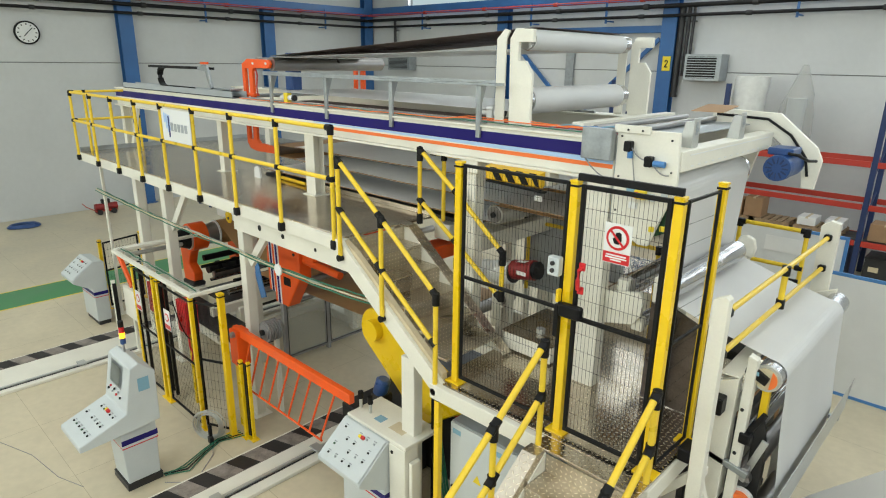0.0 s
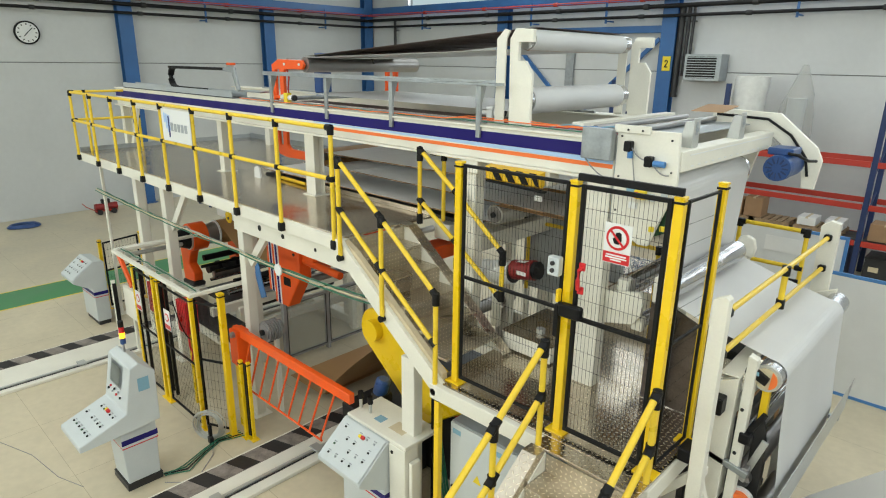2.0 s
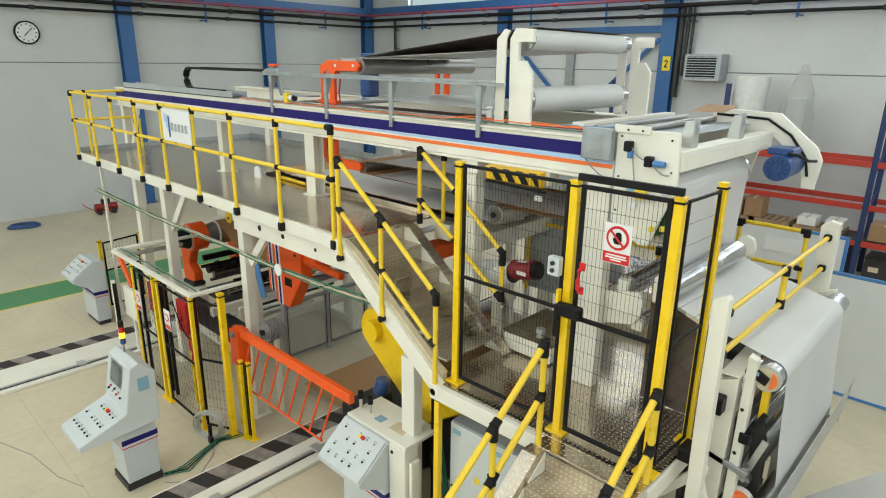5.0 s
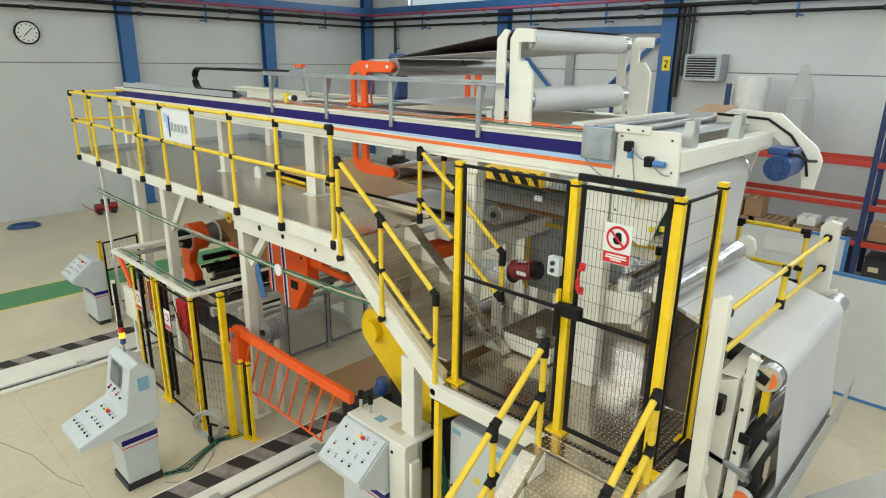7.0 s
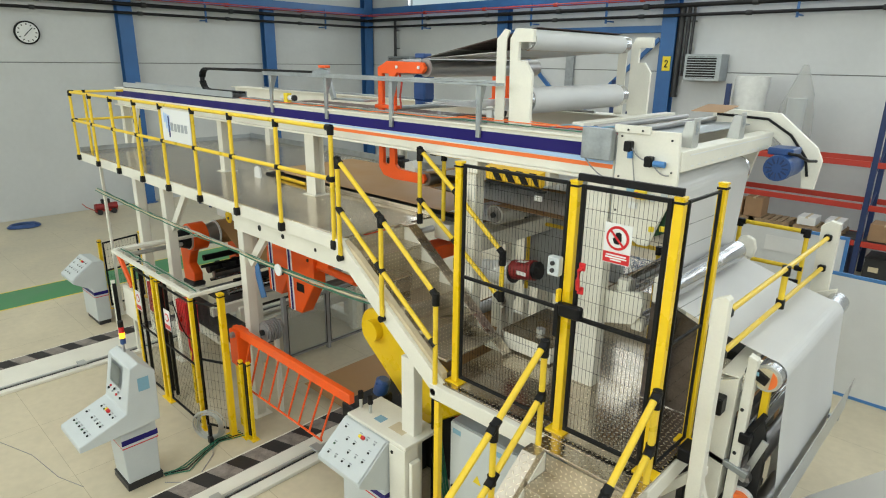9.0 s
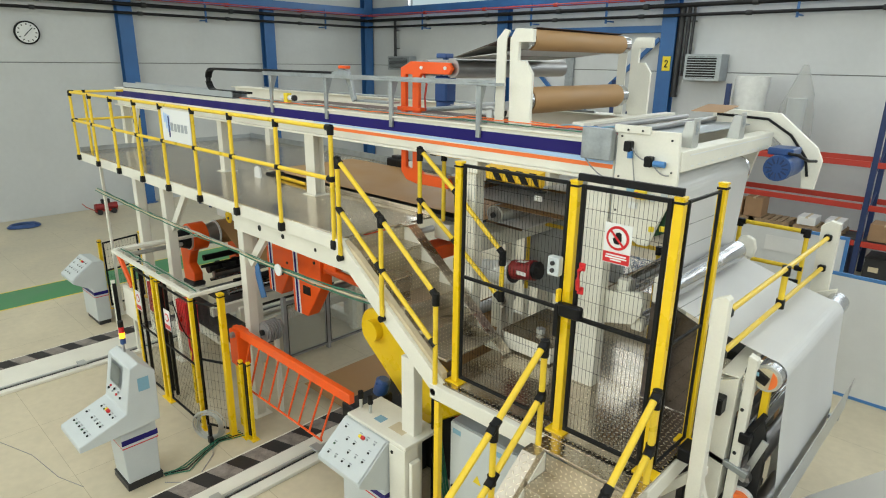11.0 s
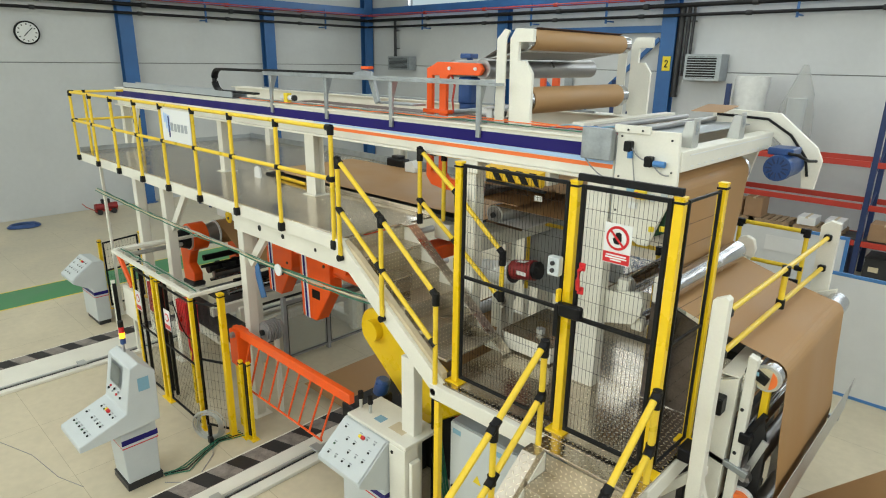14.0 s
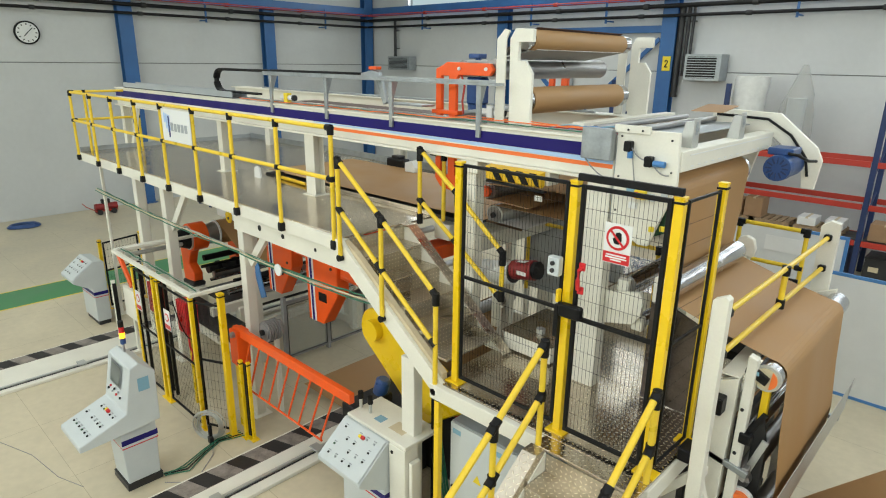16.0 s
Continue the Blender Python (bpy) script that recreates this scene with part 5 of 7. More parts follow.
part("side_frame", B(-5.3, -3.6, 4.62, 4.70, 0.0, 1.35, 0.006), DARK, lower)
part("side_frame", B(-5.3, -3.6, 6.75, 6.83, 0.0, 1.35, 0.006), CREAM, lower)
part("roller", C((-5.02, 4.5, 1.605), (-5.02, 6.75, 1.605), 0.09, 20), GREYROLL, lower, smooth=True)
part("roller_bearing", B(-5.1, -4.94, 4.62, 4.70, 1.351, 1.68, 0.006), DARK, lower)
part("red_guard", B(-4.3, -3.7, 4.44, 4.60, 1.05, 1.34, 0.01), RED, lower)
part("dark_tray", B(-5.9, -5.35, 4.3, 6.7, 0.05, 0.5, 0.01), DARK, lower)

# ---------- unwinder under the walkway ----------
unw = thing("unwinder", (-10.0, 5.3, 0), "orange unwinder arms with black and steel rollers", "unwinder")
AX, AZ = -10.26, 1.85          # axis of the paper roll
ARM = [(-10.64, 1.60), (-10.48, 1.80), (-10.14, 1.72), (-10.28, 1.52), (-10.36, 1.34), (-10.18, 1.20), (-10.20, 1.05), (-10.58, 1.0), (-10.62, 1.3)]
part("arm", P(ARM, "y", 4.36, 4.52, 0.012), ORANGE, unw, "orange cast arm")
part("arm_foot", B(-10.58, -10.18, 4.32, 4.56, 0.95, 1.03, 0.02), DARK, unw)
part("arm", P([(x + 0.06, z) for x, z in ARM], "y", 5.22, 5.36, 0.012), ORANGE, unw, "orange cast arm")
part("arm", P(ARM, "y", 6.52, 6.68, 0.012), ORANGE, unw, "orange cast arm")
part("head", C((AX, 4.36, AZ), (AX, 4.63, AZ), 0.245, 30), ORANGE, unw, "round orange bearing head", True)
part("head_rim", C((AX, 4.335, AZ), (AX, 4.359, AZ), 0.215, 30), GUIDE, unw, "bright rim", True)
part("chuck_cover", C((AX, 4.16, AZ), (AX, 4.334, AZ), 0.13, 26, 0.195), BLACK, unw, "black chuck cover", True)
part("chuck", C((AX, 4.631, AZ), (AX, 4.84, AZ), 0.17, 26, 0.20), GREYROLL, unw, "ground steel chuck", True)
part("chuck_ring", C((AX, 4.841, AZ), (AX, 4.87, AZ), 0.225, 30), WHITE, unw, "white ring", True)
for k in range(8):
    a = k * math.tau / 8
    part("bolt", C((AX + 0.15 * math.cos(a), 4.60, AZ + 0.15 * math.sin(a)), (AX + 0.15 * math.cos(a), 4.655, AZ + 0.15 * math.sin(a)), 0.016, 8), DARK, unw)
for y in (4.35, 6.5):
    part("base", B(-10.9, -8.6, y, y + 0.2, 0.078, 0.24, 0.01), CREAM, unw)
    part("base_leg", B(-10.52, -10.08, y + 0.02, y + 0.18, 0.242, 0.948, 0.01), CREAM, unw)
    part("base_leg", B(-8.78, -8.64, y + 0.02, y + 0.18, 0.242, 1.0, 0.01), CREAM, unw)
for x, z, r, mm in ((-10.12, 1.47, 0.055, BLACK), (-10.0, 1.30, 0.085, DARK), (-9.92, 1.12, 0.03, CHROME), (-9.8, 1.24, 0.06, GREYROLL), (-9.6, 1.02, 0.05, BLACK), (-9.3, 1.05, 0.05, CHROME), (-9.05, 1.3, 0.06, BLACK), (-8.8, 1.12, 0.05, GREYROLL)):
    part("roller", C((x, 4.53, z), (x, 6.52, z), r, 16), mm, unw, smooth=True)
for y in (4.70, 5.02):
    part("clamp_ring", C((-10.0, y, 1.30), (-10.0, y + 0.05, 1.30), 0.11, 18), BLACK, unw, "black clamp ring", True)
part("cable_grid", B(-10.05, -7.5, 3.80, 4.30, 0.84, 0.86, 0), DARK, unw)
part("dark_tray", B(-10.3, -9.0, 4.54, 6.50, 0.76, 0.86, 0.02), DARK, unw, "dark drip tray")
for x, z in ((-8.75, 1.02), (-8.68, 0.62)):
    part("cross_beam", B(x - 0.05, x + 0.05, 3.95, 6.6, z - 0.07, z + 0.07, 0.006), CREAM, unw)
for x, z, r in ((-9.95, 1.38, 0.03), (-9.45, 1.42, 0.028), (-9.2, 1.18, 0.022), (-8.95, 0.98, 0.03)):
    part("tie_rod", C((x, 4.4, z), (x, 6.6, z), r, 10), BLACK, unw, "black tie rod", True)
kr = thing("paper_roll", (AX, 5.5, AZ), "brown kraft paper roll in the unwinder", "paper roll")
part("roll", C((AX, 4.88, AZ), (AX, 6.42, AZ), 0.215, 40), KRAFT, kr, smooth=True)
part("core", C((AX, 4.872, AZ), (AX, 6.50, AZ), 0.075, 24), GREYROLL, kr, "steel core tube", True)
part("running_web", BAR((AX + 0.10, 5.65, AZ + 0.20), (-9.15, 5.65, 1.50), 1.54, 0.003, 0), KRAFT, kr, "brown web leaving the roll")
db = thing("drive_box", (-9.85, 5.0, 2.5), "white drive housing with a yellow disc hung under the walkway", "machine housing")
part("housing", B(-10.22, -9.50, 4.90, 5.20, 2.17, 3.09, 0.012), WHITE, db)
part("disc", C((-9.77, 4.885, 2.22), (-9.77, 4.899, 2.22), 0.11, 26), FENCE_YELLOW, db, "yellow round cover", True)
pipe2 = thing("guide_pipe", (-10.6, 3.6, 1.95), "pale guide pipe across the enclosure", "pipe")
part("pipe", C((-10.50, 3.22, 1.80), (-10.24, 4.18, 1.87), 0.045, 14), CREAM, pipe2, smooth=True)
part("pipe", C((-9.95, 3.22, 1.85), (-10.12, 4.18, 1.80), 0.035, 14), GUIDE, pipe2, smooth=True)
loop = thing("cable_loop", (-8.7, 4.4, 2.6), "black cables hanging in a loop under the walkway", "cable")
for x, r in ((-11.69, 0.06), (-11.25, 0.065)):
    part("cable", tube(bmesh.new(), [(x + 0.06, 5.30, 3.09), (x + 0.02, 5.30, 2.85), (x - 0.01, 5.30, 2.5), (x + 0.02, 5.31, 2.08)], r, 10), DKBLUE, loop, "dark blue hose", True)
fixed = thing("web_splicer", (-7.9, 4.6, 2.0), "orange splicer arm with striped edge hanging from rails", "splicer", "splicer arms")
SPL = [(-0.33, 0.55), (0.36, 0.52), (0.36, 0.04), (0.03, -0.46), (-0.29, -0.46)]


def splicer(parent, x, y):
    part("arm_plate", P([(x + a, 1.93 + b) for a, b in SPL], "y", y, y + 0.20, 0.012), ORANGE, parent)
    part("white_stripe", P([(x - 0.26, 2.475), (x - 0.15, 2.475), (x - 0.11, 1.475), (x - 0.22, 1.475)], "y", y - 0.004, y - 0.001, 0), WHITE, parent, "white stripe")
    part("navy_stripe", P([(x - 0.23, 2.47), (x - 0.185, 2.47), (x - 0.145, 1.48), (x - 0.19, 1.48)], "y", y - 0.008, y - 0.005, 0), NAVY, parent, "navy stripe")
    part("vent", B(x - 0.04, x + 0.13, y - 0.006, y - 0.001, 1.80, 1.92, 0), BLACK, parent, "black opening")
    part("cylinder", C((x + 0.36, y + 0.1, 2.22), (x + 1.15, y + 0.1, 2.20), 0.05, 12), ORANGE, parent, smooth=True)
    part("cross_tube", C((x + 0.1, y + 0.2, 2.1), (x + 0.1, 6.55, 2.1), 0.07, 14), ORANGE, parent, smooth=True)
    part("cross_roller", C((x + 0.35, y + 0.2, 1.92), (x + 0.35, 6.55, 1.92), 0.05, 14), GREYROLL, parent, smooth=True)
    part("swing_plate", P([(x + 0.36, 2.16), (x + 0.62, 2.26), (x + 0.62, 2.40), (x + 0.36, 2.45)], "y", y + 0.06, y + 0.14, 0.006), ORANGE, parent)
    for bz in (2.30, 2.02):
        part("bolt", C((x + 0.25, y - 0.012, bz), (x + 0.25, y - 0.001, bz), 0.022, 10), DARK, parent)
    part("hanger", B(x - 0.2, x - 0.1, y + 0.05, y + 0.15, 2.46, 2.62, 0.004), DARK, parent)


splicer(fixed, -7.68, 4.55)
trk = thing("splicer_track", (-6.9, 5.6, 2.6), "cream rails and red beam carrying the splicer arms", "machine frame")
for y in (4.58, 6.5):
    part("rail", B(-8.6, -4.9, y, y + 0.12, 2.62, 2.74, 0.005), CREAM, trk)
    part("post", B(-4.98, -4.87, y, y + 0.11, 0.0, 2.618, 0.005), CREAM, trk)
    part("post", B(-8.6, -8.48, y, y + 0.11, 0.0, 2.618, 0.005), CREAM, trk)
part("red_beam", B(-5.0, -4.72, 4.75, 5.2, 2.62, 2.78, 0.01), ORANGE, trk)
part("cream_beam", B(-4.86, -4.62, 4.96, 6.4, 2.86, 3.05, 0.006), CREAM, trk)
part("low_roller", C((-6.4, 4.6, 2.38), (-6.4, 6.5, 2.38), 0.05, 14), GREYROLL, trk, smooth=True)
moving_arm = thing("web_splicer", (0, 0, 0), "orange splicer arm with striped edge sliding on rails", "splicer", "splicer arms")
splicer(moving_arm, 0.0, 4.35)
lf2 = thing("glazed_partition", (-8.2, 5.85, 0), "low partition of aluminium frames with clear panes", "partition")
for k, y in enumerate((4.90, 5.74, 6.58)):
    part("frame_post", B(-8.24, -8.16, y - 0.03, y + 0.03, 0, 1.10 if k else 1.16, 0.006), GREYCABLE, lf2, "grey aluminium profile post")
    if k < 2:
        part("pane", B(-8.203, -8.197, y + 0.05, y + 0.79, 0.12, 1.02, 0), CLEAR, lf2, "clear plastic pane").visible_shadow = False
        for z in (0.07, 1.03):
            part("frame_rail", B(-8.225, -8.175, y + 0.031, y + 0.809, z, z + 0.045, 0.004), GREYCABLE, lf2, "grey aluminium profile rail")
            part("gasket", B(-8.172, -8.166, y + 0.04, y + 0.80, z + (0.047 if z < 0.5 else -0.012), z + (0.059 if z < 0.5 else -0.002), 0), DARK, lf2)
        for yy in (y + 0.034, y + 0.792):
            part("gasket", B(-8.172, -8.166, yy, yy + 0.014, 0.13, 1.015, 0), DARK, lf2)
strap = thing("lifting_strap", (-7.75, 4.2, 1.9), "blue webbing strap hanging from the splicer", "strap")
part("strap", P([(-7.86, 2.12), (-7.70, 2.14), (-7.62, 1.80), (-7.52, 1.55), (-7.66, 1.50), (-7.76, 1.78)], "y", 4.22, 4.24, 0.004), BLUEFRAME, strap)
part("buckle", B(-7.84, -7.66, 4.20, 4.218, 2.06, 2.12, 0.004), BEIGE, strap)
GX, GZ = -6.98, 1.30
grill = thing("electric_motor", (-6.98, 4.0, 0), "grey finned motor on a walkway leg", "motor")
for k in range(6):
    part("fin", C((GX, 3.86 + 0.035 * k, GZ), (GX, 3.872 + 0.035 * k, GZ), 0.15, 20), GREYCABLE, grill, smooth=True)
part("housing", C((GX, 3.84, GZ), (GX, 4.10, GZ), 0.115, 20), GREYCABLE, grill, smooth=True)
part("shaft_end", C((GX, 3.80, GZ), (GX, 3.839, GZ), 0.04, 14), DARK, grill, smooth=True)
part("arm", B(GX - 0.03, GX + 0.03, 4.0, 4.06, 0.0, GZ - 0.1, 0.004), CREAM, grill)

# overhead cables along the walkway
cb = thing("cable_bundle", (-8.0, 3.6, 2.5), "sagging bundle of green and grey cables under the walkway", "cable")
for k in range(5):
    dy, mm = 3.58 + 0.016 * k, (GREENHOSE, BEIGE, GREENHOSE, GUIDE, GREENHOSE)[k]
    pts = sag((-12.2, dy, 2.50 + 0.02 * (k % 3)), (-7.0, dy, 2.49 + 0.02 * (k % 2)), 0.03, 22, 0.007, k) + sag((-7.0, dy, 2.49), (-4.15, dy + 0.03, 2.55 + 0.03 * (k % 3)), 0.04, 16, 0.007, k + 9)[1:]
    part("cable", tube(bmesh.new(), pts, 0.008, 6), mm, cb, smooth=True)
part("white_tag", C((-6.02, 3.55, 2.50), (-6.02, 3.57, 2.50), 0.07, 16), WHITE, cb, "white round tag")

# ---------- things on the beams ----------
tray = thing("cable_tray", (-5.6, 4.5, 4.2), "galvanised cable tray on tapered brackets above the beam", "cable tray")
part("tray", B(-7.62, -3.62, 4.47, 4.60, 4.635, 4.66, 0.003), STEEL, tray)
part("tray_lip", B(-7.62, -3.62, 4.468, 4.474, 4.661, 4.685, 0), STEEL, tray)
for x in (-7.52, -6.29, -5.11, -3.86):
    part("bracket", P([(x - 0.025, 4.15), (x + 0.025, 4.15), (x + 0.03, 4.633), (x - 0.03, 4.633)], "y", 4.515, 4.544), STEEL, tray, "galvanised bracket")
    part("gusset", P([(4.546, 4.40), (4.63, 4.632), (4.546, 4.632)], "x", x - 0.003, x + 0.003, 0), STEEL, tray)
trough = thing("cable_trough", (-10.7, 4.7, 4.27), "dark grey open trough for the cable chain", "cable trough")
part("base", B(-12.95, -8.70, 4.58, 4.82, 4.271, 4.285, 0), DARK, trough)
part("side", B(-12.95, -8.70, 4.575, 4.59, 4.286, 4.37, 0.002), GREYDARK, trough)
part("side", B(-12.95, -8.70, 4.81, 4.825, 4.286, 4.37, 0.002), GREYDARK, trough)
hoses = thing("hose_run", (-5.5, 4.7, 4.28), "orange, green and grey hoses lying along the beam", "hoses")
for k, mm in enumerate((ORSTRIPE, GREENHOSE, GREYCABLE, ORSTRIPE, RACKRED, GREYCABLE)):
    n = 26
    rr = random.Random(k + 3)
    pts = [(-8.5 + 6.3 * i / n, 4.60 + 0.035 * k + rr.uniform(-.014, .014), 4.284 + rr.uniform(0, 0.012) + (0.03 if k in (0, 3) and i > 17 else 0)) for i in range(n + 1)]
    part("hose", tube(bmesh.new(), pts, 0.0055, 5), mm, hoses, smooth=True)
# no web lies here: dark strip added for the shaded gap beside the beam
solo("paper_web", B(-7.6, -3.86, 4.95, 5.28, 4.281, 4.284, 0), BROWN_SHADE, "dark brown strip standing in for the shaded gap beside the beam", "paper web")
for k in range(4):
    rr = random.Random(40 + k)
    x, y = -3.15 + 0.16 * k, 4.66 + 0.05 * k
    part("hose", tube(bmesh.new(), sag((x, y, 4.285), (x + 0.42 + 0.05 * k, y + 0.10, 4.285), -rr.uniform(0.03, 0.06), 14), 0.005, 6), BLUEFRAME if k % 2 else CYAN, hoses, "looped blue air hose", True)
for x, y in ((-7.35, 4.66), (-4.1, 5.0)):
    v = thing("solenoid_valve", (x, y, 4.27), "white and yellow pneumatic cylinder on the beam", "valve", "beam valves")
    part("cylinder", C((x - 0.12, y, 4.35), (x + 0.14, y + 0.01, 4.35), 0.035, 14), WHITE, v, smooth=True)
    part("block", B(x - 0.03, x + 0.05, y - 0.04, y + 0.04, 4.285, 4.41, 0.006), SIGNYEL if x < -5 else WHITE, v)
    part("end_cap", C((x + 0.14, y + 0.01, 4.35), (x + 0.17, y + 0.01, 4.35), 0.04, 14), DARK, v, smooth=True)
plq = thing("maker_plate", (-8.3, 3.55, 3.8), "white plate with a blue emblem on the guard rail", "sign")
part("plate", B(-8.80, -7.93, 3.555, 3.565, 3.74, 4.17, 0.003), WHITE, plq)
for i, (dx, h) in enumerate(((0.05, 0.12), (0.10, 0.2), (0.15, 0.25), (0.20, 0.22))):
    part("emblem_bar", B(-8.77 + dx, -8.735 + dx, 3.551, 3.554, 4.11 - h, 4.12 - 0.01 * i, 0), SKYB, plq, "pale blue emblem bar")
part("emblem_stem", B(-8.585, -8.55, 3.549, 3.553, 3.80, 4.08, 0), NAVY, plq, "navy emblem stem")
for i in range(5):
    part("letter_shape", B(-8.52 + i * 0.105, -8.445 + i * 0.105, 3.551, 3.554, 3.885, 3.99 if i else 4.0, 0), GREYDARK, plq, "dark plain letter shape")
ds = thing("deck_fitting", (-8.3, 4.75, ZP), "small white lifting lug and yellow roller on the walkway", "fitting")
part("lug", P([(-8.45, ZP), (-8.27, ZP), (-8.29, ZP + 0.15), (-8.36, ZP + 0.18), (-8.43, ZP + 0.15)], "y", 4.7, 4.73), WHITE, ds)
part("roller", C((-8.0, 4.9, ZP + 0.03), (-7.3, 4.86, ZP + 0.03), 0.026, 14), HAZY, ds, smooth=True)
part("roller_end", C((-8.1, 4.905, ZP + 0.06), (-8.0, 4.9, ZP + 0.06), 0.06, 14), DARK, ds, smooth=True)
pump = thing("floor_pump", (-21.2, 6.2, 0), "small dark red pump on wheels beside the wall", "pump")
part("tank", C((-21.05, 6.1, 0.24), (-21.05, 6.75, 0.24), 0.11, 16), DULLRED, pump, smooth=True)
part("head", B(-21.12, -20.98, 6.3, 6.55, 0.34, 0.48, 0.02), DARK, pump)
part("chassis", B(-21.15, -20.95, 6.1, 6.75, 0.10, 0.135, 0.004), RACKRED, pump)
for y in (6.2, 6.62):
    part("wheel", C((-21.18, y, 0.085), (-20.92, y, 0.085), 0.085, 14), DARK, pump, smooth=True)
part("grip", tube(bmesh.new(), [(-21.05, 6.1, 0.13), (-21.05, 5.85, 0.3), (-21.05, 5.75, 0.42)], 0.014, 6), RACKRED, pump, smooth=True)
pts = [(-20.9 + 0.28 * math.cos(k * 0.45) * (1 - 0.004 * k), 4.1 + 0.42 * math.sin(k * 0.45) * (1 - 0.004 * k), 0.03 + 0.0011 * k) for k in range(60)]
solo("hose_coil", tube(bmesh.new(), pts, 0.028, 6), MOTOR, "coil of dark blue hose on the floor", "hose", smooth=True)
solo("paper_sheet", B(-3.425, -3.335, 4.90, 4.903, 3.545, 3.60, 0), WHITE, "small white label hanging before the web", "paper")
inner = thing("guard_rail", (-3.3, 6.0, ZM), "yellow pipe rail on the far side of the landing", "railing")
rail_bar(inner, (-4.4, 6.15, 2.95), (-2.6, 6.15, 2.95))
rail_post(inner, -4.35, 6.15, ZM, 2.95, base=False)
rail_post(inner, -2.65, 6.15, ZM, 2.95, base=False)
mm_ = thing("electric_motor", (-3.5, 4.9, 2.7), "silver geared motor with a red housing", "motor")
part("gearbox", C((-4.10, 4.95, 2.64), (-3.68, 4.95, 2.72), 0.125, 24), WHITE, mm_, smooth=True)
part("housing", C((-3.66, 4.95, 2.76), (-3.40, 4.95, 2.812), 0.105, 20), DULLRED, mm_, "red motor housing", True)
part("fan_cover", C((-3.40, 4.95, 2.812), (-3.35, 4.95, 2.822), 0.092, 20), BLACK, mm_, smooth=True)
part("label_plate", BAR((-3.58, 4.885, 2.885), (-3.46, 4.885, 2.905), 0.07, 0.004, 0), WHITE, mm_)
part("label_plate", B(-3.56, -3.44, 4.842, 4.846, 2.76, 2.80, 0), WHITE, mm_)
part("foot", B(-3.92, -3.84, 4.91, 4.99, ZM, 2.57, 0.006), CREAM, mm_)
part("flange", C((-3.68, 4.95, 2.72), (-3.66, 4.95, 2.725), 0.11, 20), DARK, mm_, smooth=True)
st = thing("machine_stand", (-3.3, 5.0, ZM), "cream stand on the landing behind the fence", "machine frame")
part("post", B(-3.06, -2.96, 5.3, 5.4, ZM, 3.4, 0.005), CREAM, st)
part("rear_guard", B(-4.5, -3.1, 6.28, 6.30, ZM - 0.02, 3.05, 0.003), GREYDARK, st, "grey sheet guard")
part("rear_guard_leg", B(-4.5, -4.44, 6.31, 6.37, 0, 3.05, 0.003), CREAM, st)
part("post", B(-4.05, -3.9, 4.56, 4.7, 2.05, 3.92, 0.005), CREAM, st)
part("low_box", B(-3.46, -2.9, 4.56, 5.3, ZM + 0.02, ZM + 0.20, 0.006), CREAM, st)
part("tread_top", B(-3.48, -2.88, 4.54, 5.32, ZM + 0.205, ZM + 0.215, 0), TREAD, st)
for x, z, r in ((-2.28, 3.02, 0.085), (-2.12, 2.72, 0.06), (-2.5, 2.75, 0.05)):
    part("roller", C((x, 4.72, z), (x, 6.18, z), r, 22), CHROME, st, "polished steel roller", True)
    part("bearing", B(x - 0.05, x + 0.05, 4.64, 4.72, z - 0.06, z + 0.06, 0.006), CREAM, st)
part("guide_plate", BAR((-2.45, 5.4, 2.95), (-2.15, 5.4, 3.2), 1.4, 0.01), TREAD, st, "bright chequer guide plate")
part("knob", C((-3.15, 4.75, ZM + 0.216), (-3.15, 4.75, ZM + 0.26), 0.045, 16), GUIDE, st, smooth=True)

# ---------- exit side: guide frame over the outgoing web ----------
ex = thing("exit_frame", (-1.2, 5.4, 0), "cream exit frame with yellow cross rails and rollers", "machine frame")
part("near_post", P([(-1.29, 1.3), (-1.20, 1.3), (-1.205, 3.38), (-1.23, 3.40), (-1.31, 3.36), (-1.31, 2.6)], "y", 3.98, 4.06), CREAM, ex)
part("far_post", P([(-1.30, 1.3), (-1.16, 1.3), (-1.16, 3.40), (-1.24, 3.42), (-1.32, 3.36)], "y", 6.75, 6.83), CREAM, ex)
part("near_foot", B(-1.34, -1.18, 3.94, 4.08, 0.0, 1.298, 0.006), CREAM, ex)
part("far_foot", B(-1.32, -1.16, 6.73, 6.85, 0.0, 1.298, 0.006), CREAM, ex)
for z in (3.26, 2.95):
    part("cross_rail", C((-1.24, 4.07, z), (-1.24, 6.75, z), 0.021, 14), YELLOW, ex, "yellow pipe rail", True)
    for y in (4.09, 6.72):
        part("socket", B(-1.275, -1.205, y - 0.03, y + 0.03, z - 0.032, z + 0.032, 0.012), BLACK, ex, "black clamp")
part("rail_stub", C((-1.24, 5.40, 2.98), (-1.24, 5.40, 3.24), 0.024, 14), YELLOW, ex, smooth=True)
for z in (2.96, 3.25):
    part("joint", C((-1.24, 5.40, z - 0.05), (-1.24, 5.40, z + 0.03), 0.036, 12), BLACK, ex, "black plastic pipe joint", True)
part("side_box", P([(-1.33, 1.3), (-1.205, 1.3), (-1.18, 2.66), (-1.31, 2.60)], "y", 4.40, 4.46, 0.004), CREAM, ex)
part("box_top", BAR((-1.245, 4.40, 2.665), (-1.245, 5.0, 2.70), 0.14, 0.012), CREAM, ex)
part("box_back", B(-1.32, -1.305, 4.462, 4.95, 1.3, 2.60, 0.003), CREAM, ex)
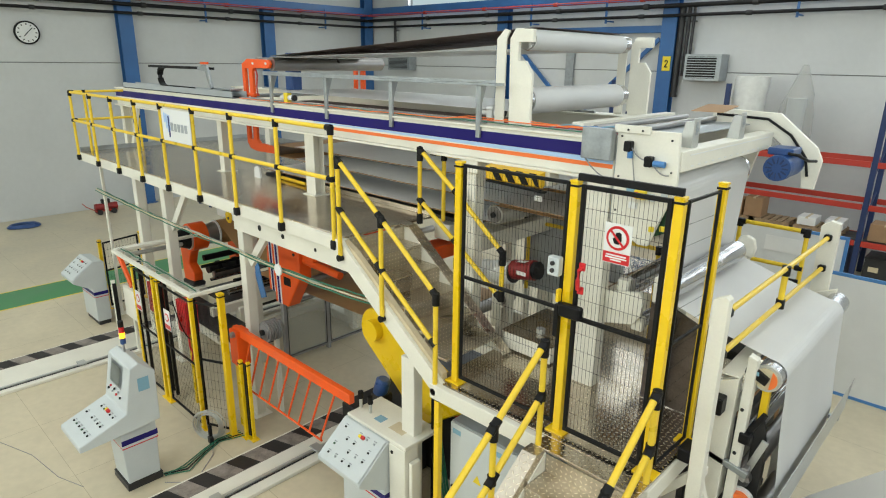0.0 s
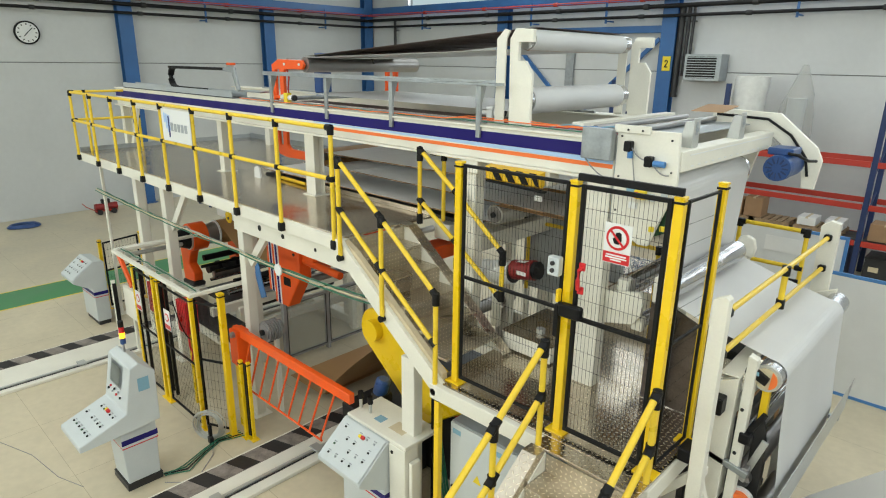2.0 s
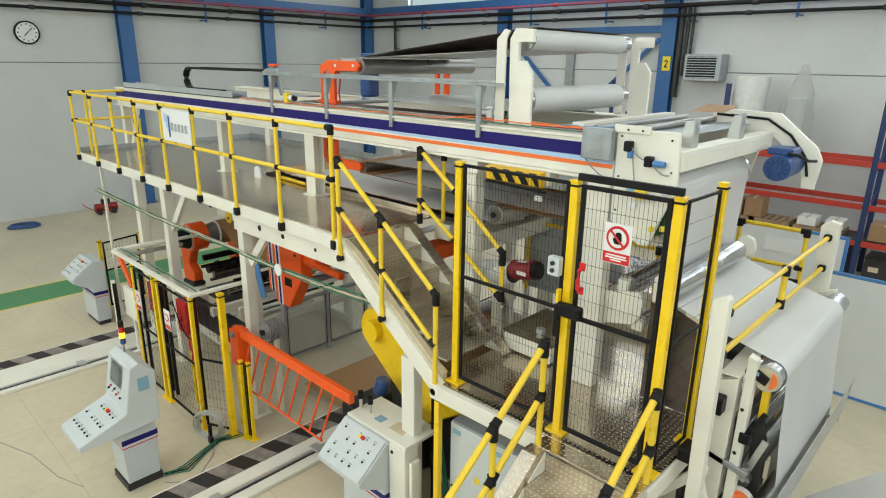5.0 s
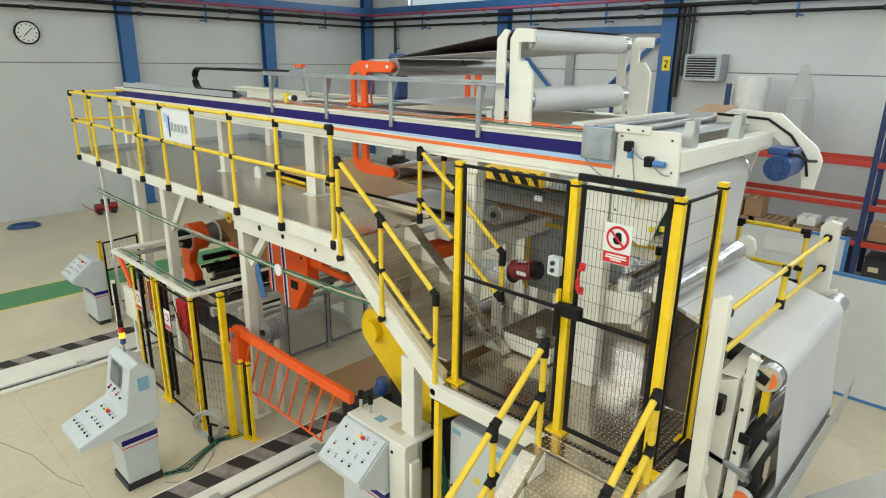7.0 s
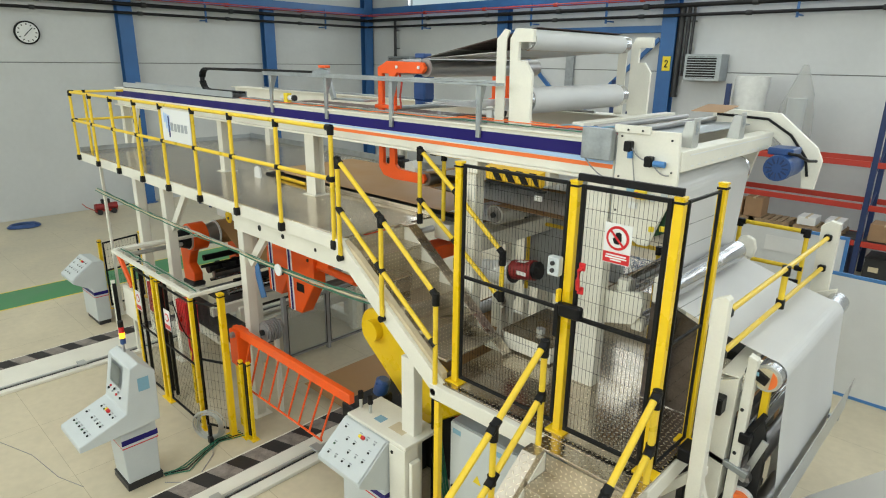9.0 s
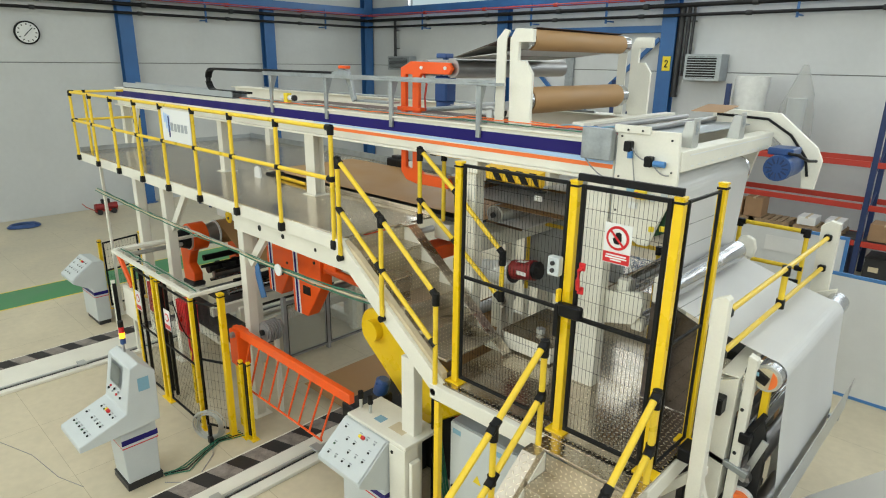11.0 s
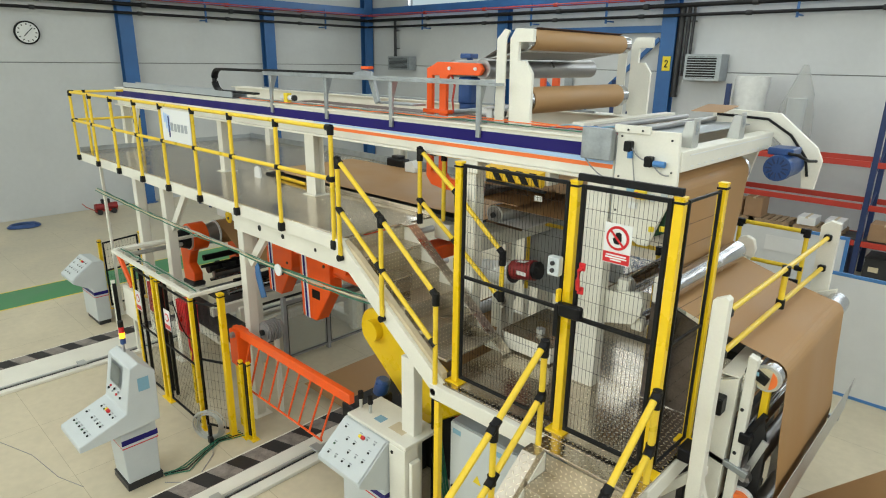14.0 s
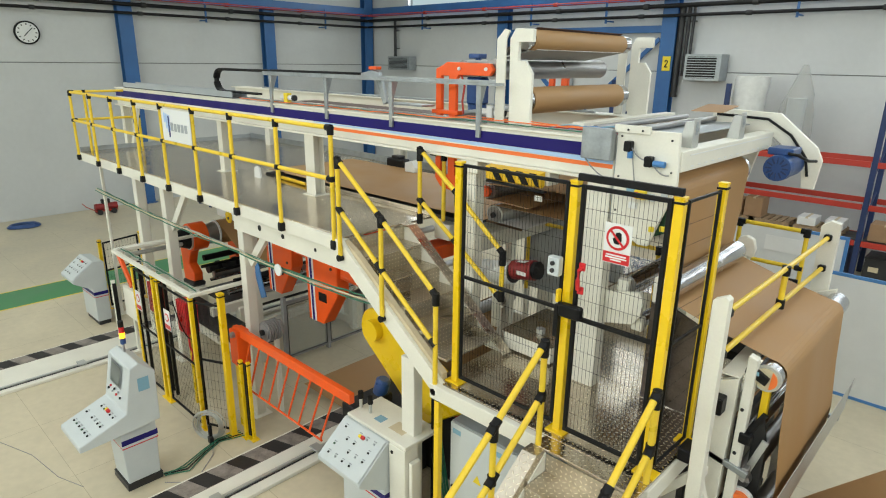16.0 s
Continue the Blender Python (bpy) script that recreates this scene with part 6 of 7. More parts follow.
part("side_plate", P([(-1.165, 1.3), (-1.095, 1.3), (-1.085, 2.83), (-1.15, 2.85)], "y", 4.42, 4.50, 0.005), CREAM, ex)
for z in (1.62, 2.05, 2.42):
    part("bolt", C((-1.13, 4.408, z), (-1.13, 4.419, z), 0.013, 10), DARK, ex)
part("side_plate", P([(-1.34, 1.3), (-1.06, 1.3), (-1.06, 2.80), (-1.30, 2.70)], "y", 6.60, 6.66), CREAM, ex)
part("side_foot", B(-1.32, -1.08, 4.44, 4.56, 0, 1.298, 0.006), CREAM, ex)
part("side_foot", B(-1.32, -1.08, 6.56, 6.66, 0, 1.298, 0.006), CREAM, ex)
part("exit_roller", C((-1.03, 4.53, 2.68), (-1.03, 6.60, 2.68), 0.098, 28), CHROME, ex, "polished steel roller", True)
part("roller_rim", C((-1.03, 4.50, 2.68), (-1.03, 4.529, 2.68), 0.10, 28), GUIDE, ex, "white rim", True)
part("roller_disc", C((-1.03, 4.488, 2.68), (-1.03, 4.499, 2.68), 0.082, 24), BEIGE, ex, "orange end disc", True)
part("disc_wedge", P([(-1.03 + 0.078 * math.cos(a), 2.68 + 0.078 * math.sin(a)) for a in np.linspace(radians(-70), radians(60), 10)], "y", 4.484, 4.4875, 0), ORSTRIPE, ex, "orange segment")
part("bearing_arm", P([(-1.17, 2.70), (-1.02, 2.64), (-1.0, 2.70), (-1.15, 2.78)], "y", 4.452, 4.486), BLACK, ex, "black bearing arm")
part("bearing_label", B(-1.14, -1.07, 4.448, 4.451, 2.705, 2.735, 0), CYAN, ex)
part("inner_roller", C((-1.12, 4.57, 2.1), (-1.12, 6.58, 2.1), 0.05, 18), CHROME, ex, smooth=True)
part("inner_roller", C((-1.10, 4.57, 1.75), (-1.10, 6.58, 1.75), 0.07, 18), GREYROLL, ex, smooth=True)
part("pneumatic", C((-1.08, 4.47, 2.22), (-0.99, 4.50, 2.40), 0.022, 12), BLACK, ex, "black pneumatic cylinder", True)
part("piston_rod", C((-1.12, 4.46, 2.14), (-1.08, 4.47, 2.22), 0.01, 10), CHROME, ex, smooth=True)
part("guide_rail", BAR((-1.09, 4.56, 1.75), (-0.97, 4.56, 2.15), 0.05, 0.03, 0.004), GUIDE, ex, "bright guide rail")
# dark plate put in for the shade inside the frame
part("interior_shade", P([(-1.09, 1.35), (-0.98, 1.35), (-0.98, 2.1), (-1.08, 2.55)], "y", 4.64, 4.655, 0.002), DARK, ex, "dark plate standing in for the shaded interior")
part("lower_disc", C((-1.06, 4.45, 1.62), (-1.06, 4.50, 1.62), 0.075, 22), ORSTRIPE, ex, "orange end disc", True)
part("disc_rim", C((-1.06, 4.501, 1.62), (-1.06, 4.53, 1.62), 0.10, 24), WHITE, ex, "white rim", True)
part("foot_web", P([(-1.31, 1.78), (-1.22, 1.92), (-1.12, 1.62), (-1.12, 1.3), (-1.31, 1.3)], "y", 4.062, 4.12, 0.005), CREAM, ex)
part("clamp_block", B(-1.30, -1.20, 4.00, 4.10, 1.99, 2.06, 0.006), CREAM, ex)
part("valve_block", B(-1.12, -1.04, 4.40, 4.48, 2.15, 2.24, 0.01), BLACK, ex)
part("tie_bar", BAR((-1.36, 4.42, 1.98), (-1.02, 4.42, 1.90), 0.04, 0.05), STEEL, ex)
part("bracket_block", B(-1.07, -1.02, 4.42, 4.5, 1.86, 1.95, 0.008), GREYROLL, ex)
part("yellow_stay", B(-1.06, -1.01, 4.58, 4.64, 2.3, 2.56, 0.004), FENCE_YELLOW, ex)
part("dark_block", B(-1.43, -1.30, 4.06, 4.24, 2.02, 2.13, 0.012), BLACK, ex)
part("cream_bar", BAR((-1.56, 4.18, 1.60), (-1.34, 4.18, 1.86), 0.06, 0.07), CREAM, ex)
part("dark_block", B(-1.34, -1.24, 4.30, 4.44, 2.36, 2.5, 0.01), BLACK, ex)
part("infeed_roller", C((-1.87, 4.60, 3.12), (-1.87, 6.12, 3.12), 0.095, 28), CHROME, ex, "polished steel roller", True)
part("infeed_bearing", P([(-1.95, 3.0), (-1.79, 3.0), (-1.77, 3.10), (-1.80, 3.19), (-1.87, 3.22), (-1.94, 3.19), (-1.97, 3.10)], "y", 6.38, 6.44, 0.008), CREAM, ex)
part("infeed_bearing", B(-1.96, -1.79, 4.52, 4.60, 3.0, 3.22, 0.01), CREAM, ex)
part("infeed_stand", B(-1.94, -1.82, 6.36, 6.45, 0, 2.999, 0.005), CREAM, ex)
part("infeed_stand", B(-1.87, -1.81, 4.53, 4.60, ZM, 2.999, 0.005), CREAM, ex)
part("turn_roller", C((-1.20, 4.6, 0.62), (-1.20, 6.55, 0.62), 0.09, 24), GREYROLL, ex, smooth=True)
part("dark_skirt", B(-1.42, -1.36, 4.6, 6.55, 0.0, 1.8, 0.004), DARK, ex)
apron = thing("apron_plate", (-0.85, 5.6, 1.7), "thin bent sheet-metal apron along the outgoing web", "sheet metal")
part("plate", BAR((-0.81, 4.1, 1.66), (-0.81, 6.80, 1.66), 0.004, 0.25, 0.001), GUIDE, apron)
part("corner_flap", P([(6.80, 1.60), (7.05, 1.78), (6.80, 1.76)], "x", -0.812, -0.808, 0), GREYROLL, apron)
part("stay", BAR((-0.81, 6.60, 1.5), (-1.10, 6.60, 1.5), 0.04, 0.04), STEEL, apron)
part("stay", BAR((-0.81, 4.47, 1.5), (-1.10, 4.47, 1.5), 0.04, 0.04), STEEL, apron)
inb = thing("guard_rail", (-1.8, 7.2, 0), "yellow pipe rail on the machine's far side", "railing")
for x in (-2.20, -1.52):
    rail_post(inb, x, 7.2, 0.04, 3.17)
rail_bar(inb, (-2.20, 7.2, 3.17), (-1.52, 7.2, 3.17))
rail_bar(inb, (-2.20, 7.2, 2.76), (-1.52, 7.2, 2.76))
tu = thing("infeed_table", (-1.5, 5.6, 0), "dark infeed bed under the outgoing web", "machine frame")
part("bed", B(-1.74, -1.25, 5.0, 6.3, 2.50, 2.58, 0.01), DARK, tu)
part("leg", B(-1.72, -1.66, 6.2, 6.26, 0, 2.498, 0.004), DARK, tu)
part("leg", B(-1.72, -1.66, 5.02, 5.08, 0, 2.498, 0.004), DARK, tu)
part("bed_edge", BAR((-1.90, 6.37, 2.845), (-1.35, 6.37, 2.86), 0.03, 0.05, 0.006), BLACK, tu)
part("side_sheet", P([(-2.02, 2.06), (-1.42, 2.06), (-1.42, 2.80), (-1.60, 2.86), (-1.86, 2.96), (-2.02, 2.98)], "y", 4.66, 4.68, 0.002), BRUSHED, tu, "dark brushed steel side sheet")
part("edge_stay", B(-1.72, -1.68, 6.35, 6.385, 0, 2.82, 0.003), DARK, tu)

# ---------- rolls with a paper wrap: white on one half, brown on the other ----------
W0, W1 = 4.90, 6.46      # the web's edges


def wrapped_roll(name, x, z, r, y0, y1, label, split=0.0):
    """A steel roll and its wrap of paper; the splice between the two papers runs along it."""
    t = thing(name, (x, 0, z), label, "web roll", "web rolls")
    part("roll", C((x, y0 - 0.04, z), (x, y1 + 0.12, z), r - 0.006, 32), CHROME, t, "steel roll end", True)
    for mm, a0, lab in ((PAPER, 0, "white paper wrap"), (KRAFT, 180, "brown kraft paper wrap")):
        bm = bmesh.new()
        ring = []
        for k in range(25):
            a = radians(a0 + split + 180 * k / 24)
            ring.append([bm.verts.new((x + q * math.cos(a), y, z + q * math.sin(a))) for q, y in ((r - 0.004, y0), (r, y0), (r, y1), (r - 0.004, y1))])
        for p, q in zip(ring, ring[1:]):
            for i in range(4):
                bm.faces.new((p[i], p[(i + 1) % 4], q[(i + 1) % 4], q[i]))
        bmesh.ops.recalc_face_normals(bm, faces=bm.faces)
        part("paper_wrap", bm, mm, t, lab, True)
    return t


# the camera sees the side that faces -y, +x and, low down, up; the wrap starts with its white half there
roll_top = wrapped_roll("web_roll", -3.54, 5.045, 0.095, 4.82, 6.52, "upper web roll, white paper giving way to brown", -80)
roll_low = wrapped_roll("web_roll", -3.54, 4.50, 0.125, 4.82, 6.50, "lower web roll, white paper giving way to brown", -80)
roll_end = wrapped_roll("web_roll", -2.08, 3.86, 0.14, 4.62, 6.30, "end web roll, white paper giving way to brown", -80)
low_roll = thing("steel_roll", (-3.93, 5.8, 3.31), "steel deflector roll under the beam", "roller")
part("roll", C((-3.93, 4.92, 3.31), (-3.93, 6.6, 3.31), 0.105, 28), GUIDE, low_roll, smooth=True)
part("end_disc", C((-3.93, 4.90, 3.31), (-3.93, 4.919, 3.31), 0.085, 24), GREYROLL, low_roll, smooth=True)
part("hub", C((-3.93, 4.88, 3.31), (-3.93, 4.899, 3.31), 0.03, 14), DARK, low_roll, smooth=True)

# standing brown web at walkway level, behind the walkway
ew = bmesh.new()
box(ew, -8.5, -4.15, 4.99, 6.62, 3.195, 3.199, 0)
solo("paper_web", ew, KRAFT, "brown kraft web lying flat beside the walkway", "paper web")
for z in (3.664, 3.412):
    solo("paper_web", B(-3.95, -2.6, W0 + 0.004, 6.496, z - 0.001, z + 0.001, 0), KRAFT, "brown kraft web entering the end unit under the white", "paper web", "web sheets")
wr = thing("web_rail", (-6.8, 5.6, 3.1), "dark bed and rollers under the brown web", "machine frame")
part("bed", B(-8.55, -4.3, 4.96, 6.62, 3.10, 3.15, 0.004), DARK, wr)
part("cross_beam", B(-4.25, -4.10, 4.78, 6.62, 2.86, 3.04, 0.006), CREAM, wr)
part("side_step", B(-8.55, -3.9, 6.63, 7.17, 3.08, 3.11, 0.003), TREAD, wr, "chequer-plate side strip")
part("far_case", B(-7.62, -7.22, 6.63, 6.8, 3.12, 3.32, 0.02), BLACK, wr)
part("far_case_lid", B(-7.5, -7.32, 6.64, 6.78, 3.321, 3.37, 0.01), DARK, wr)
part("white_case", P([(-6.95, 3.2), (-6.72, 3.2), (-6.72, 3.28), (-6.80, 3.38), (-6.95, 3.34)], "y", 6.42, 6.55, 0.01), WHITE, wr)
part("perforated_edge", B(-7.1, -4.9, 4.935, 4.958, ZP, 3.17, 0.002), TREADOLD, wr)

# ---------- moving carriage ----------
carriage = thing("carriage", (0, 0, 0), "orange accumulator carriage with steel rollers and blue motor", "carriage")
UP = [(-0.76, 4.27), (-0.68, 4.27), (-0.68, 4.70), (-0.57, 4.70), (-0.57, 4.27), (-0.47, 4.27), (-0.47, 4.66), (-0.43, 4.71), (-0.02, 4.71), (0.03, 4.77), (-0.02, 4.83), (-0.60, 4.84), (-0.68, 4.80), (-0.76, 4.77)]
LO = [(-0.76, 4.26), (-0.68, 4.26), (-0.68, 3.66), (-0.62, 3.64), (-0.57, 3.66), (-0.57, 4.26), (-0.47, 4.26), (-0.47, 3.66), (-0.40, 3.61), (0.0, 3.60), (0.04, 3.55), (0.0, 3.49), (-0.5, 3.48), (-0.68, 3.51), (-0.76, 3.60)]
for y in (4.87, 6.99):
    part("upper_arm", P(UP, "y", y, y + 0.05, 0.006), ORANGE, carriage, "orange steel arm")
    part("lower_arm", P(LO, "y", y, y + 0.05, 0.006), ORANGE, carriage, "orange steel arm")
    part("slide_block", B(-0.80, -0.42, y - 0.02, y + 0.07, 4.305, 4.345, 0.004), ORANGE, carriage)
for x in (-0.42, -0.06):
    part("bolt", C((x - 0.0, 4.855, 4.775), (x, 4.869, 4.775), 0.018, 12), WHITE, carriage, smooth=True)
part("upper_roller", C((-0.02, 4.93, 4.775), (-0.02, 6.98, 4.775), 0.10, 30), GREYROLL, carriage, "dark ground steel roller", True)
part("upper_roller", C((-0.42, 4.93, 4.775), (-0.42, 6.98, 4.775), 0.085, 26), GREYROLL, carriage, "dark ground steel roller", True)
part("lower_roller", C((-0.02, 4.93, 3.55), (-0.02, 6.98, 3.55), 0.092, 26), GREYROLL, carriage, "dark steel roller", True)
part("roller_cap", C((0.0, 4.855, 3.55), (0.0, 4.869, 3.55), 0.05, 20), ORANGE, carriage, "orange end cap", True)
part("drive_motor", B(-1.27, -1.05, 5.93, 6.13, 4.33, 4.66, 0.02), MOTOR, carriage, "blue drive motor")
part("motor_cap", B(-1.31, -1.01, 5.89, 6.17, 4.661, 4.70, 0.008), MOTOR, carriage, "blue motor flange")
part("motor_head", C((-1.16, 6.03, 4.24), (-1.16, 6.03, 4.33), 0.12, 18), MOTOR, carriage, smooth=True)
part("cross_shaft", C((-0.62, 4.92, 4.30), (-0.62, 6.99, 4.30), 0.03, 14), STEEL, carriage, smooth=True)
part("hose", tube(bmesh.new(), [(-0.42, 4.90, 4.72), (-0.36, 4.89, 4.6), (-0.38, 4.88, 4.45), (-0.36, 4.88, 4.32)], 0.012, 6), RACKRED, carriage, smooth=True)
part("blue_clamp", B(-1.26, -1.08, 5.95, 6.10, 4.88, 4.94, 0.01), MOTOR, carriage)
part("motor_stem", C((-1.16, 6.03, 4.70), (-1.16, 6.03, 4.88), 0.04, 12), MOTOR, carriage, smooth=True)
part("chain_bracket", P([(-1.72, 4.70), (-1.52, 4.74), (-1.40, 4.72), (-1.28, 4.40), (-1.34, 4.37), (-1.46, 4.64), (-1.72, 4.66)], "y", 4.62, 4.66, 0.004), STEEL, carriage, "galvanised chain bracket")
part("bracket_foot", B(-1.34, -0.76, 4.66, 4.86, 4.375, 4.395, 0.003), STEEL, carriage)
part("orange_plug", B(-1.56, -1.42, 4.60, 4.68, 4.745, 4.78, 0.006), ORANGE, carriage)
# cable chain: its bend, and the two overlapping halves of its upper run
chain_bend = thing("cable_chain", (0, 0, 0), "black plastic cable chain bending over the trough", "cable chain", "cable chains")
for k in range(9):
    a0, a1 = radians(90 + 20 * k), radians(110 + 20 * k)
    p = Vector((0.17 + 0.17 * math.cos(a0), 4.70, 4.52 + 0.16 * math.sin(a0)))
    q = Vector((0.17 + 0.17 * math.cos(a1), 4.70, 4.52 + 0.16 * math.sin(a1)))
    part("link", BAR(p, q, 0.10, 0.035, 0.004), BLACK, chain_bend)
for k in range(15):
    part("link", B(0.17 + 0.12 * k, 0.28 + 0.12 * k, 4.65, 4.75, 4.664, 4.70, 0.004), BLACK, chain_bend)
for k in range(12):
    part("link", B(0.17 + 0.09 * k, 0.25 + 0.09 * k, 4.65, 4.75, 4.345, 4.375, 0.004), BLACK, chain_bend)
chain_run = thing("cable_chain", (0, 0, 0), "black plastic cable chain running to the carriage", "cable chain", "cable chains")
for k in range(18):
    part("link", B(-0.115 - 0.12 * k, -0.005 - 0.12 * k, 4.645, 4.755, 4.668, 4.706, 0.004), BLACK, chain_run)

# ---------- web spans between carriage and roll stand: overlapping sheets that slide together ----------


def sheet(L, mat, name="paper_web", y0=W0, y1=W1, label="", z=0.0, edge=False):
    """A flat sheet of web from x = 0 to x = L."""
    t = thing(name, (0, 0, 0), label, "paper web", "web sheets")
    part("sheet", B(0, L, y0, y1, z - 0.001, z + 0.001, 0), mat, t)
    if edge:
        part("raw_edge", B(0, L, y0 - 0.006, y0 - 0.001, z - 0.006, z + 0.004, 0), CARD, t, "brown raw paper edge")
    return t


SPANS = []
for key, xa, za, xb, zb, mat, last, y1, lab in (
        # A: kraft underside, its shade put into the dark brown
        ("A", 0.02, 4.884, -3.50, 5.142, BROWN_SHADE, GREYBACK, 6.5, "kraft underside of a web span, darkened for its shade"),
        ("B", 0.06, 4.872, -3.50, 4.955, PAPER, GREYBACK, 6.5, "white paper web span on top"),
        ("C", -0.02, 4.40, -3.50, 4.37, PAPER, PAPER, 6.4, "pale web span above the beams"),
        ("D1", -0.02, 3.63, -2.75, 3.68, PAPER, KRAFT, 6.5, "white web span under the beam"),
        ("D2", -0.02, 3.47, -2.75, 3.43, PAPER, KRAFT, 6.5, "white web span under the beam"),
        ("E", 0.0, 3.225, -3.95, 3.212, PAPER, PAPER, 6.6, "white web running above the walkway bed")):
    n = 11
    L = (xb - ((-8.5 if key == "E" else -8.12) + xa)) / n + 0.05
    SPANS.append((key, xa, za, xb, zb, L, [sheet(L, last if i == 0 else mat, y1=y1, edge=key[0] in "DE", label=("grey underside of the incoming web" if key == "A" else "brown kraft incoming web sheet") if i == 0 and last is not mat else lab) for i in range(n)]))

# ---------- outgoing web: narrow strips that run along its path ----------
STRIP = 0.028
PATH = [(-3.0, 3.99), (-2.10, 4.005)]
PATH += [(-2.08 + 0.147 * math.cos(a), 3.86 + 0.147 * math.sin(a)) for a in np.linspace(radians(85), radians(0), 12)]
PATH += [(-1.94, 3.75), (-1.975, 3.13)]
PATH += [(-1.87 + 0.106 * math.cos(a), 3.12 + 0.106 * math.sin(a)) for a in np.linspace(radians(185), radians(275), 10)]
PATH += [(-1.50, 2.90), (-1.04, 2.786)]
PATH += [(-1.03 + 0.105 * math.cos(a), 2.68 + 0.105 * math.sin(a)) for a in np.linspace(radians(84), radians(-4), 14)]
PATH += [(-0.90, 2.2), (-0.86, 1.75), (-0.90, 1.2), (-1.02, 0.66), (-1.10, 0.54), (-1.02, 0.55), (-0.80, 0.80), (-0.36, 1.28), (0.5, 2.16), (2.2, 2.3), (9.5, 0.9)]
PATH = [Vector((x, 0, z)) for x, z in PATH]
CUM = [0.0]
for p, q in zip(PATH, PATH[1:]):
    CUM.append(CUM[-1] + (q - p).length)


def along(s):
    s = min(max(s, 0.0), CUM[-1])
    for i in range(len(CUM) - 1):
        if s <= CUM[i + 1]:
            f = (s - CUM[i]) / max(1e-6, CUM[i + 1] - CUM[i])
            return PATH[i].lerp(PATH[i + 1], f)
    return PATH[-1]


def strip_pose(s):
    a, b = along(s), along(s + STRIP)
    d = b - a
    return pose(a.x, 0, a.z, 0, -math.degrees(math.atan2(d.z, d.x)), 0)


SHOWN = 8.0                  # metres of path that carry web at first
strips = []
bm0 = P([(-0.002, 0.0), (STRIP + 0.006, 0.0015), (STRIP + 0.006, 0.0025), (-0.002, 0.001)], "y", 4.62, 6.32, 0)
mesh_w = bpy.data.meshes.new("strip_white")
bm0.to_mesh(mesh_w)
bm0.free()
mesh_b = mesh_w.copy()
mesh_w.materials.append(PAPER)
mesh_b.materials.append(KRAFT)
web_white = thing("outgoing_web", (0, 0, 0), "white outgoing paper web running over the end rollers", "paper web")
web_brown = thing("outgoing_web", (0, 0, 0), "brown kraft web that follows the white after the splice", "paper web")
N_W, N_B = 290, 290
for k in range(N_W + N_B):
    ob = new("web_strip", mesh_w if k < N_W else mesh_b)
    ob.parent = web_white if k < N_W else web_brown
    strips.append(ob)

# ---------- cut tail of brown web that drops to the floor ----------
TAIL_N, TAIL_L = 16, 0.215
tail = thing("paper_tail", (0, 0, 0), "cut tail of brown kraft web drooping to the floor", "paper web")
mesh_t = bpy.data.meshes.new("tail_strip")
bm0 = P([(-0.004, 0.0), (TAIL_L + 0.008, 0.0008), (TAIL_L + 0.008, 0.0014), (-0.004, 0.0006)], "y", 4.62, 6.5, 0)
bm0.to_mesh(mesh_t)
bm0.free()
mesh_t.materials.append(KRAFT)
tail_strips = []
for k in range(TAIL_N):
    ob = new("tail_strip", mesh_t)
    ob.parent = tail
    tail_strips.append(ob)

# ---------- what moves ----------
CARR = [(0, -8.12), (0.5, -7.91), (1, -7.69), (1.5, -7.49), (2, -7.28), (2.5, -7.08), (3, -6.86), (3.5, -6.67), (4, -6.47), (5.25, -6.03), (6.5, -5.64), (7, -5.49), (7.5, -5.35), (8, -5.22),
        (8.5, -5.09), (9, -4.97), (10.25, -4.71), (11.5, -4.48), (12, -4.40), (12.5, -4.33), (13, -4.27), (13.5, -4.21), (14, -4.15), (14.5, -4.11), (15.2, -4.05), (16, -4.01)]
BEND = [(0, -11.47), (1, -11.24), (2, -11.02), (3, -10.80), (4, -10.61), (6.5, -10.18), (7, -10.11), (8, -9.97), (9, -9.85), (11.5, -9.60), (13, -9.49), (14, -9.44), (15, -9.39), (16, -9.37)]
SPLICE = [(0, -8.5), (4.2, -8.5), (5.25, -7.4), (6.5, -5.92), (8, -5.1), (9.2, -4.5), (10.25, -4.42), (16, -4.42)]   # where the white bottom web begins
ARM_X = [(0, -7.18), (4.2, -7.18), (6.5, -7.03), (7, -7.0), (8, -6.92), (9, -6.85), (11.5, -6.66), (12, -6.62), (13, -6.56), (14, -6.49), (15, -6.41), (16, -6.34)]
FRONT = [(11.7, -0.9), (12.0, 0.6), (12.2, 1.5), (12.4, 2.05), (12.5, 2.45), (12.6, 3.05), (12.7, 3.35), (12.8, 4.1), (12.9, 5.0), (13.0, 5.3), (13.3, 5.75), (13.6, 6.3), (13.9, 7.6), (14.1, 8.1)]


def at_time(rows, t):
    if t <= rows[0][0]:
        return rows[0][1]
    for (t0, v0), (t1, v1) in zip(rows, rows[1:]):
        if t <= t1:
            return v0 + (v1 - v0) * (t - t0) / (t1 - t0)
    return rows[-1][1]


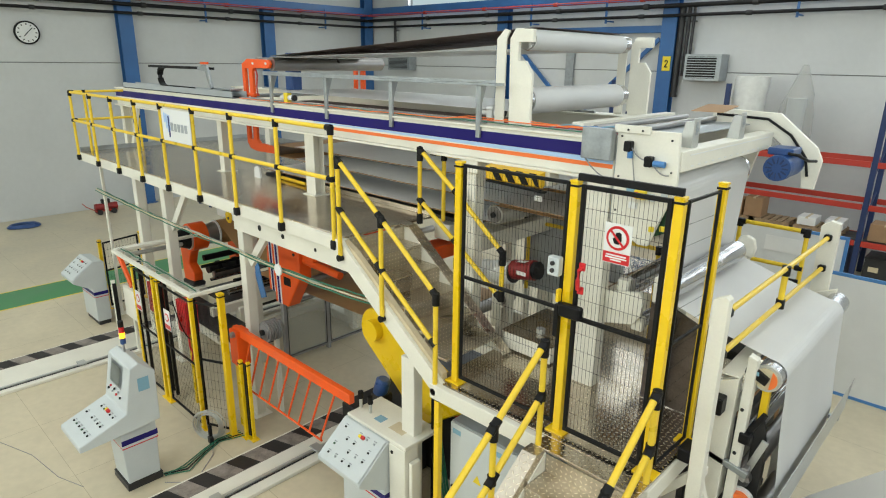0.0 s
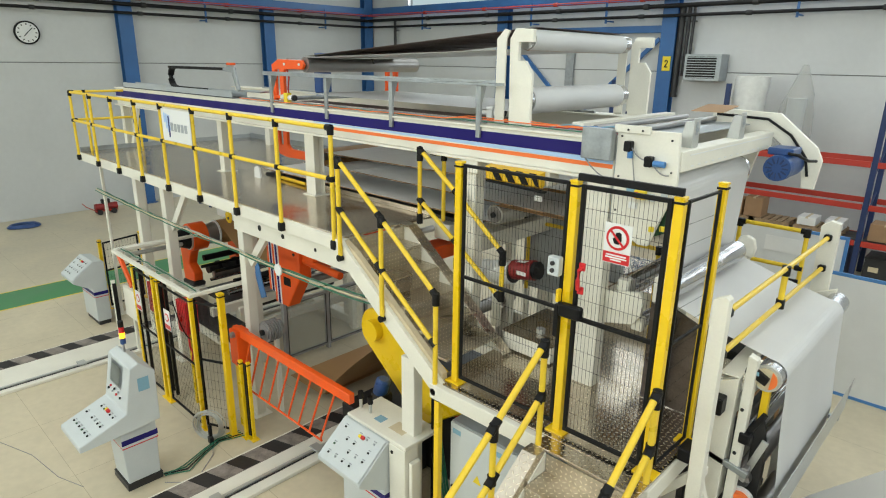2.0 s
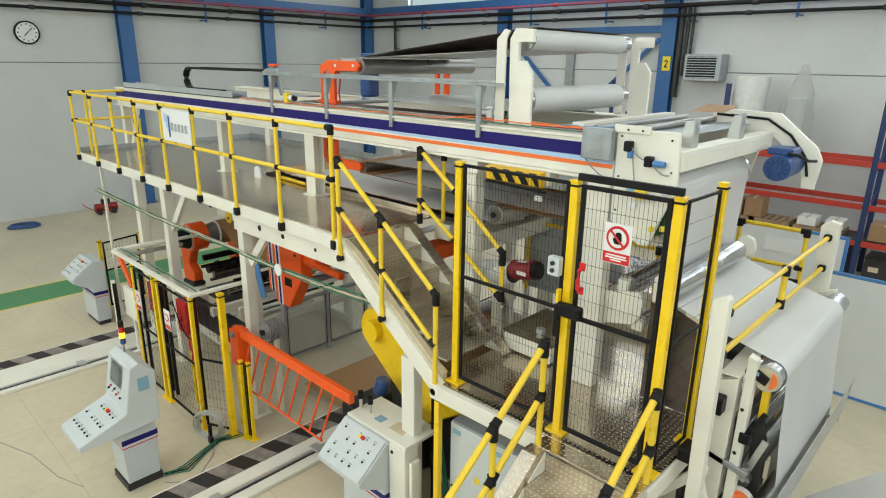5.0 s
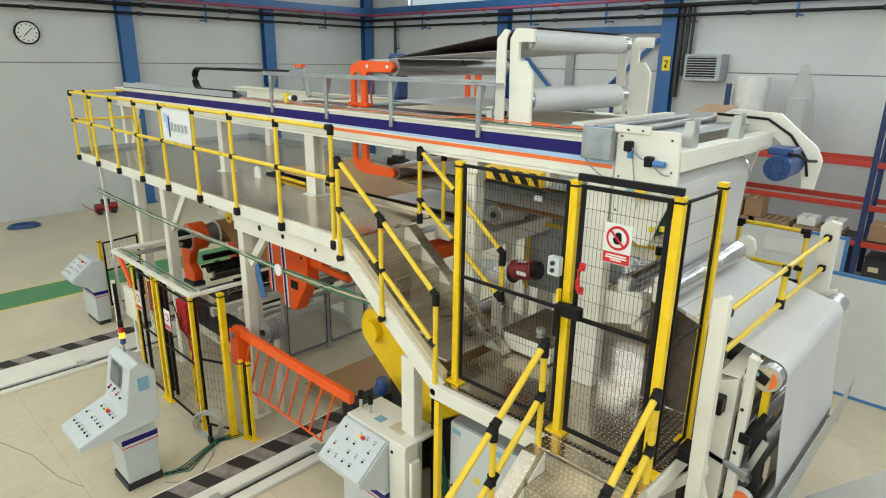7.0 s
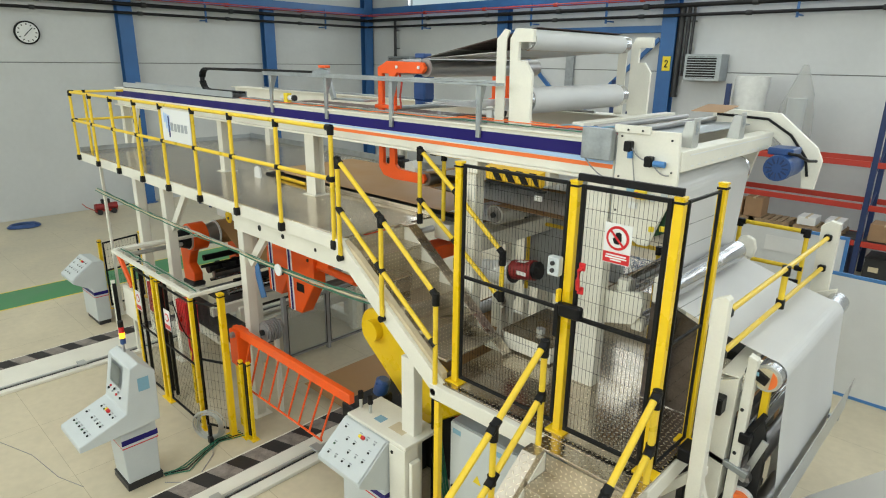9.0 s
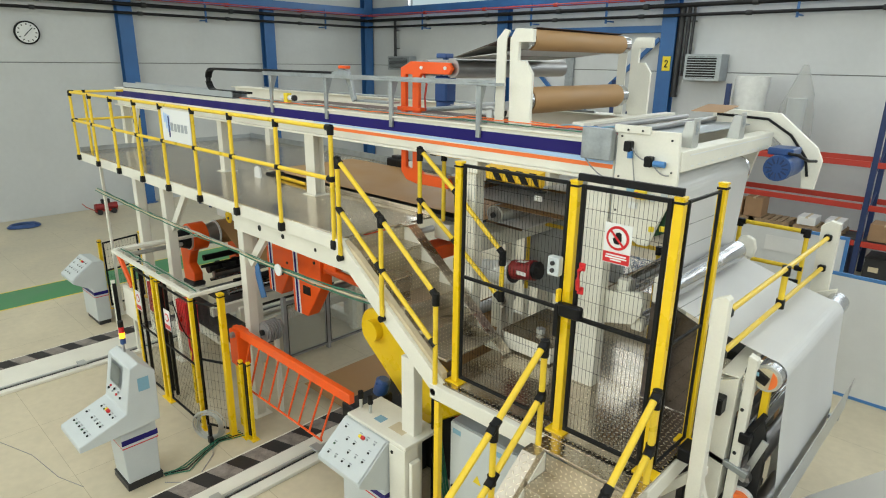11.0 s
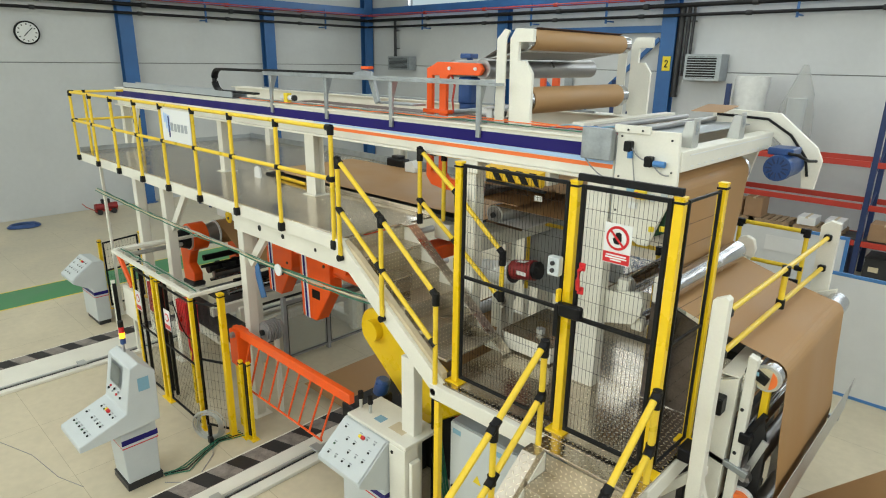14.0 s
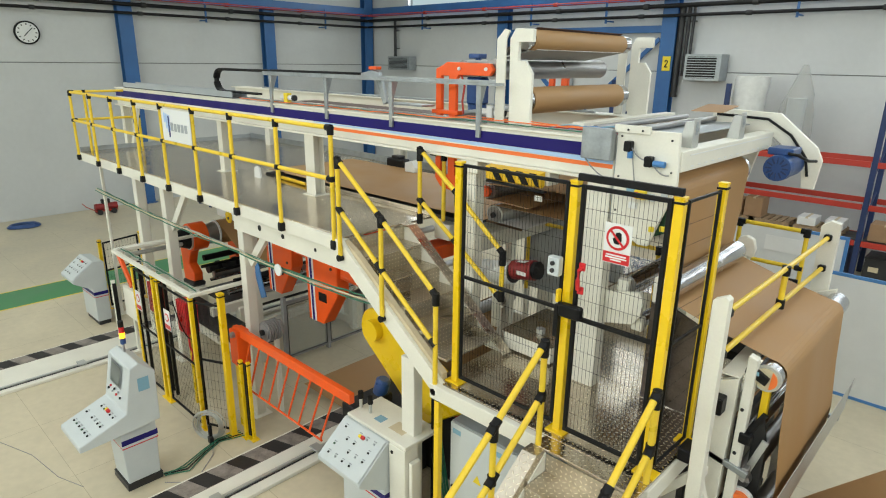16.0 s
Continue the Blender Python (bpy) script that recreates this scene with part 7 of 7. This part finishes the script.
def motions():
    walk(carriage, [(t, pose(x, 0, 0)) for t, x in CARR])
    walk(chain_bend, [(t, pose(x, 0, 0)) for t, x in BEND])
    walk(chain_run, [(t, pose(x - 1.55, 0, 0)) for t, x in CARR])
    walk(moving_arm, [(t, pose(x, 0, 0)) for t, x in ARM_X])
    # spans: sheet i of n starts i/n of the way from the carriage to the stand
    for key, xa, za, xb, zb, L, sheets in SPANS:
        n = len(sheets)
        for i, ob in enumerate(sheets):
            rows = []
            for t, x in CARR:
                if key == "E":
                    x = at_time(SPLICE, t)
                a, b = Vector((x + xa, 0, za)), Vector((xb, 0, zb))
                d = (b - a)
                u = d.normalized()
                run = max(0.0, d.length - L)
                p = a + u * (run * i / (n - 1))
                lift = 0.0015 * i
                if key == "E" and t > 9.2:                # the white sheets run on over the deflector roll
                    p = p + Vector((min(1.0, (t - 9.2) / 1.05) * 0.4, 0, 0))
                if key[0] == "D" and i and t > 11.2:      # and later into the end unit
                    f = min(1.0, (t - 11.2) / 0.8)
                    p = p.lerp(a + u * run, f) + Vector((f * 0.5, 0, 0))
                rows.append((t, pose(p.x, 0, p.z + lift, 0, -math.degrees(math.atan2(u.z, u.x)), 0)))
            walk(ob, rows)
    # rolls turn as the splice passes over them
    for ob, t0, t1, x, z in ((roll_top, 10.0, 10.9, -3.54, 5.045), (roll_low, 9.6, 10.5, -3.54, 4.50), (roll_end, 11.7, 12.25, -2.08, 3.86)):
        rows = [(0.0, pose(x, 0, z))] + [(t0 + (t1 - t0) * k / 4, pose(x, 0, z, 0, 45 * k, 0)) for k in range(5)] + [(16.0, pose(x, 0, z, 0, 180, 0))]
        walk(ob, rows)
    # outgoing web
    for k, ob in enumerate(strips):
        off = (N_W - 1 - k) * STRIP            # distance ahead of the splice
        rows = [(0.0, strip_pose(FRONT[0][1] + off))]
        for t in [11.7] + [11.7 + 0.1 * j for j in range(1, 25)]:
            rows.append((t, strip_pose(at_time(FRONT, t) + off)))
        rows.append((16.0, strip_pose(FRONT[-1][1] + off)))
        walk(ob, rows)
    # the tail: strip angles below the level, from its roller to its free end
    ramp = list(range(TAIL_N))
    lie = [85, 85, 84, 82, 78, 66, 48, 30, 15, 7, 3, 1, 0, 0, 0, 0]
    shapes = [(0.0, [2 for k in ramp]), (0.9, [2 for k in ramp]), (1.2, [2 + 0.5 * k for k in ramp]), (1.5, [2 + 0.8 * k + (14 * (k - 9) if k > 9 else 0) for k in ramp]), (1.75, [14 + 2.2 * k for k in ramp]),
              (2.0, [36 + 1.2 * k if k < 12 else 30 for k in ramp]), (2.25, [60 - 2 * abs(k - 4) if k < 9 else 30 - 4 * (k - 9) for k in ramp]), (2.5, lie), (16.0, lie)]
    rows = [[] for _ in tail_strips]
    for t, angles in shapes:
        p = Vector((-5.02, 0, 1.70))
        for k, a in enumerate(angles):
            a = radians(a)
            q = p + Vector((-math.cos(a), 0, -math.sin(a))) * TAIL_L
            q.z = max(q.z, 0.085)
            d = p - q
            rows[k].append((t, pose(q.x, 0, q.z, 0, -math.degrees(math.atan2(d.z, d.x)), 0)))
            p = q
    for ob, r in zip(tail_strips, rows):
        walk(ob, r)


motions()
